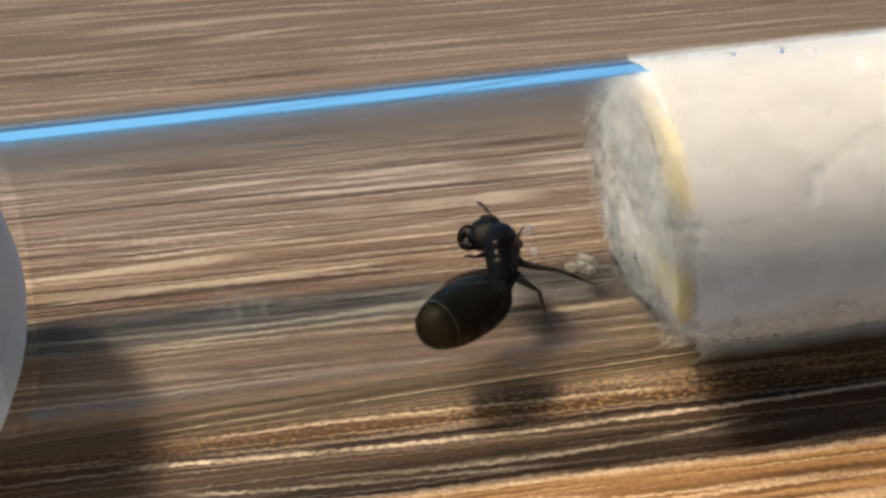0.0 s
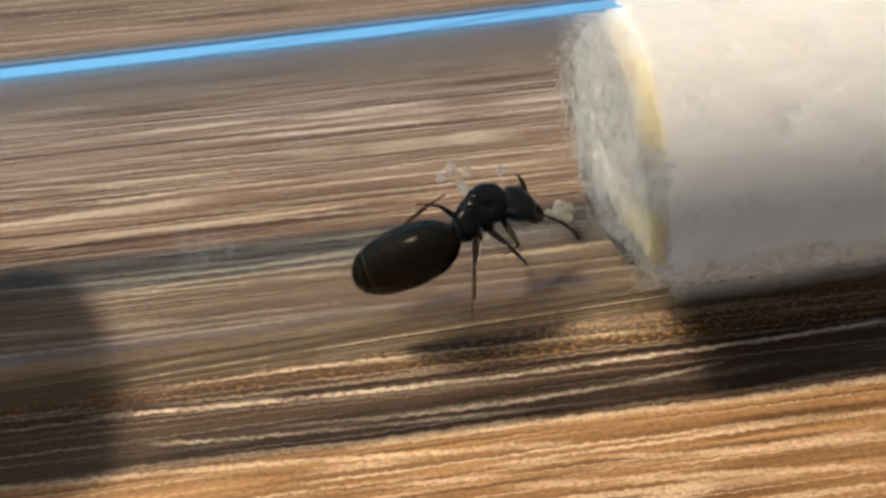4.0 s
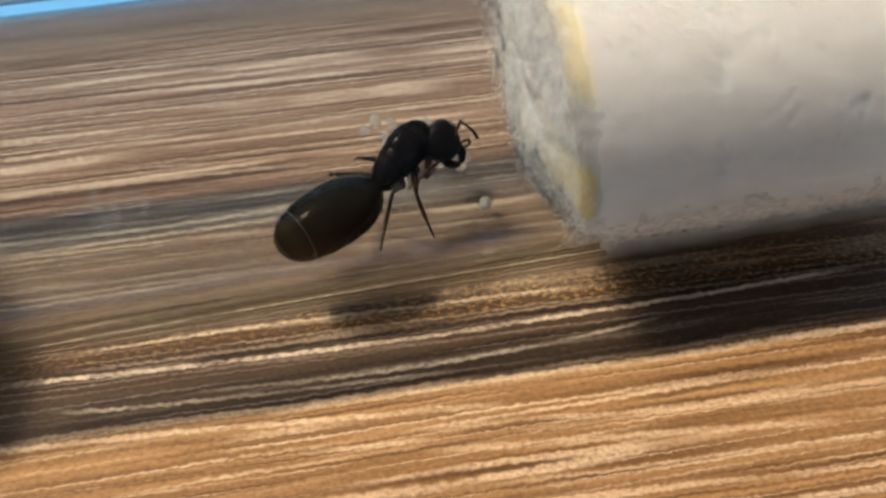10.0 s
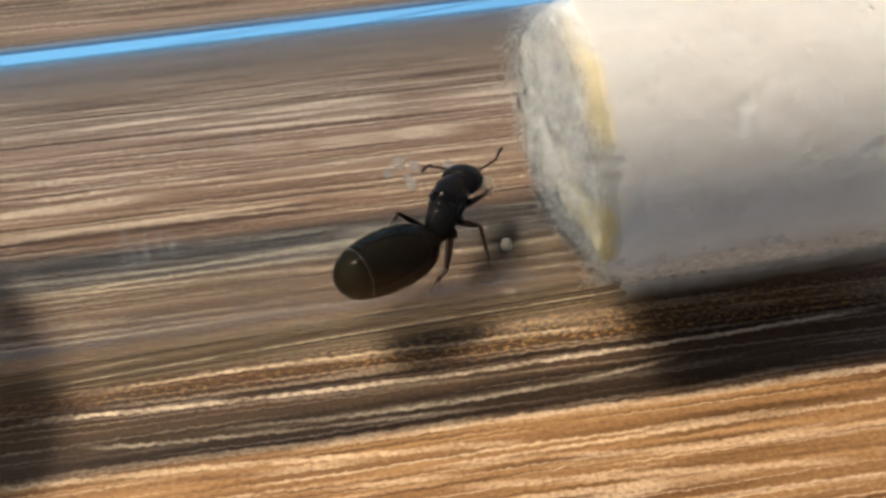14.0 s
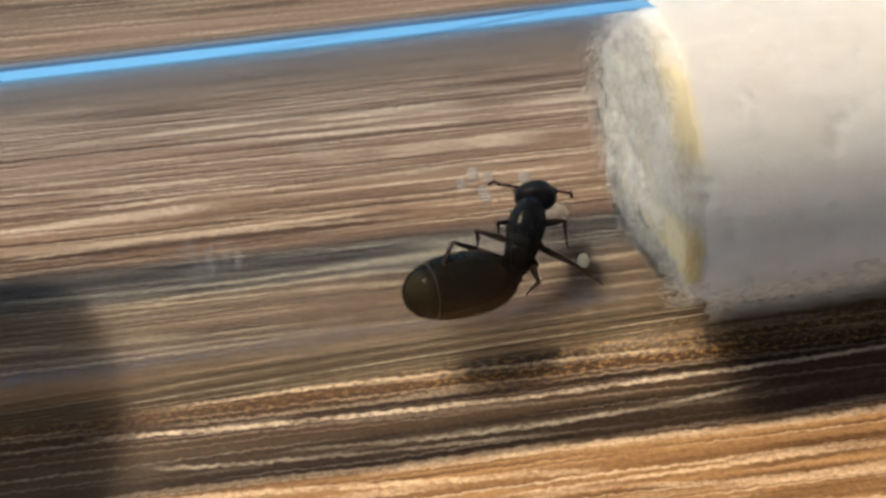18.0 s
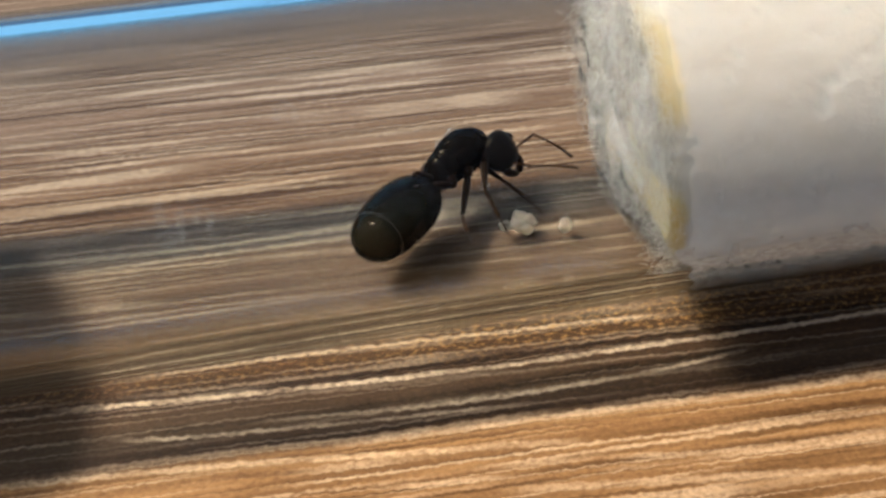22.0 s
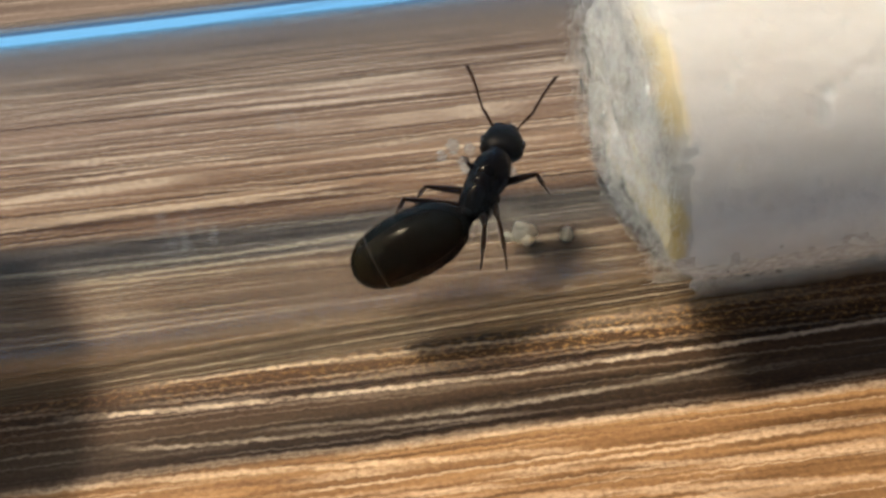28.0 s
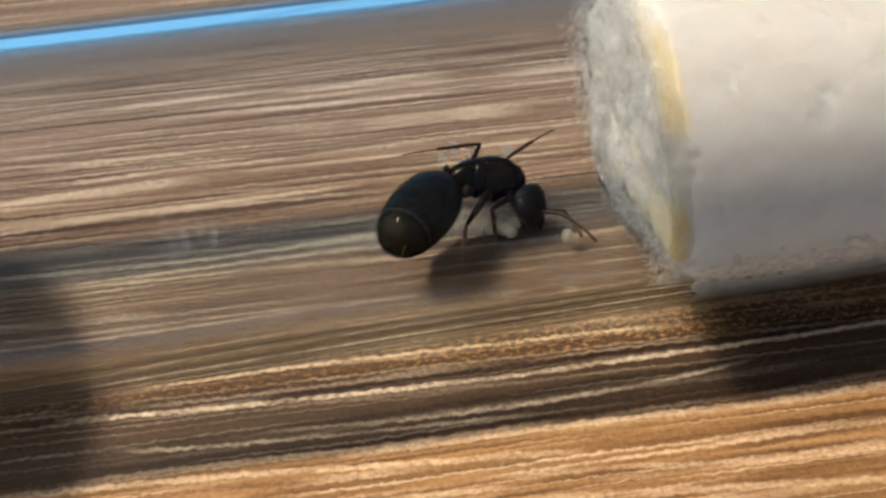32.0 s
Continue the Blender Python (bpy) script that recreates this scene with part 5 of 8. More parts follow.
    walk(PARTS["scape_R"], [
        (0, at(1.15, -0.28, 0.05, 0, -60.7, 42.6)),
        (0.5, at(1.15, -0.28, 0.05, 0, 12.7, -118.3)),
        (1, at(1.15, -0.28, 0.05, 0, 51.3, -130.4)),
        (1.5, at(1.15, -0.28, 0.05, 0, -20.1, -124.6)),
        (2, at(1.15, -0.28, 0.05, -0, 8, -84.7)),
        (2.5, at(1.15, -0.28, 0.05, 0, -41, -106.9)),
        (3, at(1.15, -0.28, 0.05, -0, -7.4, -31)),
        (3.5, at(1.15, -0.28, 0.05, -0, 0.1, -1)),
        (5.5, at(1.15, -0.28, 0.05, 0, -16.1, 16.7)),
        (6, at(1.15, -0.28, 0.05, 0, -27.7, 40.3)),
        (6.5, at(1.15, -0.28, 0.05, -0, -0.9, -0.2)),
        (7, at(1.15, -0.28, 0.05, 0, -16.6, 17.4)),
        (7.5, at(1.15, -0.28, 0.05, -0, 1.4, -4)),
        (8, at(1.15, -0.28, 0.05, 0, -12.9, 9.7)),
        (8.5, at(1.15, -0.28, 0.05, 0, -17.6, 58.1)),
        (9, at(1.15, -0.28, 0.05, 0, -26.6, 29.2)),
        (9.5, at(1.15, -0.28, 0.05, 0, -60.9, 14.5)),
        (10, at(1.15, -0.28, 0.05, 0, -4.7, 72.6)),
        (10.5, at(1.15, -0.28, 0.05, 0, -52.7, -104)),
        (11, at(1.15, -0.28, 0.05, 0, -23.9, 67.7)),
        (11.5, at(1.15, -0.28, 0.05, 0, -50.3, -119.7)),
        (12, at(1.15, -0.28, 0.05, 0, -64.5, -112.6)),
        (12.5, at(1.15, -0.28, 0.05, 0, -47.1, -136.2)),
        (13, at(1.15, -0.28, 0.05, -0, -11.4, -72.7)),
        (13.5, at(1.15, -0.28, 0.05, 0, 7.4, -99.6)),
        (14, at(1.15, -0.28, 0.05, -0, -36.3, -57.7)),
        (14.5, at(1.15, -0.28, 0.05, 0, -15, -112.5)),
        (16.5, at(1.15, -0.28, 0.05, 0, -3, -98.1)),
        (17, at(1.15, -0.28, 0.05, 0, -11.5, -93.3)),
        (17.5, at(1.15, -0.28, 0.05, 0, 17.7, -115.2)),
        (18, at(1.15, -0.28, 0.05, 0, -2, -115.2)),
        (19, at(1.15, -0.28, 0.05, 0, -60.4, 63.3)),
        (19.5, at(1.15, -0.28, 0.05, -0, -21.1, -4.2)),
        (20, at(1.15, -0.28, 0.05, 0, -45.7, 53.3)),
        (20.5, at(1.15, -0.28, 0.05, 0, -12.7, 13.2)),
        (21, at(1.15, -0.28, 0.05, 0, -3.7, 4.3)),
        (22, at(1.15, -0.28, 0.05, 0, -15.6, 26.2)),
        (22.5, at(1.15, -0.28, 0.05, 0, -5.8, 7.3)),
        (23, at(1.15, -0.28, 0.05, 0, -39.6, 50.9)),
        (24, at(1.15, -0.28, 0.05, 0, -14, 9.5)),
        (25, at(1.15, -0.28, 0.05, 0, -33, 6.1)),
        (25.5, at(1.15, -0.28, 0.05, 0, -34.6, 24.9)),
        (27.5, at(1.15, -0.28, 0.05, -0, -69.5, -64.8)),
        (27.8, at(1.15, -0.28, 0.05, -0, -64.7, -86)),
        (28, at(1.15, -0.28, 0.05, -0, -28.8, -40.2)),
        (28.3, at(1.15, -0.28, 0.05, -0, -29.1, -20.8)),
        (28.6, at(1.15, -0.28, 0.05, 0, 16.9, -107.4)),
        (28.8, at(1.15, -0.28, 0.05, 0, -1, -99)),
        (29, at(1.15, -0.28, 0.05, -0, -27, -89.2)),
        (29.5, at(1.15, -0.28, 0.05, 0, -6.5, 6.9)),
        (30, at(1.15, -0.28, 0.05, 0, -10.9, 8.1)),
        (30.5, at(1.15, -0.28, 0.05, -0, 3.2, -2.2)),
        (31, at(1.15, -0.28, 0.05, 0, -42.6, 0.9)),
        (31.5, at(1.15, -0.28, 0.05, -0, 4.1, -2.6)),
        (32, at(1.15, -0.28, 0.05, 0, -45.4, 45.2))])
    walk(PARTS["funiculus_R"], [
        (0, at(1.583, 0.118, 1.096, -0, 70.9, -48.6)),
        (0.5, at(0.596, -1.311, -0.213, 0, -29.3, -166.8)),
        (1, at(0.664, -0.85, -0.887, 0, -3.8, -172.6)),
        (1.5, at(0.51, -1.208, 0.462, -0, 46.7, -6.4)),
        (2, at(1.26, -1.463, -0.117, -0, -12.4, -71)),
        (2.5, at(0.888, -1.146, 0.838, 0, 38.6, 28.9)),
        (3, at(2.17, -0.892, 0.205, 0, 71, 22.1)),
        (3.5, at(2.35, -0.3, 0.048, 0, 53.9, 29.5)),
        (5.5, at(2.255, 0.051, 0.382, -0, -19.3, -10.6)),
        (6, at(1.96, 0.408, 0.608, 0, -33.5, 8.5)),
        (6.5, at(2.35, -0.285, 0.069, 0, 31.5, 33)),
        (7, at(2.248, 0.063, 0.393, 0, -8.4, 6.1)),
        (7.5, at(2.347, -0.364, 0.02, 0, 37.4, 5.2)),
        (8, at(2.303, -0.084, 0.318, 0, 25.2, 47)),
        (8.5, at(1.755, 0.691, 0.412, 0, -15.1, 40.1)),
        (9, at(2.087, 0.243, 0.587, 0, -17.9, 15.3)),
        (9.5, at(1.715, -0.134, 1.099, -0, -11.3, -4)),
        (10, at(1.508, 0.861, 0.148, 0, 83.4, 48.8)),
        (10.5, at(0.974, -0.986, 1.004, 0, 19.4, 25.8)),
        (11, at(1.567, 0.735, 0.536, 0, 37, 26.2)),
        (11.5, at(0.77, -0.946, 0.973, -0, 40.4, -9.8)),
        (12, at(0.952, -0.756, 1.134, 0, 8.7, 20.8)),
        (12.5, at(0.56, -0.846, 0.928, -0, 17.4, -4.4)),
        (13, at(1.5, -1.403, 0.287, 0, 39.5, 39.2)),
        (13.5, at(0.952, -1.453, -0.105, 0, 47.1, 27.3)),
        (14, at(1.666, -1.097, 0.761, 0, 6, 10.9)),
        (14.5, at(0.707, -1.351, 0.36, 0, 43.6, 23.2)),
        (16.5, at(0.981, -1.466, 0.112, 0, 41.1, 58.3)),
        (17, at(1.082, -1.454, 0.289, 0, 27.4, 43)),
        (17.5, at(0.663, -1.314, -0.315, 0, 34.8, 55.7)),
        (18, at(0.639, -1.365, 0.092, 0, 28.4, 4.1)),
        (19, at(1.417, 0.25, 1.093, 0, 9.6, 28.2)),
        (19.5, at(2.267, -0.361, 0.482, 0, 30.3, 6)),
        (20, at(1.651, 0.391, 0.909, -0, -46.2, -52.7)),
        (20.5, at(2.29, -0.013, 0.313, -0, -37.6, -21.7)),
        (21, at(2.344, -0.191, 0.128, 0, 49.1, 31.4)),
        (22, at(2.187, 0.23, 0.374, 0, -20.4, 32.7)),
        (22.5, at(2.334, -0.129, 0.171, 0, 18.8, 7.9)),
        (23, at(1.733, 0.437, 0.815, 0, -16.6, 13.4)),
        (24, at(2.298, -0.087, 0.34, 0, -11.8, 6)),
        (25, at(2.151, -0.173, 0.703, -0, -31.4, -57.6)),
        (25.5, at(2.045, 0.136, 0.732, -0, -16.7, -21.3)),
        (27.5, at(1.329, -0.661, 1.174, -0, -26.2, -3.9)),
        (27.8, at(1.185, -0.791, 1.135, 0, 17.5, 3.3)),
        (28, at(1.953, -0.959, 0.628, -0, -18.5, -24.5)),
        (28.3, at(2.13, -0.652, 0.634, -0, -27.4, -29.7)),
        (28.6, at(0.806, -1.376, -0.298, -0, 49.9, -59.1)),
        (28.8, at(0.963, -1.465, 0.071, -0, 38.8, -24.5)),
        (29, at(1.164, -1.35, 0.594, 0, 37.2, 33.3)),
        (29.5, at(2.334, -0.136, 0.185, 0, -3.2, 0.4)),
        (30, at(2.317, -0.115, 0.276, 0, 25.8, 58.6)),
        (30.5, at(2.347, -0.327, -0.017, -0, -8.8, -60.2)),
        (31, at(2.033, -0.267, 0.862, -0, 11.5, -18.2)),
        (31.5, at(2.346, -0.334, -0.035, -0, -1.2, -2)),
        (32, at(1.744, 0.318, 0.904, 0, -21.8, 13.1))])
    walk(PARTS["femur_L1"], [
        (0, at(0.85, 0.45, -0.66, 0.0, -43.7, 144.5)),
        (1, at(0.85, 0.45, -0.66, 0.0, -55.6, 116.3)),
        (1.5, at(0.85, 0.45, -0.66, 3.6, -51.4, 138.0)),
        (2, at(0.85, 0.45, -0.66, 0.0, -66.4, 99.5)),
        (2.5, at(0.85, 0.45, -0.66, 10.0, -26.7, 70.4)),
        (3, at(0.85, 0.45, -0.66, 0.0, 12.4, 50.4)),
        (5.75, at(0.85, 0.45, -0.66, 6.7, 30.8, 12.0)),
        (8.5, at(0.85, 0.45, -0.66, -3.6, 48.5, -35.6)),
        (9.67, at(0.85, 0.45, -0.66, -36.7, 15.3, -85.8)),
        (10.83, at(0.85, 0.45, -0.66, -37.2, -27.6, -117.4)),
        (12, at(0.85, 0.45, -0.66, 5.5, -58.9, -180.0)),
        (13, at(0.85, 0.45, -0.66, 5.3, -59.9, 154.1)),
        (14, at(0.85, 0.45, -0.66, 5.5, -58.7, 179.8)),
        (15.5, at(0.85, 0.45, -0.66, 22.4, -23.7, 114.6)),
        (17, at(0.85, 0.45, -0.66, 0.0, 6.2, 64.7)),
        (17.5, at(0.85, 0.45, -0.66, 11.6, -23.1, 98.7)),
        (18, at(0.85, 0.45, -0.66, 0.0, -53.3, 141.9)),
        (19, at(0.85, 0.45, -0.66, -46.1, -24.2, -148.0)),
        (20, at(0.85, 0.45, -0.66, -44.8, 20.9, -108.8)),
        (21, at(0.85, 0.45, -0.66, 0.0, 48.7, -42.3)),
        (22, at(0.85, 0.45, -0.66, 0.0, 66.9, -24.6)),
        (22.5, at(0.85, 0.45, -0.66, -3.7, 45.9, -29.6)),
        (23, at(0.85, 0.45, -0.66, 0.0, 43.8, -46.3)),
        (24, at(0.85, 0.45, -0.66, 0.0, 40.0, -51.9)),
        (25, at(0.85, 0.45, -0.66, 0.0, 29.2, -82.2)),
        (26.5, at(0.85, 0.45, -0.66, -25.8, -11.8, -136.5)),
        (28, at(0.85, 0.45, -0.66, 0.0, -55.4, 157.8)),
        (28.5, at(0.85, 0.45, -0.66, 7.1, -38.1, 117.6)),
        (29, at(0.85, 0.45, -0.66, 0.0, -21.2, 86.1)),
        (30, at(0.85, 0.45, -0.66, 0.0, -78.1, 54.1)),
        (30.25, at(0.85, 0.45, -0.66, 27.0, -19.4, -3.8)),
        (30.5, at(0.85, 0.45, -0.66, -2.6, 33.6, -42.5)),
        (31, at(0.85, 0.45, -0.66, 0.0, 7.0, -39.7)),
        (31.5, at(0.85, 0.45, -0.66, 27.0, -34.8, -3.9)),
        (32, at(0.85, 0.45, -0.66, -9.3, -82.1, 72.9))])
    walk(PARTS["shin_L1"], [
        (0, at(1.55, 0, 0, 0.0, 14.8, -124.3)),
        (1, at(1.55, 0, 0, 0.0, 27.5, -125.5)),
        (1.25, at(1.55, 0, 0, -38.7, 12.4, -134.6)),
        (1.5, at(1.55, 0, 0, -74.1, -4.8, -132.4)),
        (1.75, at(1.55, 0, 0, -37.8, 8.8, -137.2)),
        (2, at(1.55, 0, 0, 0.0, 22.6, -132.7)),
        (2.5, at(1.55, 0, 0, 3.5, 17.6, -64.0)),
        (3, at(1.55, 0, 0, 0.0, 12.7, 2.6)),
        (8.5, at(1.55, 0, 0, -11.3, 4.4, -4.7)),
        (9.67, at(1.55, 0, 0, -28.1, 11.5, -56.3)),
        (10.83, at(1.55, 0, 0, -44.1, 2.8, -107.5)),
        (12, at(1.55, 0, 0, -47.7, -14.9, -156.3)),
        (13, at(1.55, 0, 0, -74.8, 1.1, -157.4)),
        (14, at(1.55, 0, 0, -49.2, -6.1, -164.2)),
        (17, at(1.55, 0, 0, 0.0, -46.3, 169.9)),
        (17.5, at(1.55, 0, 0, -4.5, -4.5, -177.9)),
        (18, at(1.55, 0, 0, 0.0, 37.3, -166.4)),
        (19, at(1.55, 0, 0, -11.0, 31.3, 129.1)),
        (20, at(1.55, 0, 0, -10.0, 20.5, 71.3)),
        (21, at(1.55, 0, 0, 0.0, 15.2, 16.1)),
        (22, at(1.55, 0, 0, 0.0, -0.5, -24.4)),
        (22.5, at(1.55, 0, 0, -14.6, 11.8, -7.9)),
        (23, at(1.55, 0, 0, 0.0, 6.8, -42.5)),
        (24, at(1.55, 0, 0, 0.0, 44.8, -28.7)),
        (24.5, at(1.55, 0, 0, 6.0, 3.9, -12.2)),
        (25, at(1.55, 0, 0, 0.0, -37.0, 3.4)),
        (26, at(1.55, 0, 0, 12.4, -27.1, -51.4)),
        (27, at(1.55, 0, 0, 11.3, -12.8, -99.3)),
        (28, at(1.55, 0, 0, 0.0, -3.8, -145.9)),
        (28.5, at(1.55, 0, 0, -6.6, -21.8, 179.5)),
        (29, at(1.55, 0, 0, 0.0, -40.1, 140.0)),
        (29.5, at(1.55, 0, 0, 33.4, 16.2, 97.1)),
        (30, at(1.55, 0, 0, 0.0, 78.5, 33.3)),
        (30.5, at(1.55, 0, 0, -6.8, 35.0, -6.3)),
        (31, at(1.55, 0, 0, 0.0, 40.6, -9.5)),
        (31.5, at(1.55, 0, 0, -49.2, 27.4, -37.0)),
        (32, at(1.55, 0, 0, -85.0, 2.4, -45.2))])
    walk(PARTS["femur_L2"], [
        (0, at(-0.1, 0.45, -0.72, 0.0, -18.6, 100.2)),
        (1, at(-0.1, 0.45, -0.72, 0.5, -10.3, 99.9)),
        (2, at(-0.1, 0.45, -0.72, 0.0, -29.9, 44.8)),
        (2.5, at(-0.1, 0.45, -0.72, -4.1, -50.4, 28.4)),
        (3, at(-0.1, 0.45, -0.72, 0.0, -6.1, 81.8)),
        (3.5, at(-0.1, 0.45, -0.72, 1.7, -32.7, 118.7)),
        (5.5, at(-0.1, 0.45, -0.72, 5.3, -57.0, 174.3)),
        (5.75, at(-0.1, 0.45, -0.72, 14.0, -33.3, 121.7)),
        (6, at(-0.1, 0.45, -0.72, 0.0, -12.5, 81.0)),
        (7, at(-0.1, 0.45, -0.72, 0.0, -3.8, 61.7)),
        (10, at(-0.1, 0.45, -0.72, 0.0, 7.1, 103.4)),
        (11, at(-0.1, 0.45, -0.72, 0.0, -43.1, 113.6)),
        (12, at(-0.1, 0.45, -0.72, 0.0, -61.3, 146.3)),
        (13, at(-0.1, 0.45, -0.72, 0.0, -80.7, 106.5)),
        (13.5, at(-0.1, 0.45, -0.72, 2.4, -81.5, 148.7)),
        (14, at(-0.1, 0.45, -0.72, 0.0, -82.4, -164.4)),
        (15.25, at(-0.1, 0.45, -0.72, 19.1, -57.0, 135.6)),
        (16.5, at(-0.1, 0.45, -0.72, 1.1, -34.2, 107.1)),
        (17, at(-0.1, 0.45, -0.72, 0.0, -41.4, 89.2)),
        (17.5, at(-0.1, 0.45, -0.72, 1.0, -56.5, 100.1)),
        (18, at(-0.1, 0.45, -0.72, 0.0, -34.7, 94.6)),
        (19, at(-0.1, 0.45, -0.72, 0.0, -20.4, 113.4)),
        (20, at(-0.1, 0.45, -0.72, 0.0, 7.6, 87.2)),
        (21, at(-0.1, 0.45, -0.72, 18.0, -18.0, 140.8)),
        (22, at(-0.1, 0.45, -0.72, 3.7, -46.9, -156.0)),
        (23, at(-0.1, 0.45, -0.72, -18.9, -7.8, -99.0)),
        (24, at(-0.1, 0.45, -0.72, 0.0, 32.0, -48.9)),
        (24.33, at(-0.1, 0.45, -0.72, -39.7, 7.6, -101.0)),
        (24.67, at(-0.1, 0.45, -0.72, -51.0, -35.4, -136.0)),
        (25, at(-0.1, 0.45, -0.72, 0.0, -70.6, 142.7)),
        (26.5, at(-0.1, 0.45, -0.72, 6.4, -35.7, 122.5)),
        (28, at(-0.1, 0.45, -0.72, 0.0, -1.1, 109.8)),
        (28.6, at(-0.1, 0.45, -0.72, 1.8, -59.3, 107.0)),
        (29, at(-0.1, 0.45, -0.72, 0.0, -6.9, 78.8)),
        (29.25, at(-0.1, 0.45, -0.72, 29.2, -34.6, 129.9)),
        (29.5, at(-0.1, 0.45, -0.72, 7.2, -71.4, -149.7)),
        (30.75, at(-0.1, 0.45, -0.72, 22.9, -41.4, 141.9)),
        (32, at(-0.1, 0.45, -0.72, 0.4, -17.1, 98.4))])
    walk(PARTS["shin_L2"], [
        (0, at(1.75, 0, 0, 0.0, 48.7, -38.7)),
        (1, at(1.75, 0, 0, -30.7, 42.2, -28.2)),
        (2, at(1.75, 0, 0, 0.0, 63.1, -3.6)),
        (2.5, at(1.75, 0, 0, 53.8, 57.0, 52.5)),
        (3, at(1.75, 0, 0, 0.0, 25.0, 9.4)),
        (3.5, at(1.75, 0, 0, -70.1, 40.4, -73.4)),
        (5.5, at(1.75, 0, 0, -81.1, -4.2, -105.9)),
        (5.75, at(1.75, 0, 0, -47.3, 25.1, -64.1)),
        (6, at(1.75, 0, 0, 0.0, 18.9, -10.2)),
        (7, at(1.75, 0, 0, 0.0, 34.8, -8.8)),
        (10, at(1.75, 0, 0, 0.0, 33.9, -21.6)),
        (11, at(1.75, 0, 0, 0.0, 50.6, -88.3)),
        (12, at(1.75, 0, 0, 0.0, -1.8, -114.4)),
        (13, at(1.75, 0, 0, 0.0, 7.0, -139.3)),
        (14, at(1.75, 0, 0, 0.0, -36.8, -174.3)),
        (15.25, at(1.75, 0, 0, -62.9, -5.6, -123.3)),
        (16.5, at(1.75, 0, 0, -102.2, 49.9, -115.5)),
        (17, at(1.75, 0, 0, 0.0, 71.1, -70.2)),
        (17.5, at(1.75, 0, 0, -122.2, 45.9, -136.7)),
        (17.67, at(1.75, 0, 0, 95.5, 134.8, 26.1)),
        (17.83, at(1.75, 0, 0, -45.8, 52.2, -168.9)),
        (18, at(1.75, 0, 0, 0.0, 64.0, -173.9)),
        (18.5, at(1.75, 0, 0, -1.8, 65.9, -133.0)),
        (19, at(1.75, 0, 0, 0.0, 67.8, -88.7)),
        (19.5, at(1.75, 0, 0, 9.4, 39.0, -54.6)),
        (20, at(1.75, 0, 0, 0.0, 10.9, -32.3)),
        (21, at(1.75, 0, 0, -40.4, 16.7, -85.1)),
        (22, at(1.75, 0, 0, -70.2, -9.7, -129.8)),
        (23, at(1.75, 0, 0, -45.3, 24.7, -77.0)),
        (24, at(1.75, 0, 0, 0.0, 19.6, -9.7)),
        (24.5, at(1.75, 0, 0, 8.6, -8.6, 21.8)),
        (25, at(1.75, 0, 0, 0.0, -37.0, 55.9)),
        (26.5, at(1.75, 0, 0, 33.3, 11.2, -0.6)),
        (28, at(1.75, 0, 0, 0.0, 63.6, -71.7)),
        (28.3, at(1.75, 0, 0, -78.5, 59.4, -126.3)),
        (28.6, at(1.75, 0, 0, -118.8, 35.5, -140.4)),
        (28.8, at(1.75, 0, 0, -81.6, -21.5, -120.1)),
        (29, at(1.75, 0, 0, 0.0, -73.8, -176.0)),
        (29.5, at(1.75, 0, 0, -99.6, -48.8, -73.1)),
        (30.75, at(1.75, 0, 0, -86.2, 20.5, -79.0)),
        (32, at(1.75, 0, 0, 9.8, 83.0, 10.2))])
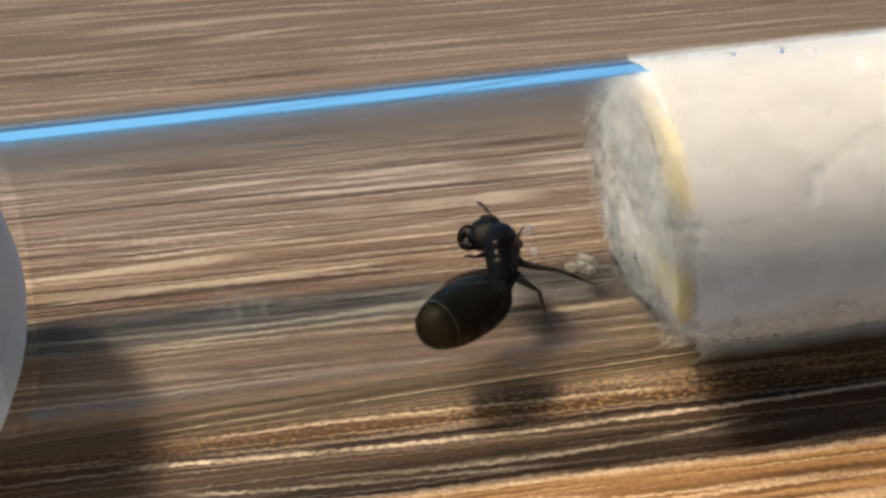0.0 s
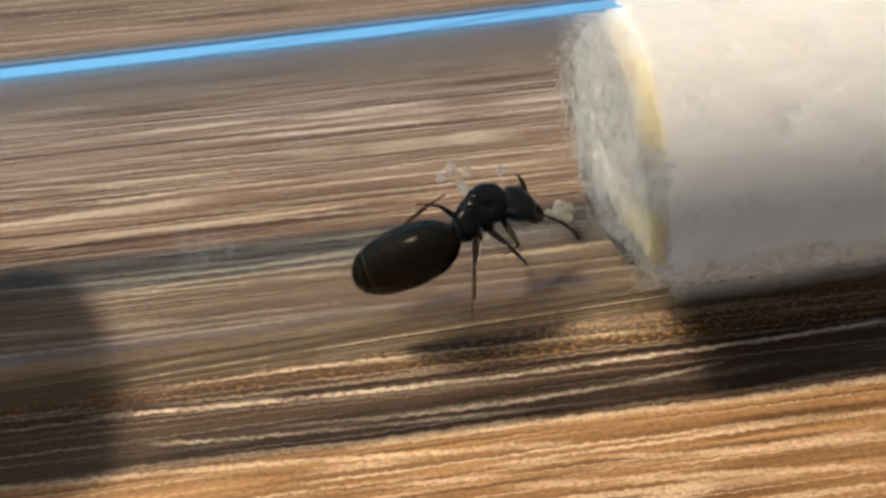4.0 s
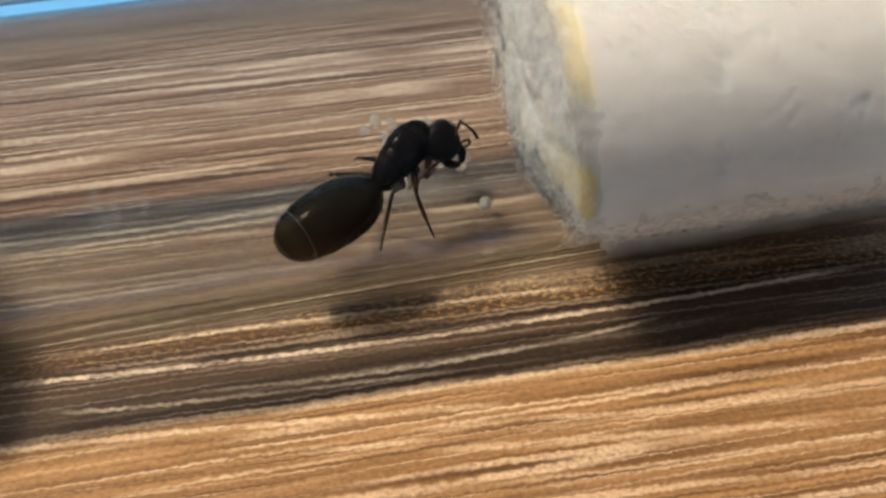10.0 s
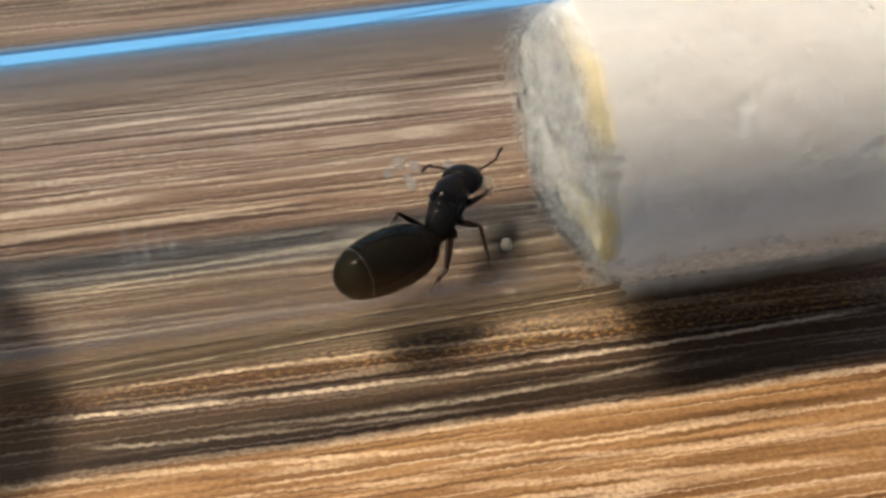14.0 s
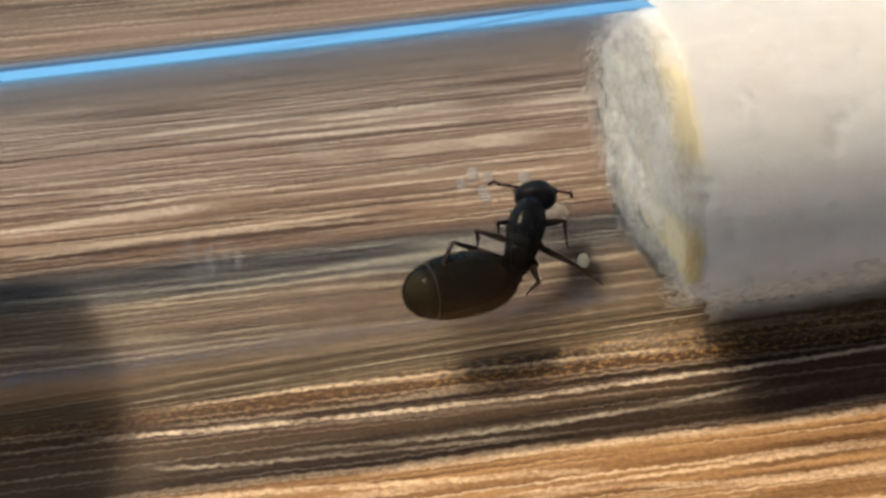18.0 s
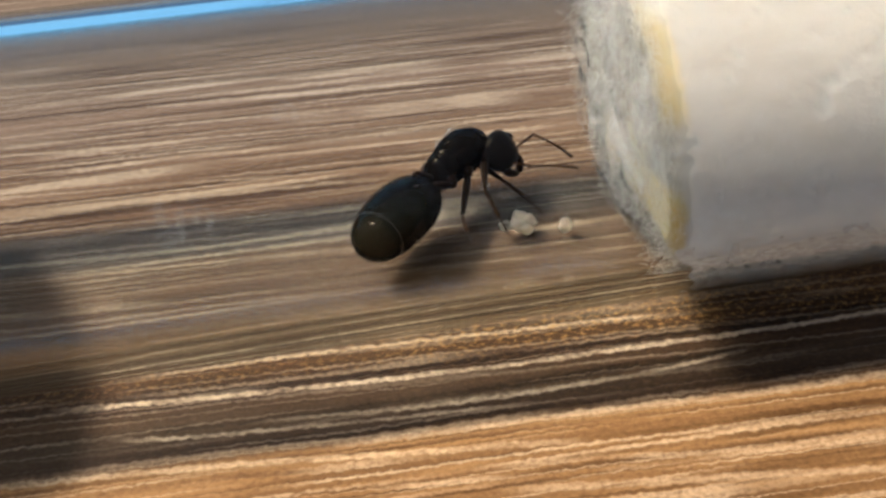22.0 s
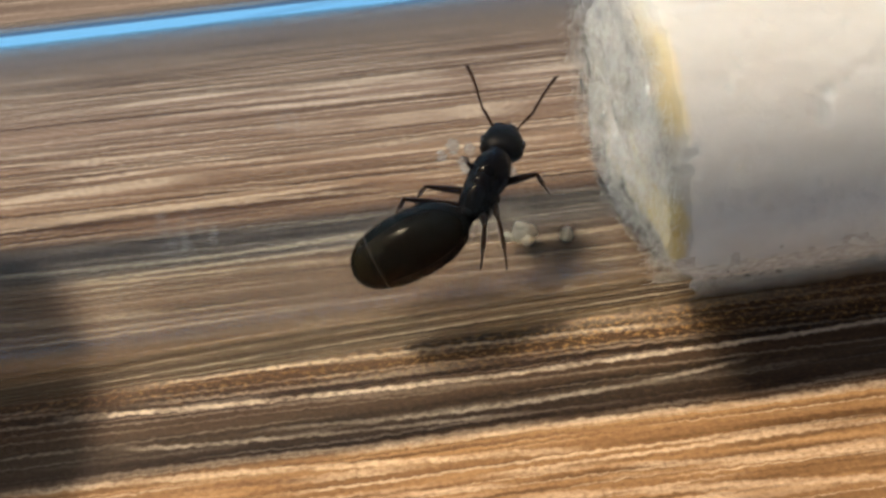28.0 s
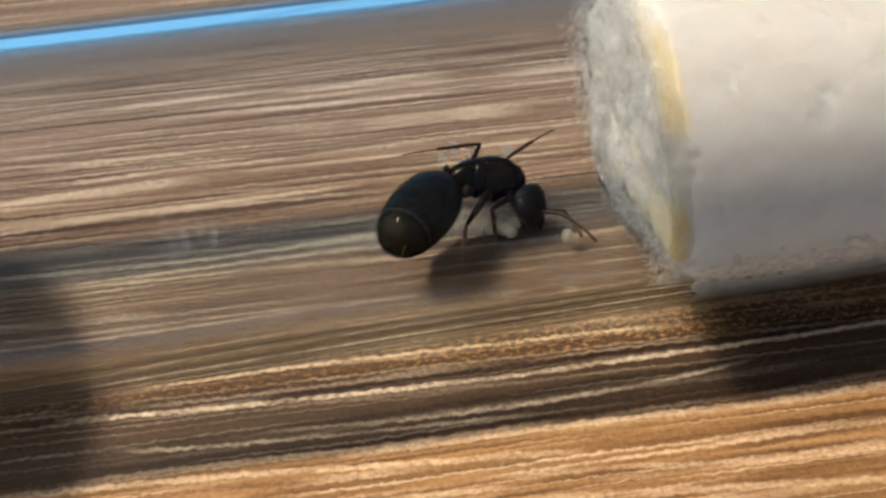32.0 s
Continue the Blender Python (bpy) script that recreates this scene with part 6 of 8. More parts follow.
    walk(PARTS["femur_L3"], [
        (0, at(-0.95, 0.42, -0.68, 0.0, -54.8, 142.0)),
        (0.5, at(-0.95, 0.42, -0.68, 4.6, -56.7, 147.1)),
        (1, at(-0.95, 0.42, -0.68, 0.0, -47.9, 109.2)),
        (1.5, at(-0.95, 0.42, -0.68, 3.5, -62.6, 121.3)),
        (2, at(-0.95, 0.42, -0.68, 0.0, -40.4, 80.6)),
        (2.25, at(-0.95, 0.42, -0.68, 13.6, -52.1, 124.3)),
        (2.5, at(-0.95, 0.42, -0.68, 7.2, -66.8, -176.5)),
        (2.75, at(-0.95, 0.42, -0.68, 19.9, -33.8, 126.8)),
        (3, at(-0.95, 0.42, -0.68, 0.0, -5.5, 87.3)),
        (4.83, at(-0.95, 0.42, -0.68, 18.0, -16.9, 132.7)),
        (6.67, at(-0.95, 0.42, -0.68, 22.6, -37.4, 179.6)),
        (8.5, at(-0.95, 0.42, -0.68, 2.0, -52.7, -116.7)),
        (8.75, at(-0.95, 0.42, -0.68, 17.8, -30.4, 164.7)),
        (9, at(-0.95, 0.42, -0.68, 0.0, -11.5, 103.3)),
        (9.25, at(-0.95, 0.42, -0.68, 9.6, -29.2, 139.2)),
        (9.5, at(-0.95, 0.42, -0.68, 4.3, -48.6, -178.2)),
        (9.75, at(-0.95, 0.42, -0.68, 11.1, -21.9, 143.2)),
        (10, at(-0.95, 0.42, -0.68, 0.0, 3.0, 110.4)),
        (11, at(-0.95, 0.42, -0.68, 0.0, -29.3, 135.3)),
        (12.5, at(-0.95, 0.42, -0.68, 3.2, -45.2, 139.8)),
        (13, at(-0.95, 0.42, -0.68, 0.0, -56.5, 133.3)),
        (13.5, at(-0.95, 0.42, -0.68, 2.5, -57.6, 115.3)),
        (14, at(-0.95, 0.42, -0.68, 0.0, -60.5, 143.1)),
        (16.5, at(-0.95, 0.42, -0.68, 1.1, -25.8, 109.6)),
        (17, at(-0.95, 0.42, -0.68, 0.0, -41.3, 91.1)),
        (18, at(-0.95, 0.42, -0.68, 0.0, -19.0, 86.3)),
        (19, at(-0.95, 0.42, -0.68, 0.0, -23.5, 110.7)),
        (19.5, at(-0.95, 0.42, -0.68, 4.2, -29.2, 147.4)),
        (20, at(-0.95, 0.42, -0.68, 3.5, -36.0, -173.6)),
        (20.5, at(-0.95, 0.42, -0.68, 5.8, -25.0, 145.2)),
        (21, at(-0.95, 0.42, -0.68, 0.0, -15.2, 107.1)),
        (21.5, at(-0.95, 0.42, -0.68, 7.9, -26.9, 164.4)),
        (22, at(-0.95, 0.42, -0.68, 0.0, -39.0, -131.1)),
        (23, at(-0.95, 0.42, -0.68, 0.0, -47.7, -160.4)),
        (23.5, at(-0.95, 0.42, -0.68, 1.7, -63.7, -106.6)),
        (24, at(-0.95, 0.42, -0.68, 0.0, -34.9, -152.0)),
        (25, at(-0.95, 0.42, -0.68, 0.0, -43.1, 134.2)),
        (25.25, at(-0.95, 0.42, -0.68, 1.1, -41.5, 172.4)),
        (25.5, at(-0.95, 0.42, -0.68, 3.2, -40.8, -150.0)),
        (27.5, at(-0.95, 0.42, -0.68, 4.2, -54.1, 146.3)),
        (27.8, at(-0.95, 0.42, -0.68, 3.8, -60.2, 128.2)),
        (28, at(-0.95, 0.42, -0.68, 0.0, -20.2, 125.6)),
        (28.6, at(-0.95, 0.42, -0.68, 2.0, -34.3, 123.7)),
        (29, at(-0.95, 0.42, -0.68, 0.0, -4.3, 126.6)),
        (29.5, at(-0.95, 0.42, -0.68, 3.8, -40.6, 174.3)),
        (29.75, at(-0.95, 0.42, -0.68, 6.2, -32.4, 118.7)),
        (30, at(-0.95, 0.42, -0.68, 0.0, -26.0, 67.6)),
        (30.25, at(-0.95, 0.42, -0.68, 15.5, -51.8, 89.2)),
        (30.5, at(-0.95, 0.42, -0.68, 12.1, -80.1, 124.1)),
        (31, at(-0.95, 0.42, -0.68, 0.0, -82.5, 127.7)),
        (31.5, at(-0.95, 0.42, -0.68, 11.8, -76.4, 151.9)),
        (31.75, at(-0.95, 0.42, -0.68, 18.0, -60.6, 92.4)),
        (32, at(-0.95, 0.42, -0.68, 0.0, -48.4, 53.5))])
    walk(PARTS["shin_L3"], [
        (0, at(2.45, 0, 0, 0.0, 24.1, -131.8)),
        (0.25, at(2.45, 0, 0, -47.9, 21.1, -127.5)),
        (0.5, at(2.45, 0, 0, -95.5, 22.0, -122.3)),
        (0.75, at(2.45, 0, 0, -54.2, 39.1, -126.7)),
        (1, at(2.45, 0, 0, 0.0, 53.4, -112.1)),
        (1.25, at(2.45, 0, 0, -45.7, 39.2, -107.5)),
        (1.5, at(2.45, 0, 0, -86.3, 31.0, -92.8)),
        (2, at(2.45, 0, 0, 0.0, 60.9, -15.0)),
        (2.25, at(2.45, 0, 0, -65.4, 30.3, -96.3)),
        (2.5, at(2.45, 0, 0, -68.6, -21.7, -126.9)),
        (2.75, at(2.45, 0, 0, -41.5, -42.6, -165.3)),
        (3, at(2.45, 0, 0, 0.0, -40.6, 143.1)),
        (8.5, at(2.45, 0, 0, -61.4, -23.9, -131.8)),
        (8.67, at(2.45, 0, 0, -30.6, -39.5, 164.5)),
        (8.83, at(2.45, 0, 0, -1.0, -22.6, 101.8)),
        (9, at(2.45, 0, 0, 0.0, 7.6, 54.5)),
        (9.25, at(2.45, 0, 0, -25.8, 26.8, 9.0)),
        (9.5, at(2.45, 0, 0, -59.2, 20.5, -42.3)),
        (9.67, at(2.45, 0, 0, -74.2, -14.1, -86.8)),
        (9.83, at(2.45, 0, 0, -55.8, -48.4, -140.4)),
        (10, at(2.45, 0, 0, 0.0, -44.9, 133.9)),
        (10.33, at(2.45, 0, 0, -24.6, -23.4, -170.9)),
        (10.67, at(2.45, 0, 0, -22.6, 6.0, -130.3)),
        (11, at(2.45, 0, 0, 0.0, 25.9, -82.9)),
        (11.75, at(2.45, 0, 0, -49.7, 34.2, -108.4)),
        (12.5, at(2.45, 0, 0, -97.7, 22.7, -131.8)),
        (12.75, at(2.45, 0, 0, -49.0, 21.7, -136.8)),
        (13, at(2.45, 0, 0, 0.0, 24.4, -140.9)),
        (13.25, at(2.45, 0, 0, -54.5, 28.7, -132.6)),
        (13.5, at(2.45, 0, 0, -112.3, 37.2, -131.9)),
        (13.75, at(2.45, 0, 0, -54.0, 25.6, -130.7)),
        (14, at(2.45, 0, 0, 0.0, 18.3, -140.4)),
        (15.25, at(2.45, 0, 0, -36.6, 25.6, -102.8)),
        (16.5, at(2.45, 0, 0, -66.9, 51.4, -70.7)),
        (16.67, at(2.45, 0, 0, -0.7, 38.0, 8.4)),
        (16.83, at(2.45, 0, 0, 15.1, -6.9, 42.4)),
        (17, at(2.45, 0, 0, 0.0, -52.5, 80.1)),
        (18, at(2.45, 0, 0, 0.0, -57.3, 87.7)),
        (18.33, at(2.45, 0, 0, 49.7, -22.5, 23.6)),
        (18.67, at(2.45, 0, 0, 52.4, 27.2, -5.7)),
        (19, at(2.45, 0, 0, 0.0, 64.8, -76.3)),
        (19.5, at(2.45, 0, 0, -61.3, 45.6, -122.5)),
        (20, at(2.45, 0, 0, -87.4, 14.7, -129.9)),
        (20.5, at(2.45, 0, 0, -56.3, -24.3, -155.7)),
        (21, at(2.45, 0, 0, 0.0, -34.7, 151.6)),
        (22, at(2.45, 0, 0, 0.0, -12.0, -149.4)),
        (22.33, at(2.45, 0, 0, 17.1, -0.8, 155.8)),
        (22.67, at(2.45, 0, 0, 18.2, 19.6, 103.1)),
        (23, at(2.45, 0, 0, 0.0, 31.7, 42.2)),
        (23.25, at(2.45, 0, 0, -56.3, 36.0, -28.6)),
        (23.5, at(2.45, 0, 0, -84.4, -2.2, -75.0)),
        (23.75, at(2.45, 0, 0, -42.4, -8.8, -87.7)),
        (24, at(2.45, 0, 0, 0.0, -5.2, -101.6)),
        (24.33, at(2.45, 0, 0, 16.8, 4.4, -157.9)),
        (24.67, at(2.45, 0, 0, 18.3, 23.7, 146.2)),
        (25, at(2.45, 0, 0, 0.0, 34.5, 80.9)),
        (25.25, at(2.45, 0, 0, -10.5, 53.5, 29.1)),
        (25.5, at(2.45, 0, 0, -45.7, 55.5, -44.4)),
        (27.5, at(2.45, 0, 0, -113.3, 34.6, -136.0)),
        (27.8, at(2.45, 0, 0, -119.4, 40.3, -136.6)),
        (27.9, at(2.45, 0, 0, -65.1, 49.8, -137.6)),
        (28, at(2.45, 0, 0, 0.0, 55.2, -124.7)),
        (28.3, at(2.45, 0, 0, -58.6, 60.8, -123.9)),
        (28.6, at(2.45, 0, 0, -127.2, 63.8, -134.4)),
        (28.73, at(2.45, 0, 0, 50.5, 60.8, 64.7)),
        (28.87, at(2.45, 0, 0, 33.7, 6.8, 75.8)),
        (29, at(2.45, 0, 0, 0.0, -39.0, 107.9)),
        (29.17, at(2.45, 0, 0, 126.1, -133.1, -1.9)),
        (29.33, at(2.45, 0, 0, -84.1, -16.3, -133.4)),
        (29.5, at(2.45, 0, 0, -84.7, 23.1, -101.6)),
        (29.67, at(2.45, 0, 0, -45.0, 47.8, -35.5)),
        (29.83, at(2.45, 0, 0, -2.2, 25.7, 33.3)),
        (30, at(2.45, 0, 0, 0.0, -14.2, 75.4)),
        (30.17, at(2.45, 0, 0, 8.9, 27.2, 47.6)),
        (30.33, at(2.45, 0, 0, -18.2, 66.0, -2.4)),
        (30.5, at(2.45, 0, 0, -103.6, 51.9, -108.4)),
        (30.67, at(2.45, 0, 0, -32.8, 80.4, -2.0)),
        (30.83, at(2.45, 0, 0, 15.7, 48.3, 82.5)),
        (31, at(2.45, 0, 0, 0.0, 14.8, 112.6)),
        (31.17, at(2.45, 0, 0, -30.0, -12.9, 155.0)),
        (31.33, at(2.45, 0, 0, -71.3, -9.2, -153.8)),
        (31.5, at(2.45, 0, 0, -97.0, 22.7, -114.1)),
        (31.67, at(2.45, 0, 0, -77.1, -12.2, -145.9)),
        (31.83, at(2.45, 0, 0, -37.4, -26.5, 166.6)),
        (32, at(2.45, 0, 0, 0.0, -8.1, 121.2))])
    walk(PARTS["femur_R1"], [
        (0, at(0.85, -0.45, -0.66, 0.0, -50.2, -152.7)),
        (1, at(0.85, -0.45, -0.66, 0.0, -28.4, -141.5)),
        (1.5, at(0.85, -0.45, -0.66, 1.8, -29.4, -124.8)),
        (2, at(0.85, -0.45, -0.66, 0.0, -39.7, -134.1)),
        (3, at(0.85, -0.45, -0.66, 0.0, -12.7, -115.7)),
        (3.5, at(0.85, -0.45, -0.66, 1.5, 9.5, -121.1)),
        (5.5, at(0.85, -0.45, -0.66, 1.4, 34.4, -113.2)),
        (6, at(0.85, -0.45, -0.66, 0.0, 14.9, -91.5)),
        (6.5, at(0.85, -0.45, -0.66, 0.6, 3.4, -101.5)),
        (7, at(0.85, -0.45, -0.66, 0.0, 28.3, -94.5)),
        (7.5, at(0.85, -0.45, -0.66, 0.5, 16.2, -99.7)),
        (8, at(0.85, -0.45, -0.66, 0.0, 5.8, -105.5)),
        (8.5, at(0.85, -0.45, -0.66, -0.7, 24.9, -77.3)),
        (9, at(0.85, -0.45, -0.66, 0.0, 8.8, -106.8)),
        (9.5, at(0.85, -0.45, -0.66, -1.2, -1.3, -65.9)),
        (10, at(0.85, -0.45, -0.66, 0.0, -11.7, -137.7)),
        (10.5, at(0.85, -0.45, -0.66, 1.2, 2.6, -114.0)),
        (11, at(0.85, -0.45, -0.66, 0.0, -10.9, -112.4)),
        (12, at(0.85, -0.45, -0.66, 0.0, -18.5, -94.5)),
        (12.5, at(0.85, -0.45, -0.66, 0.9, -48.0, -102.3)),
        (13, at(0.85, -0.45, -0.66, 0.0, -41.2, -118.8)),
        (14, at(0.85, -0.45, -0.66, 0.0, -43.5, -102.9)),
        (17, at(0.85, -0.45, -0.66, 0.0, -19.0, -97.1)),
        (18, at(0.85, -0.45, -0.66, 0.0, -44.4, -95.6)),
        (18.5, at(0.85, -0.45, -0.66, 1.6, -22.1, -122.6)),
        (19, at(0.85, -0.45, -0.66, 0.0, -14.1, -85.5)),
        (19.5, at(0.85, -0.45, -0.66, 1.8, -1.3, -128.6)),
        (20, at(0.85, -0.45, -0.66, 0.0, -16.0, -103.5)),
        (20.5, at(0.85, -0.45, -0.66, -1.6, -0.6, -56.6)),
        (21, at(0.85, -0.45, -0.66, 0.0, 2.5, -104.0)),
        (21.5, at(0.85, -0.45, -0.66, -3.1, 49.3, -47.8)),
        (21.75, at(0.85, -0.45, -0.66, -7.7, 37.0, -97.4)),
        (22, at(0.85, -0.45, -0.66, 0.0, 26.0, -139.8)),
        (22.5, at(0.85, -0.45, -0.66, 0.7, 9.1, -103.5)),
        (23, at(0.85, -0.45, -0.66, 0.0, 38.1, -118.3)),
        (23.5, at(0.85, -0.45, -0.66, 0.5, 4.5, -100.2)),
        (24, at(0.85, -0.45, -0.66, 0.0, 33.0, -145.5)),
        (24.25, at(0.85, -0.45, -0.66, -2.7, 35.4, -98.6)),
        (24.5, at(0.85, -0.45, -0.66, -2.4, 38.6, -50.1)),
        (25, at(0.85, -0.45, -0.66, 0.0, 27.1, -74.9)),
        (25.5, at(0.85, -0.45, -0.66, -0.3, 10.5, -85.0)),
        (27.5, at(0.85, -0.45, -0.66, -0.9, -40.6, -75.2)),
        (27.8, at(0.85, -0.45, -0.66, -0.0, -31.3, -89.3)),
        (28, at(0.85, -0.45, -0.66, 0.0, -38.9, -80.1)),
        (28.3, at(0.85, -0.45, -0.66, -2.2, -52.5, -60.9)),
        (28.6, at(0.85, -0.45, -0.66, -0.6, -38.5, -80.2)),
        (29, at(0.85, -0.45, -0.66, 0.0, -18.6, -89.5)),
        (29.5, at(0.85, -0.45, -0.66, 0.3, -0.3, -96.6)),
        (30, at(0.85, -0.45, -0.66, 0.0, 6.2, -129.5)),
        (30.5, at(0.85, -0.45, -0.66, 0.6, 53.5, -96.1)),
        (31, at(0.85, -0.45, -0.66, 0.0, 60.4, -139.4)),
        (31.5, at(0.85, -0.45, -0.66, 1.2, 25.2, -112.2)),
        (32, at(0.85, -0.45, -0.66, 0.0, 9.0, -130.2))])
    walk(PARTS["shin_R1"], [
        (0, at(1.55, 0, 0, 0.0, -18.4, 159.3)),
        (1, at(1.55, 0, 0, 0.0, 22.3, 160.3)),
        (1.25, at(1.55, 0, 0, 64.2, 28.5, 153.8)),
        (1.5, at(1.55, 0, 0, 133.4, 36.4, 157.8)),
        (1.75, at(1.55, 0, 0, 63.0, 30.8, 145.4)),
        (2, at(1.55, 0, 0, 0.0, 19.0, 146.5)),
        (3, at(1.55, 0, 0, 0.0, 34.6, -179.2)),
        (3.17, at(1.55, 0, 0, -51.1, 36.2, -169.8)),
        (3.33, at(1.55, 0, 0, 75.2, 136.7, 14.7)),
        (3.5, at(1.55, 0, 0, -165.7, 50.0, -171.3)),
        (5.5, at(1.55, 0, 0, 75.7, 70.0, 81.2)),
        (6, at(1.55, 0, 0, 0.0, 54.9, 59.8)),
        (6.5, at(1.55, 0, 0, 106.0, 44.8, 128.8)),
        (7, at(1.55, 0, 0, 0.0, 61.6, 67.2)),
        (7.5, at(1.55, 0, 0, 86.2, 69.1, 92.9)),
        (7.75, at(1.55, 0, 0, 43.2, 40.8, 119.5)),
        (8, at(1.55, 0, 0, 0.0, 30.8, 156.7)),
        (8.17, at(1.55, 0, 0, 19.8, 41.2, 118.5)),
        (8.33, at(1.55, 0, 0, 28.2, 59.6, 75.1)),
        (8.5, at(1.55, 0, 0, -6.9, 73.3, -7.4)),
        (8.67, at(1.55, 0, 0, 4.4, 71.8, 54.3)),
        (8.83, at(1.55, 0, 0, 6.1, 68.1, 106.7)),
        (9, at(1.55, 0, 0, 0.0, 65.2, 152.0)),
        (9.25, at(1.55, 0, 0, 47.3, 59.5, 127.6)),
        (9.5, at(1.55, 0, 0, 94.2, 64.1, 102.6)),
        (9.67, at(1.55, 0, 0, 64.3, 41.9, 125.3)),
        (9.83, at(1.55, 0, 0, 32.7, 29.8, 153.6)),
        (10, at(1.55, 0, 0, 0.0, 32.0, -176.4)),
        (10.17, at(1.55, 0, 0, 47.6, 31.5, 171.1)),
        (10.33, at(1.55, 0, 0, -83.4, 140.9, -18.0)),
        (10.5, at(1.55, 0, 0, 152.2, 49.6, 164.0)),
        (10.67, at(1.55, 0, 0, -81.9, 136.0, -17.3)),
        (10.83, at(1.55, 0, 0, 48.4, 39.9, 167.8)),
        (11, at(1.55, 0, 0, 0.0, 40.0, 175.1)),
        (12, at(1.55, 0, 0, 0.0, 51.2, 160.9)),
        (12.25, at(1.55, 0, 0, 43.2, 24.3, 154.1)),
        (12.5, at(1.55, 0, 0, 84.3, 7.7, 131.2)),
        (12.75, at(1.55, 0, 0, 42.1, 4.4, 134.3)),
        (13, at(1.55, 0, 0, 0.0, 4.0, 138.9)),
        (14, at(1.55, 0, 0, 0.0, 10.7, 132.6)),
        (17, at(1.55, 0, 0, 0.0, 27.0, -158.1)),
        (18, at(1.55, 0, 0, 0.0, 41.5, -165.8)),
        (18.25, at(1.55, 0, 0, 42.4, 18.2, 167.0)),
        (18.5, at(1.55, 0, 0, 87.8, 18.1, 132.3)),
        (18.75, at(1.55, 0, 0, 56.7, 45.4, 145.6)),
        (19, at(1.55, 0, 0, 0.0, 73.3, 124.8)),
        (19.25, at(1.55, 0, 0, -70.0, 102.3, -7.4)),
        (19.5, at(1.55, 0, 0, -175.5, 65.9, -175.9)),
        (19.67, at(1.55, 0, 0, -71.7, 110.6, -25.0)),
        (19.83, at(1.55, 0, 0, 44.4, 60.1, 138.8)),
        (20, at(1.55, 0, 0, 0.0, 49.1, 144.6)),
        (20.25, at(1.55, 0, 0, 41.9, 42.4, 120.6)),
        (20.5, at(1.55, 0, 0, 83.8, 48.8, 96.4)),
        (20.75, at(1.55, 0, 0, 41.9, 37.2, 135.3)),
        (21, at(1.55, 0, 0, 0.0, 48.3, 174.3)),
        (21.17, at(1.55, 0, 0, -4.7, 25.6, 116.9)),
        (21.33, at(1.55, 0, 0, 12.1, 8.9, 67.4)),
        (21.5, at(1.55, 0, 0, 35.4, 10.6, 16.8)),
        (22, at(1.55, 0, 0, 0.0, 40.8, 9.1)),
        (22.5, at(1.55, 0, 0, -4.3, 57.8, -4.2)),
        (23, at(1.55, 0, 0, 0.0, 20.6, 20.2)),
        (23.5, at(1.55, 0, 0, 43.2, 49.8, 44.4)),
        (24, at(1.55, 0, 0, 0.0, 40.3, 11.5)),
        (24.5, at(1.55, 0, 0, -12.9, 19.5, -8.6)),
        (25, at(1.55, 0, 0, 0.0, -20.1, -27.6)),
        (25.17, at(1.55, 0, 0, -2.1, 27.8, -5.4)),
        (25.33, at(1.55, 0, 0, 41.1, 68.6, 52.0)),
        (25.5, at(1.55, 0, 0, 124.1, 43.2, 148.2)),
        (27.5, at(1.55, 0, 0, 93.4, 52.4, 102.6)),
        (27.8, at(1.55, 0, 0, 114.2, 60.2, 123.8)),
        (27.9, at(1.55, 0, 0, 55.4, 56.7, 126.1)),
        (28, at(1.55, 0, 0, 0.0, 55.9, 132.5)),
        (28.15, at(1.55, 0, 0, 20.8, 69.6, 85.1)),
        (28.3, at(1.55, 0, 0, -29.8, 82.2, -30.5)),
        (28.6, at(1.55, 0, 0, 160.5, 70.6, 162.6)),
        (28.73, at(1.55, 0, 0, -81.2, 113.4, -23.9)),
        (28.87, at(1.55, 0, 0, -132.7, 117.6, -19.1)),
        (29, at(1.55, 0, 0, 0.0, 61.3, 170.4)),
        (29.17, at(1.55, 0, 0, -130.9, 121.8, -14.0)),
        (29.33, at(1.55, 0, 0, -84.0, 122.2, -21.2)),
        (29.5, at(1.55, 0, 0, 144.2, 60.3, 153.3)),
        (29.75, at(1.55, 0, 0, -97.4, 112.5, -22.1)),
        (30, at(1.55, 0, 0, 0.0, 71.7, 139.9)),
        (30.17, at(1.55, 0, 0, -5.3, 44.0, 91.2)),
        (30.33, at(1.55, 0, 0, 13.6, 21.0, 57.5)),
        (30.5, at(1.55, 0, 0, 40.9, 11.4, 21.2)),
        (31, at(1.55, 0, 0, 0.0, 20.8, 21.5)),
        (31.5, at(1.55, 0, 0, 77.7, 63.1, 85.5)),
        (31.67, at(1.55, 0, 0, 51.8, 57.4, 113.2)),
        (31.83, at(1.55, 0, 0, 25.5, 58.4, 141.1)),
        (32, at(1.55, 0, 0, 0.0, 66.0, 168.7))])
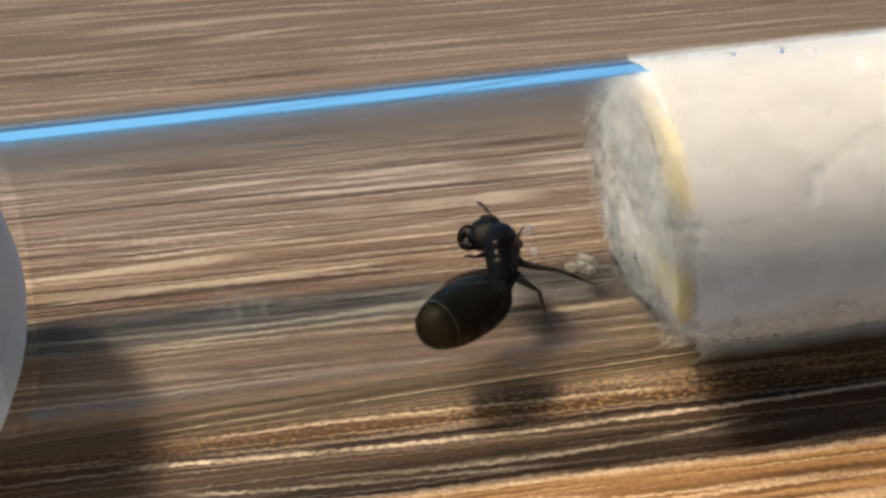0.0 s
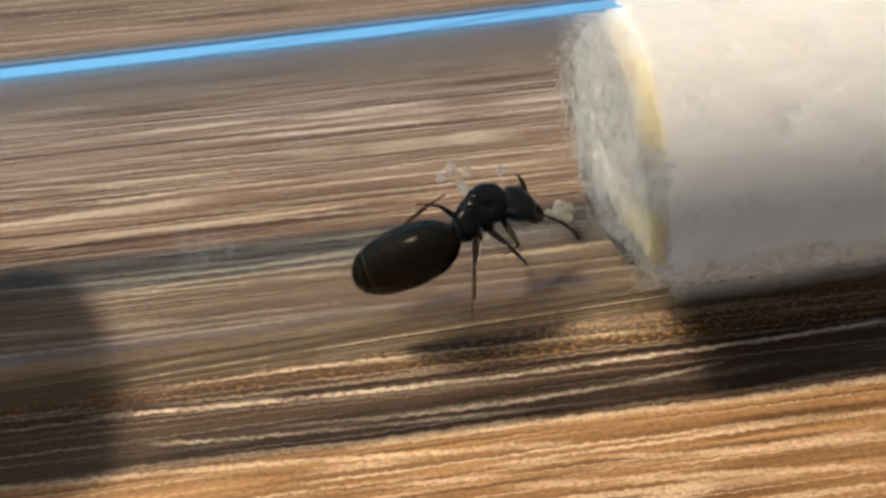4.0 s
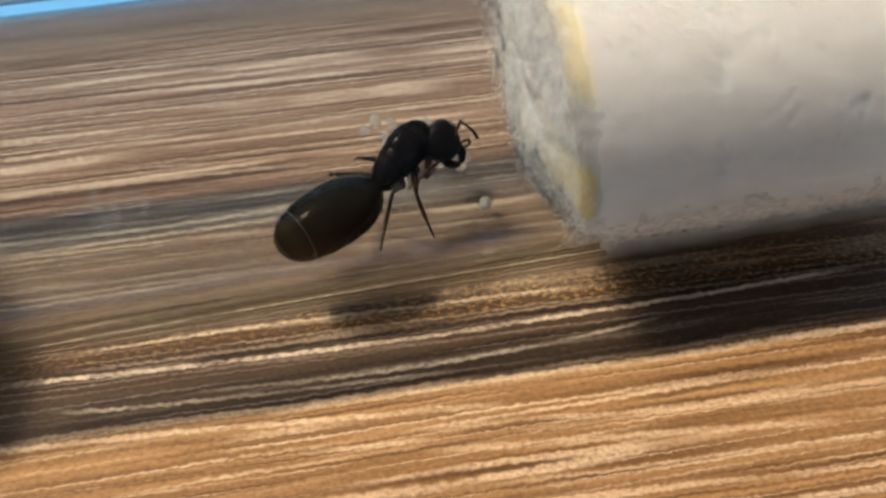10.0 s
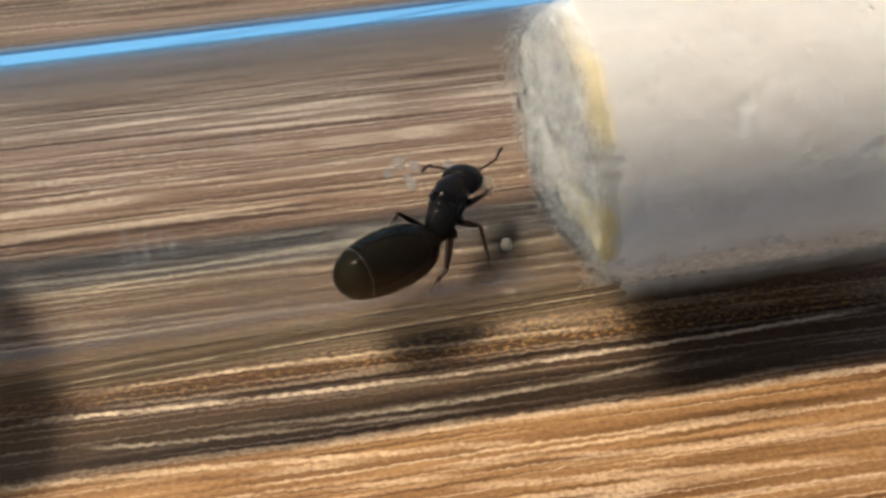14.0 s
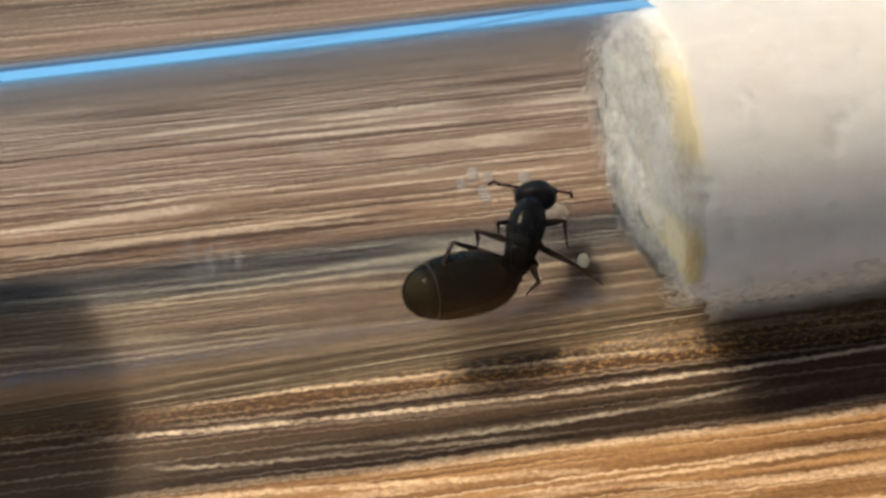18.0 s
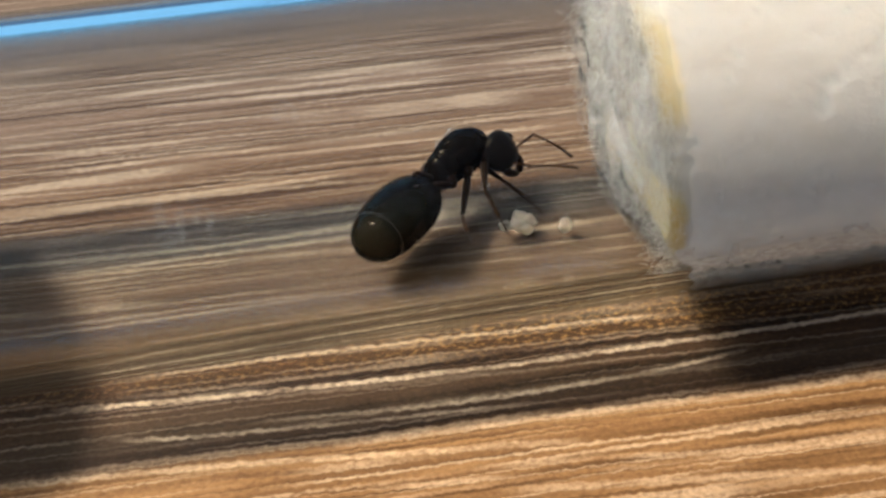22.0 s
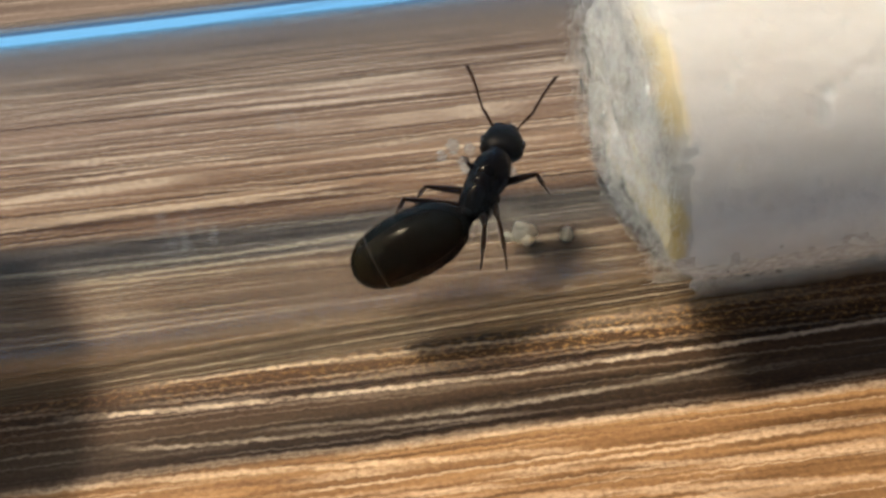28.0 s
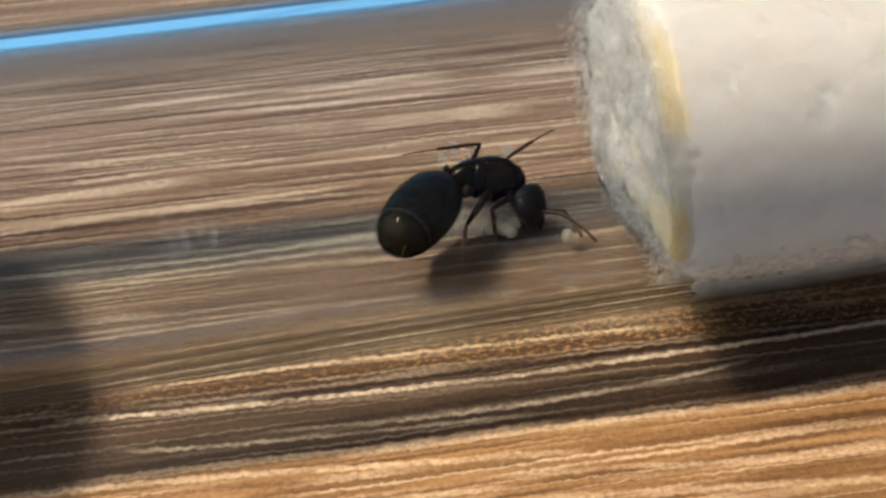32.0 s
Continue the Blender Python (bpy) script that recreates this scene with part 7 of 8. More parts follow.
    walk(PARTS["femur_R2"], [
        (0, at(-0.1, -0.45, -0.72, 0.0, 12.8, -110.2)),
        (1, at(-0.1, -0.45, -0.72, 0.0, 14.2, -119.6)),
        (2, at(-0.1, -0.45, -0.72, 0.0, 0.6, -130.6)),
        (2.5, at(-0.1, -0.45, -0.72, 2.3, -4.1, -143.0)),
        (3, at(-0.1, -0.45, -0.72, 0.0, 0.7, -113.9)),
        (3.5, at(-0.1, -0.45, -0.72, 1.3, -3.0, -116.1)),
        (5.5, at(-0.1, -0.45, -0.72, 1.7, 8.3, -126.9)),
        (6, at(-0.1, -0.45, -0.72, 0.0, 12.4, -104.2)),
        (6.5, at(-0.1, -0.45, -0.72, 1.4, -6.4, -118.7)),
        (7, at(-0.1, -0.45, -0.72, 0.0, 19.8, -123.4)),
        (8, at(-0.1, -0.45, -0.72, 0.0, 12.2, -138.2)),
        (8.5, at(-0.1, -0.45, -0.72, 0.6, -6.2, -101.8)),
        (9, at(-0.1, -0.45, -0.72, 0.0, 12.8, -138.4)),
        (9.5, at(-0.1, -0.45, -0.72, 0.3, -16.8, -95.2)),
        (10, at(-0.1, -0.45, -0.72, 0.0, -17.3, -129.0)),
        (10.5, at(-0.1, -0.45, -0.72, 0.6, -12.8, -102.6)),
        (11, at(-0.1, -0.45, -0.72, 0.0, -7.8, -115.5)),
        (11.5, at(-0.1, -0.45, -0.72, 0.7, -34.9, -102.7)),
        (12, at(-0.1, -0.45, -0.72, 0.0, -33.8, -134.2)),
        (12.5, at(-0.1, -0.45, -0.72, 2.1, -32.4, -130.2)),
        (13, at(-0.1, -0.45, -0.72, 0.0, -41.4, -124.2)),
        (13.5, at(-0.1, -0.45, -0.72, 2.3, -27.8, -136.7)),
        (14, at(-0.1, -0.45, -0.72, 0.0, -28.2, -119.4)),
        (14.5, at(-0.1, -0.45, -0.72, 2.1, -39.5, -125.9)),
        (16.5, at(-0.1, -0.45, -0.72, 1.9, -13.9, -129.8)),
        (17, at(-0.1, -0.45, -0.72, 0.0, 7.3, -99.9)),
        (17.5, at(-0.1, -0.45, -0.72, 1.3, -6.6, -117.6)),
        (18, at(-0.1, -0.45, -0.72, 0.0, 7.3, -106.0)),
        (18.5, at(-0.1, -0.45, -0.72, 2.6, 17.2, -150.4)),
        (19, at(-0.1, -0.45, -0.72, 0.0, 31.3, -99.6)),
        (19.5, at(-0.1, -0.45, -0.72, 1.5, -11.7, -121.3)),
        (20, at(-0.1, -0.45, -0.72, 0.0, -12.3, -126.5)),
        (20.5, at(-0.1, -0.45, -0.72, 0.5, -10.1, -99.7)),
        (21, at(-0.1, -0.45, -0.72, 0.0, 2.0, -115.0)),
        (21.5, at(-0.1, -0.45, -0.72, 1.8, 4.6, -128.4)),
        (22, at(-0.1, -0.45, -0.72, 0.0, 48.1, -178.4)),
        (22.25, at(-0.1, -0.45, -0.72, 8.3, 26.0, -139.9)),
        (22.5, at(-0.1, -0.45, -0.72, 0.9, 4.0, -108.4)),
        (22.75, at(-0.1, -0.45, -0.72, 9.8, 26.7, -143.7)),
        (23, at(-0.1, -0.45, -0.72, 0.0, 49.7, 172.4)),
        (23.5, at(-0.1, -0.45, -0.72, 2.2, 1.2, -139.4)),
        (24, at(-0.1, -0.45, -0.72, 0.0, 59.8, 170.6)),
        (24.5, at(-0.1, -0.45, -0.72, 2.8, 20.1, -157.7)),
        (25, at(-0.1, -0.45, -0.72, 0.0, 25.5, -110.0)),
        (25.5, at(-0.1, -0.45, -0.72, 1.2, 6.7, -113.8)),
        (27.5, at(-0.1, -0.45, -0.72, 2.6, -18.5, -151.4)),
        (27.8, at(-0.1, -0.45, -0.72, 2.6, -22.6, -147.8)),
        (28, at(-0.1, -0.45, -0.72, 0.0, -26.4, -152.0)),
        (28.3, at(-0.1, -0.45, -0.72, 2.2, -23.4, -136.6)),
        (28.6, at(-0.1, -0.45, -0.72, 2.6, -21.2, -148.6)),
        (28.8, at(-0.1, -0.45, -0.72, 2.0, -33.0, -126.7)),
        (29, at(-0.1, -0.45, -0.72, 0.0, -19.8, -124.3)),
        (29.5, at(-0.1, -0.45, -0.72, 0.8, 1.7, -106.7)),
        (30, at(-0.1, -0.45, -0.72, 0.0, -15.0, -178.5)),
        (30.5, at(-0.1, -0.45, -0.72, 4.4, 54.9, 156.0)),
        (30.75, at(-0.1, -0.45, -0.72, 9.0, 37.6, -163.4)),
        (31, at(-0.1, -0.45, -0.72, 0.0, 21.7, -130.6)),
        (31.5, at(-0.1, -0.45, -0.72, 1.1, 50.9, -103.0)),
        (32, at(-0.1, -0.45, -0.72, 0.0, 35.6, -129.6))])
    walk(PARTS["shin_R2"], [
        (0, at(1.75, 0, 0, 0.0, 49.7, 25.3)),
        (1, at(1.75, 0, 0, 0.0, 43.0, 38.6)),
        (2, at(1.75, 0, 0, 0.0, 48.7, 19.9)),
        (2.25, at(1.75, 0, 0, -45.1, 91.1, -37.1)),
        (2.5, at(1.75, 0, 0, -170.2, 47.4, -174.1)),
        (2.75, at(1.75, 0, 0, -11.3, 104.1, 9.8)),
        (3, at(1.75, 0, 0, 0.0, 74.1, 44.6)),
        (3.5, at(1.75, 0, 0, 110.4, 51.3, 128.1)),
        (5.5, at(1.75, 0, 0, 126.6, 54.7, 142.1)),
        (5.75, at(1.75, 0, 0, 70.4, 66.2, 123.2)),
        (6, at(1.75, 0, 0, 0.0, 62.9, 89.4)),
        (6.25, at(1.75, 0, 0, -88.5, 112.9, -35.5)),
        (6.5, at(1.75, 0, 0, 147.7, 46.3, 162.4)),
        (6.75, at(1.75, 0, 0, -99.2, 112.1, -55.4)),
        (7, at(1.75, 0, 0, 0.0, 52.6, 72.1)),
        (7.5, at(1.75, 0, 0, 0.0, 52.5, 127.9)),
        (8, at(1.75, 0, 0, 0.0, 52.5, -176.4)),
        (8.17, at(1.75, 0, 0, 119.4, 127.4, 1.3)),
        (8.33, at(1.75, 0, 0, 59.6, 128.6, 0.2)),
        (8.5, at(1.75, 0, 0, -178.5, 50.2, -178.9)),
        (8.67, at(1.75, 0, 0, 61.7, 128.4, 4.3)),
        (8.83, at(1.75, 0, 0, 122.1, 129.5, 7.8)),
        (9, at(1.75, 0, 0, 0.0, 48.0, -171.9)),
        (9.25, at(1.75, 0, 0, 60.4, 32.7, 171.9)),
        (9.5, at(1.75, 0, 0, 118.2, 35.6, 148.5)),
        (9.67, at(1.75, 0, 0, -28.2, 132.8, -61.3)),
        (9.83, at(1.75, 0, 0, 5.1, 110.7, -84.8)),
        (10, at(1.75, 0, 0, 0.0, 83.2, -142.4)),
        (10.25, at(1.75, 0, 0, 85.8, 126.7, -9.5)),
        (10.5, at(1.75, 0, 0, -128.5, 25.5, -167.3)),
        (10.67, at(1.75, 0, 0, 91.5, 153.7, -9.6)),
        (10.83, at(1.75, 0, 0, -48.4, 39.9, 152.8)),
        (11, at(1.75, 0, 0, 0.0, 59.9, 150.9)),
        (11.25, at(1.75, 0, 0, -103.3, 125.2, -19.9)),
        (11.5, at(1.75, 0, 0, 141.6, 48.4, 155.0)),
        (11.75, at(1.75, 0, 0, -101.3, 124.9, -13.8)),
        (12, at(1.75, 0, 0, 0.0, 63.9, 158.2)),
        (12.17, at(1.75, 0, 0, -125.5, 116.8, -17.7)),
        (12.33, at(1.75, 0, 0, -73.7, 118.7, -16.5)),
        (12.5, at(1.75, 0, 0, 155.1, 59.7, 161.3)),
        (12.67, at(1.75, 0, 0, -72.2, 119.1, -12.1)),
        (12.83, at(1.75, 0, 0, -122.8, 115.8, -9.5)),
        (13, at(1.75, 0, 0, 0.0, 67.1, 165.9)),
        (13.17, at(1.75, 0, 0, -118.9, 112.8, -7.2)),
        (13.33, at(1.75, 0, 0, -61.1, 115.1, -3.7)),
        (13.5, at(1.75, 0, 0, 171.5, 62.4, 173.9)),
        (13.67, at(1.75, 0, 0, 37.0, 111.3, -14.7)),
        (13.83, at(1.75, 0, 0, 99.7, 104.7, -5.1)),
        (14, at(1.75, 0, 0, 0.0, 74.5, -157.2)),
        (14.17, at(1.75, 0, 0, 98.8, 107.4, -7.1)),
        (14.33, at(1.75, 0, 0, 43.0, 115.8, -10.7)),
        (14.5, at(1.75, 0, 0, -179.6, 57.6, -179.3)),
        (15.5, at(1.75, 0, 0, 66.7, 58.1, 56.8)),
        (16.5, at(1.75, 0, 0, 51.8, 6.5, 28.6)),
        (16.75, at(1.75, 0, 0, 28.9, 36.8, 44.1)),
        (17, at(1.75, 0, 0, 0.0, 70.2, 44.0)),
        (17.5, at(1.75, 0, 0, 86.3, 72.1, 91.9)),
        (18, at(1.75, 0, 0, 0.0, 61.5, 13.2)),
        (18.5, at(1.75, 0, 0, 43.9, 46.3, 45.5)),
        (19, at(1.75, 0, 0, 0.0, 39.8, -9.1)),
        (19.25, at(1.75, 0, 0, 58.7, 72.3, 66.3)),
        (19.5, at(1.75, 0, 0, 124.0, 41.9, 148.2)),
        (19.75, at(1.75, 0, 0, 62.1, 40.9, 150.6)),
        (20, at(1.75, 0, 0, 0.0, 42.1, 152.9)),
        (20.25, at(1.75, 0, 0, 65.5, 48.0, 146.5)),
        (20.5, at(1.75, 0, 0, 140.4, 54.2, 152.8)),
        (20.67, at(1.75, 0, 0, -84.3, 130.6, -10.0)),
        (20.83, at(1.75, 0, 0, -128.9, 126.5, 7.6)),
        (21, at(1.75, 0, 0, 0.0, 64.3, -164.1)),
        (21.17, at(1.75, 0, 0, 131.2, 108.1, 24.0)),
        (21.33, at(1.75, 0, 0, 54.9, 101.9, 3.4)),
        (21.5, at(1.75, 0, 0, 150.5, 73.8, 154.5)),
        (21.75, at(1.75, 0, 0, 27.7, 38.5, 53.5)),
        (22, at(1.75, 0, 0, 0.0, -17.0, 62.5)),
        (22.25, at(1.75, 0, 0, 9.1, 23.0, 32.6)),
        (22.5, at(1.75, 0, 0, -14.0, 60.7, -14.1)),
        (22.75, at(1.75, 0, 0, 3.9, 31.6, 23.5)),
        (23, at(1.75, 0, 0, 0.0, 0.5, 46.7)),
        (23.25, at(1.75, 0, 0, 27.1, 32.5, 52.4)),
        (23.5, at(1.75, 0, 0, 76.4, 54.9, 85.9)),
        (23.75, at(1.75, 0, 0, 28.0, 25.2, 55.6)),
        (24, at(1.75, 0, 0, 0.0, -11.8, 55.0)),
        (24.25, at(1.75, 0, 0, 16.4, 20.6, 39.1)),
        (24.5, at(1.75, 0, 0, 27.5, 55.9, 29.0)),
        (25, at(1.75, 0, 0, 0.0, 29.9, 16.9)),
        (25.5, at(1.75, 0, 0, 52.4, 83.7, 54.2)),
        (27.5, at(1.75, 0, 0, 121.5, 76.9, 125.8)),
        (27.8, at(1.75, 0, 0, 174.1, 74.0, 175.4)),
        (27.9, at(1.75, 0, 0, -97.1, 101.3, -32.6)),
        (28, at(1.75, 0, 0, 0.0, 72.3, 127.9)),
        (28.15, at(1.75, 0, 0, -28.2, 82.1, 34.4)),
        (28.3, at(1.75, 0, 0, -69.3, 73.9, -71.8)),
        (28.6, at(1.75, 0, 0, 0.8, 80.7, 1.5)),
        (28.8, at(1.75, 0, 0, -150.5, 69.1, -153.9)),
        (29, at(1.75, 0, 0, 0.0, 68.2, 27.4)),
        (29.5, at(1.75, 0, 0, -179.8, 69.2, -179.6)),
        (29.75, at(1.75, 0, 0, 108.2, 108.9, 42.5)),
        (30, at(1.75, 0, 0, 0.0, 57.0, -133.4)),
        (30.17, at(1.75, 0, 0, 61.6, 66.6, -34.3)),
        (30.33, at(1.75, 0, 0, 83.1, 40.0, 27.1)),
        (30.5, at(1.75, 0, 0, 70.3, 13.0, 64.8)),
        (30.67, at(1.75, 0, 0, 40.1, 8.1, 105.7)),
        (30.83, at(1.75, 0, 0, 13.3, 23.8, 144.7)),
        (31, at(1.75, 0, 0, 0.0, 52.2, -177.1)),
        (31.17, at(1.75, 0, 0, 6.3, 27.4, 133.8)),
        (31.33, at(1.75, 0, 0, 29.1, 13.9, 88.7)),
        (31.5, at(1.75, 0, 0, 54.7, 19.9, 43.1)),
        (32, at(1.75, 0, 0, 0.0, -8.7, 21.7))])
    walk(PARTS["femur_R3"], [
        (0, at(-0.95, -0.42, -0.68, 0.0, -22.9, -141.6)),
        (0.5, at(-0.95, -0.42, -0.68, 1.4, -17.5, -117.9)),
        (1, at(-0.95, -0.42, -0.68, 0.0, -36.5, -155.8)),
        (1.5, at(-0.95, -0.42, -0.68, 1.9, -31.3, -126.3)),
        (2, at(-0.95, -0.42, -0.68, 0.0, -44.9, -162.3)),
        (3, at(-0.95, -0.42, -0.68, 0.0, -20.4, -146.1)),
        (3.5, at(-0.95, -0.42, -0.68, 2.4, -7.1, -146.9)),
        (5.5, at(-0.95, -0.42, -0.68, 2.5, -1.5, -152.4)),
        (6, at(-0.95, -0.42, -0.68, 0.0, -4.5, -162.3)),
        (6.5, at(-0.95, -0.42, -0.68, 2.4, -20.8, -142.7)),
        (7, at(-0.95, -0.42, -0.68, 0.0, 7.4, -173.5)),
        (8, at(-0.95, -0.42, -0.68, 0.0, -11.0, -144.1)),
        (9, at(-0.95, -0.42, -0.68, 0.0, -15.8, -146.6)),
        (9.5, at(-0.95, -0.42, -0.68, 1.8, -23.6, -127.0)),
        (10, at(-0.95, -0.42, -0.68, 0.0, -45.8, -126.7)),
        (10.5, at(-0.95, -0.42, -0.68, 2.3, -3.4, -144.2)),
        (11, at(-0.95, -0.42, -0.68, 0.0, -5.6, -144.5)),
        (11.5, at(-0.95, -0.42, -0.68, 2.7, -23.2, -149.6)),
        (12, at(-0.95, -0.42, -0.68, 0.0, -13.2, -164.1)),
        (13, at(-0.95, -0.42, -0.68, 0.0, -26.4, -157.3)),
        (14, at(-0.95, -0.42, -0.68, 0.0, -12.6, -163.8)),
        (17, at(-0.95, -0.42, -0.68, 0.0, -40.0, -159.6)),
        (18, at(-0.95, -0.42, -0.68, 0.0, -50.3, -143.0)),
        (19, at(-0.95, -0.42, -0.68, 0.0, -33.0, -137.3)),
        (20, at(-0.95, -0.42, -0.68, 0.0, -24.5, -157.8)),
        (21, at(-0.95, -0.42, -0.68, 0.0, -42.1, -133.0)),
        (22, at(-0.95, -0.42, -0.68, 0.0, -31.5, -150.0)),
        (24, at(-0.95, -0.42, -0.68, 0.0, 1.4, 151.4)),
        (25, at(-0.95, -0.42, -0.68, 0.0, 28.6, -171.4)),
        (27.5, at(-0.95, -0.42, -0.68, 2.8, -25.1, -155.0)),
        (28, at(-0.95, -0.42, -0.68, 0.0, -42.3, -159.5)),
        (28.6, at(-0.95, -0.42, -0.68, 3.4, -43.3, -152.7)),
        (29, at(-0.95, -0.42, -0.68, 0.0, -48.8, -116.4)),
        (29.5, at(-0.95, -0.42, -0.68, 9.0, -22.7, -155.1)),
        (30, at(-0.95, -0.42, -0.68, 0.0, 2.9, 173.2)),
        (30.5, at(-0.95, -0.42, -0.68, 2.9, 30.3, 151.1)),
        (31, at(-0.95, -0.42, -0.68, 0.0, 26.1, -159.8)),
        (31.5, at(-0.95, -0.42, -0.68, 1.2, 33.7, -108.9)),
        (32, at(-0.95, -0.42, -0.68, 0.0, 26.6, -154.9))])
    walk(PARTS["shin_R3"], [
        (0, at(2.45, 0, 0, 0.0, 51.8, -167.9)),
        (0.17, at(2.45, 0, 0, 5.4, 17.9, -114.6)),
        (0.33, at(2.45, 0, 0, -17.9, -7.3, -66.7)),
        (0.5, at(2.45, 0, 0, -52.1, -4.9, -12.8)),
        (0.67, at(2.45, 0, 0, -65.5, 23.8, 35.6)),
        (0.83, at(2.45, 0, 0, -45.2, 51.2, 99.1)),
        (1, at(2.45, 0, 0, 0.0, 42.5, -176.3)),
        (1.17, at(2.45, 0, 0, 15.0, 34.3, -109.6)),
        (1.33, at(2.45, 0, 0, 13.1, 20.0, -53.1)),
        (1.5, at(2.45, 0, 0, -0.0, 13.2, 0.4)),
        (1.67, at(2.45, 0, 0, 15.0, 21.3, -50.3)),
        (1.83, at(2.45, 0, 0, 17.7, 37.6, -104.2)),
        (2, at(2.45, 0, 0, 0.0, 47.7, -171.5)),
        (3, at(2.45, 0, 0, 0.0, 48.6, -126.4)),
        (3.25, at(2.45, 0, 0, 35.5, 27.4, -48.2)),
        (3.5, at(2.45, 0, 0, 28.0, -6.5, 6.0)),
        (4.5, at(2.45, 0, 0, -1.8, 53.4, -24.2)),
        (5.5, at(2.45, 0, 0, -109.6, 43.8, -132.4)),
        (5.75, at(2.45, 0, 0, -57.1, 48.5, -132.2)),
        (6, at(2.45, 0, 0, 0.0, 51.2, -126.1)),
        (6.25, at(2.45, 0, 0, 14.9, 24.6, -56.4)),
        (6.5, at(2.45, 0, 0, -3.5, 1.8, -0.4)),
        (6.75, at(2.45, 0, 0, 12.3, 22.9, -54.3)),
        (7, at(2.45, 0, 0, 0.0, 47.0, -118.9)),
        (8, at(2.45, 0, 0, 0.0, 32.4, -156.0)),
        (9, at(2.45, 0, 0, 0.0, 50.9, -147.1)),
        (9.17, at(2.45, 0, 0, 2.0, 22.6, -100.0)),
        (9.33, at(2.45, 0, 0, -17.0, 1.0, -58.2)),
        (9.5, at(2.45, 0, 0, -45.3, -1.5, -12.3)),
        (9.75, at(2.45, 0, 0, -10.2, 5.8, -77.0)),
        (10, at(2.45, 0, 0, 0.0, 40.4, -138.8)),
        (10.25, at(2.45, 0, 0, -60.3, 40.9, -144.8)),
        (10.5, at(2.45, 0, 0, -118.8, 37.2, -148.3)),
        (10.75, at(2.45, 0, 0, -63.2, 46.5, -143.5)),
        (11, at(2.45, 0, 0, 0.0, 48.2, -129.0)),
        (11.25, at(2.45, 0, 0, 13.4, 20.9, -59.3)),
        (11.5, at(2.45, 0, 0, -6.4, -1.2, -0.8)),
        (11.75, at(2.45, 0, 0, 13.3, 18.1, -66.6)),
        (12, at(2.45, 0, 0, 0.0, 43.0, -142.2)),
        (13, at(2.45, 0, 0, 0.0, 37.7, -163.9)),
        (13.33, at(2.45, 0, 0, 25.4, 18.8, -105.1)),
        (13.67, at(2.45, 0, 0, 24.4, -10.2, -58.8)),
        (14, at(2.45, 0, 0, 0.0, -28.2, -4.1)),
        (15, at(2.45, 0, 0, 14.6, -16.0, -56.9)),
        (16, at(2.45, 0, 0, 14.0, 2.2, -104.0)),
        (17, at(2.45, 0, 0, 0.0, 13.9, -153.2)),
        (18, at(2.45, 0, 0, 0.0, 22.1, -165.7)),
        (19, at(2.45, 0, 0, 0.0, 36.4, -147.4)),
        (20, at(2.45, 0, 0, 0.0, 38.4, -142.4)),
        (21, at(2.45, 0, 0, 0.0, 22.8, -138.5)),
        (22, at(2.45, 0, 0, 0.0, 25.4, -123.6)),
        (22.67, at(2.45, 0, 0, -4.4, 27.8, -68.0)),
        (23.33, at(2.45, 0, 0, -4.7, 32.4, -10.6)),
        (24, at(2.45, 0, 0, 0.0, 35.0, 49.6)),
        (25, at(2.45, 0, 0, 0.0, 0.2, 55.6)),
        (26.25, at(2.45, 0, 0, 31.8, 64.6, 51.7)),
        (27.5, at(2.45, 0, 0, -162.0, 46.5, -169.1)),
        (27.67, at(2.45, 0, 0, 74.9, 139.9, 10.9)),
        (27.83, at(2.45, 0, 0, -52.3, 36.4, -175.8)),
        (28, at(2.45, 0, 0, 0.0, 38.4, 176.6)),
        (28.2, at(2.45, 0, 0, -51.1, 34.3, -176.6)),
        (28.4, at(2.45, 0, 0, 78.5, 144.0, 11.4)),
        (28.6, at(2.45, 0, 0, -154.3, 42.2, -165.0)),
        (28.73, at(2.45, 0, 0, 80.1, 141.2, 19.3)),
        (28.87, at(2.45, 0, 0, -48.9, 34.1, -161.6)),
        (29, at(2.45, 0, 0, 0.0, 31.6, -166.4)),
        (29.5, at(2.45, 0, 0, -4.8, 40.0, -123.0)),
        (30, at(2.45, 0, 0, 0.0, 48.6, -73.5)),
        (30.25, at(2.45, 0, 0, 48.8, 49.9, 10.1)),
        (30.5, at(2.45, 0, 0, 63.8, 20.9, 64.7)),
        (30.67, at(2.45, 0, 0, 89.3, 38.7, 32.4)),
        (30.83, at(2.45, 0, 0, 104.2, 65.7, -0.8)),
        (31, at(2.45, 0, 0, 0.0, 80.2, -148.3)),
        (31.17, at(2.45, 0, 0, 68.2, 103.0, -30.2)),
        (31.33, at(2.45, 0, 0, 19.7, 115.0, -27.9)),
        (31.5, at(2.45, 0, 0, 164.3, 56.5, 169.7)),
        (31.75, at(2.45, 0, 0, 27.2, 53.1, 46.5)),
        (32, at(2.45, 0, 0, 0.0, -7.5, 39.6))])
    walk(PARTS["single_egg"], [
        (0, at(-2.60, 2.30, 1.70)),
        (3.5, at(-2.65, 2.25, 1.70)),
        (6, at(-2.00, 1.35, 1.70)),
        (7, at(-1.90, 2.10, 2.05)),
        (8, at(-2.40, 0.45, 1.75)),
        (9, at(-3.00, -0.40, 1.60)),
        (9.8, at(-3.18, 0.09, 1.06)),
        (32, at(-3.18, 0.09, 1.06))])
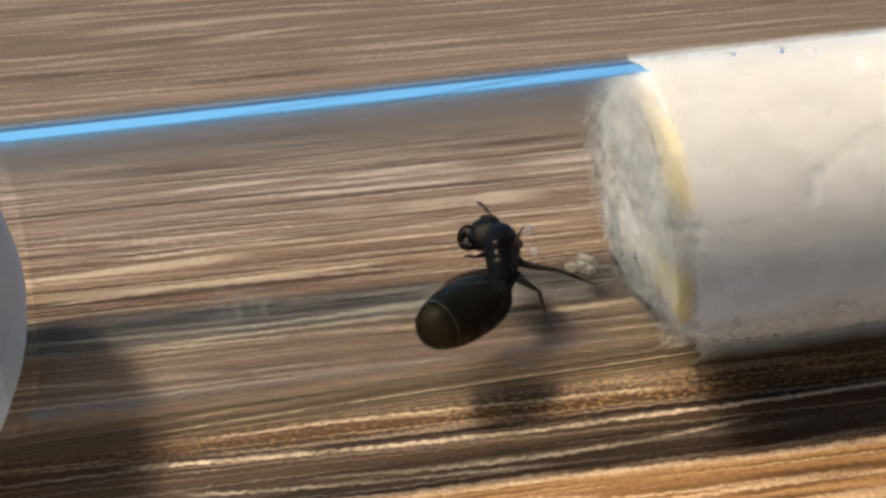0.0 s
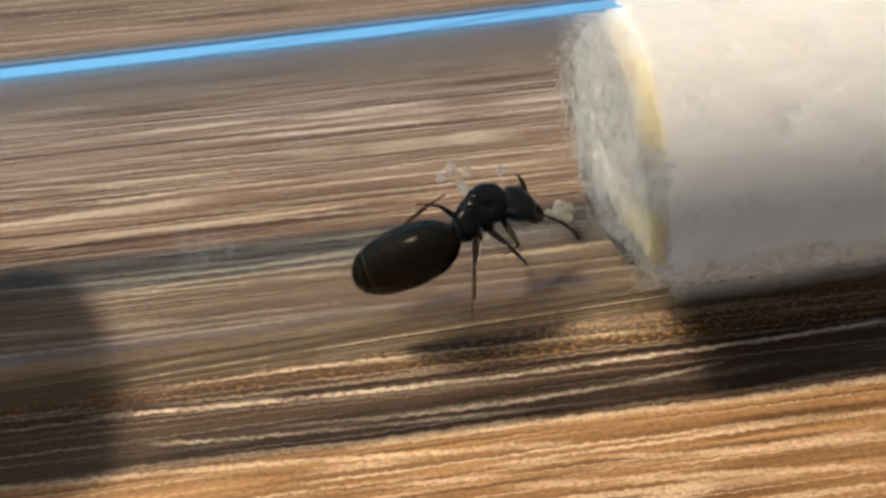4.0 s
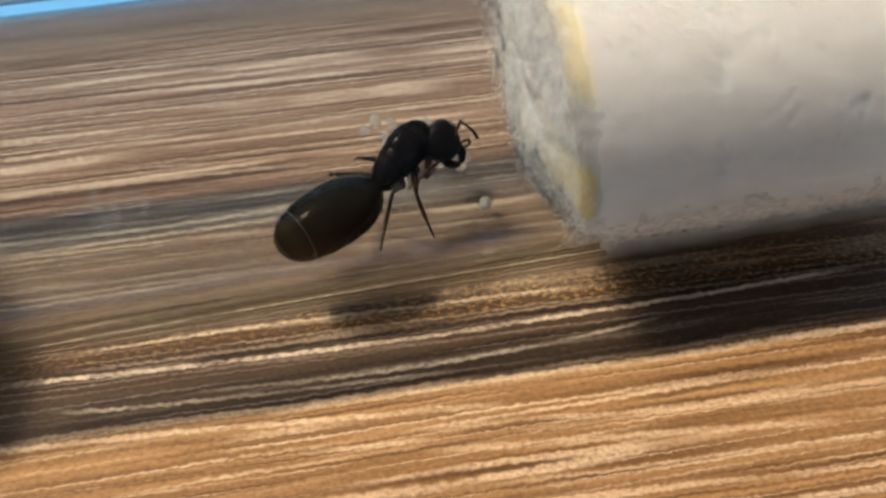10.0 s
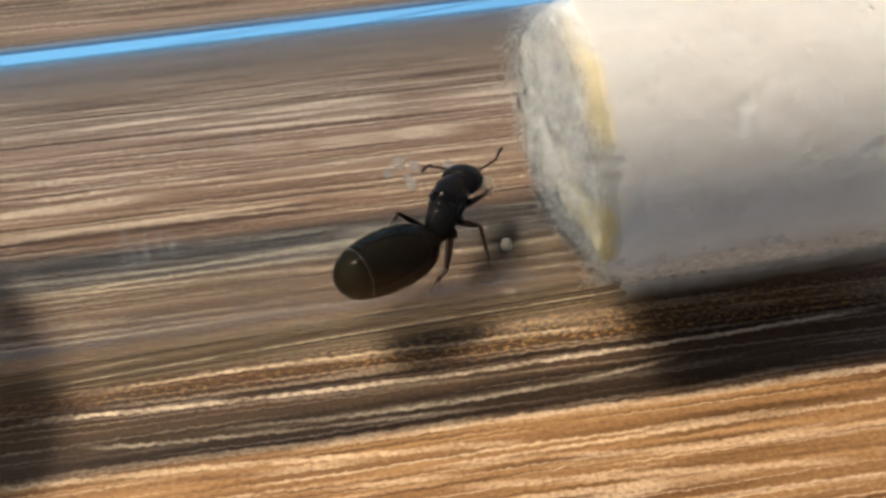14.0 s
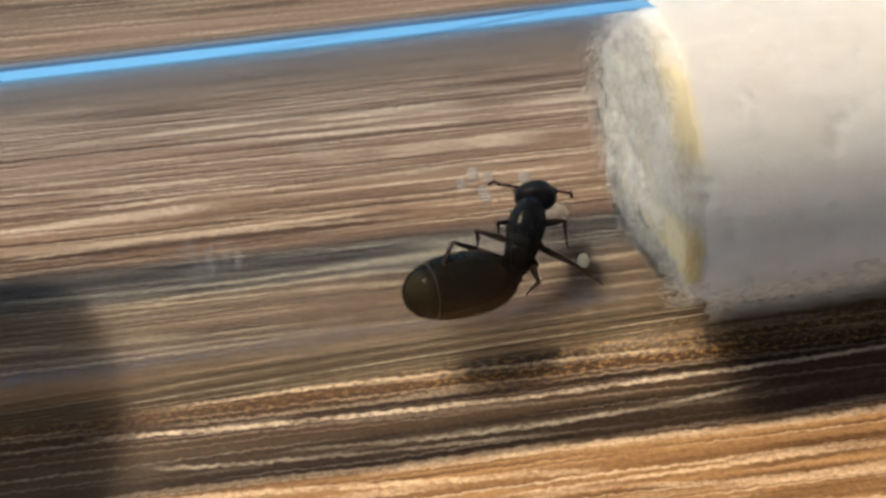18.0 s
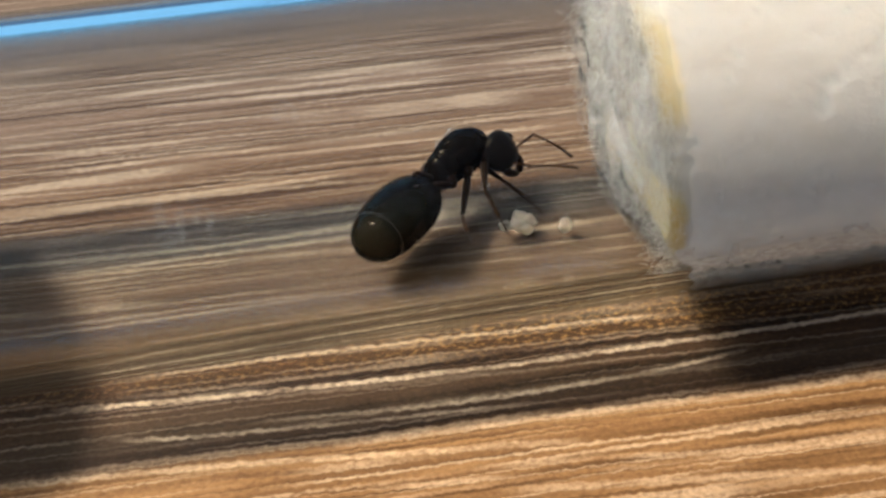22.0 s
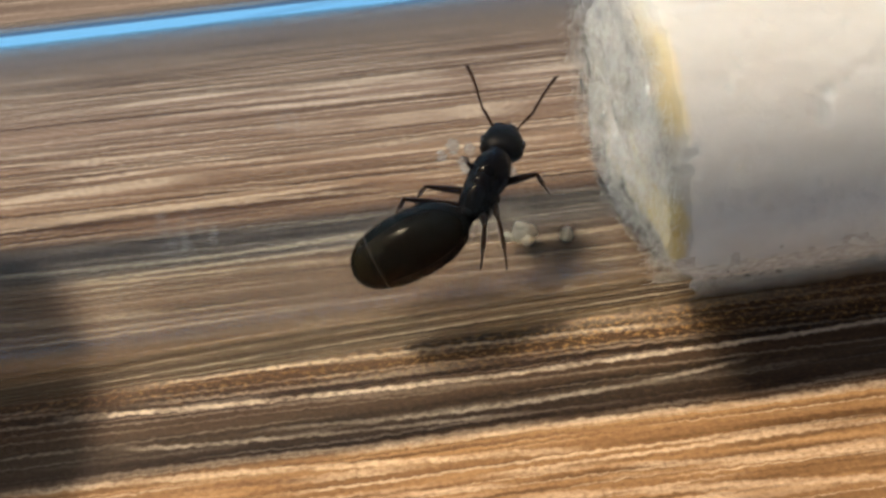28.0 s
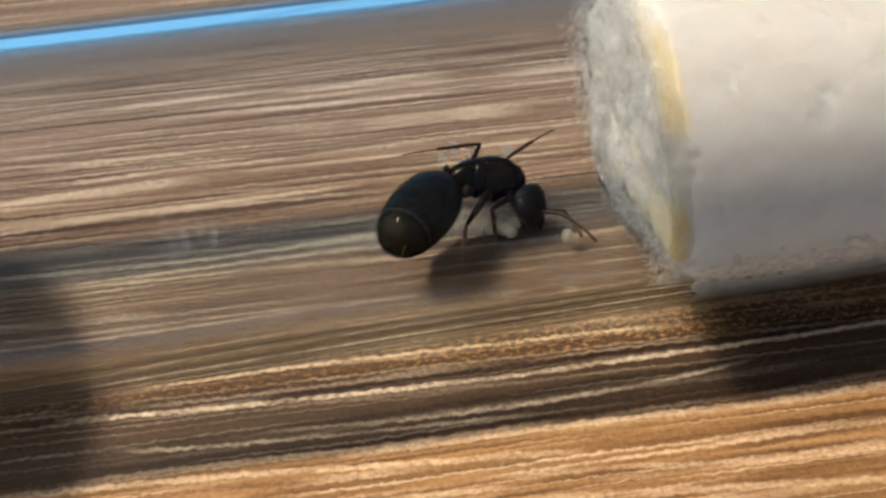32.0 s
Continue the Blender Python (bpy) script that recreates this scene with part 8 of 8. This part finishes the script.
    walk(PARTS["egg_pile"], [
        (0, at(-2.70, 2.12, 1.64)),
        (1, at(-2.68, 2.12, 1.64)),
        (2, at(-2.63, 2.13, 1.65)),
        (3, at(-2.74, 2.07, 1.62)),
        (6, at(-2.08, 1.19, 1.64)),
        (7, at(-1.95, 2.02, 2.03)),
        (8, at(-2.42, 0.34, 1.71)),
        (9, at(-3.03, -0.58, 1.73)),
        (10, at(-4.23, 1.77, 2.25)),
        (11, at(-3.85, -0.22, 1.91)),
        (12, at(-3.26, 2.18, 2.23)),
        (13, at(-3.99, 2.15, 2.21)),
        (14, at(-3.89, 2.55, 2.43)),
        (17, at(-4.04, 1.03, 1.81)),
        (18, at(-4.13, 1.99, 2.13)),
        (19, at(-3.09, 2.41, 2.12)),
        (20, at(-3.26, -0.36, 1.31)),
        (21, at(-5.37, 0.71, 1.25)),
        (22, at(-5.01, 0.38, 1.11)),
        (23, at(-4.56, 0.20, 1.10)),
        (24, at(-4.91, 0.29, 1.11)),
        (25, at(-4.96, 0.65, 1.14)),
        (27.5, at(-4.98, 0.55, 1.13)),
        (28, at(-5.04, 0.30, 1.11)),
        (29, at(-5.07, 0.45, 1.12)),
        (29.5, at(-5.17, 0.46, 1.12)),
        (30, at(-5.31, 0.31, 1.11)),
        (30.5, at(-5.75, 0.51, 1.12)),
        (31, at(-5.72, 0.98, 1.19)),
        (31.5, at(-5.77, 0.89, 1.17)),
        (32, at(-5.65, 0.92, 1.18))])


motions()
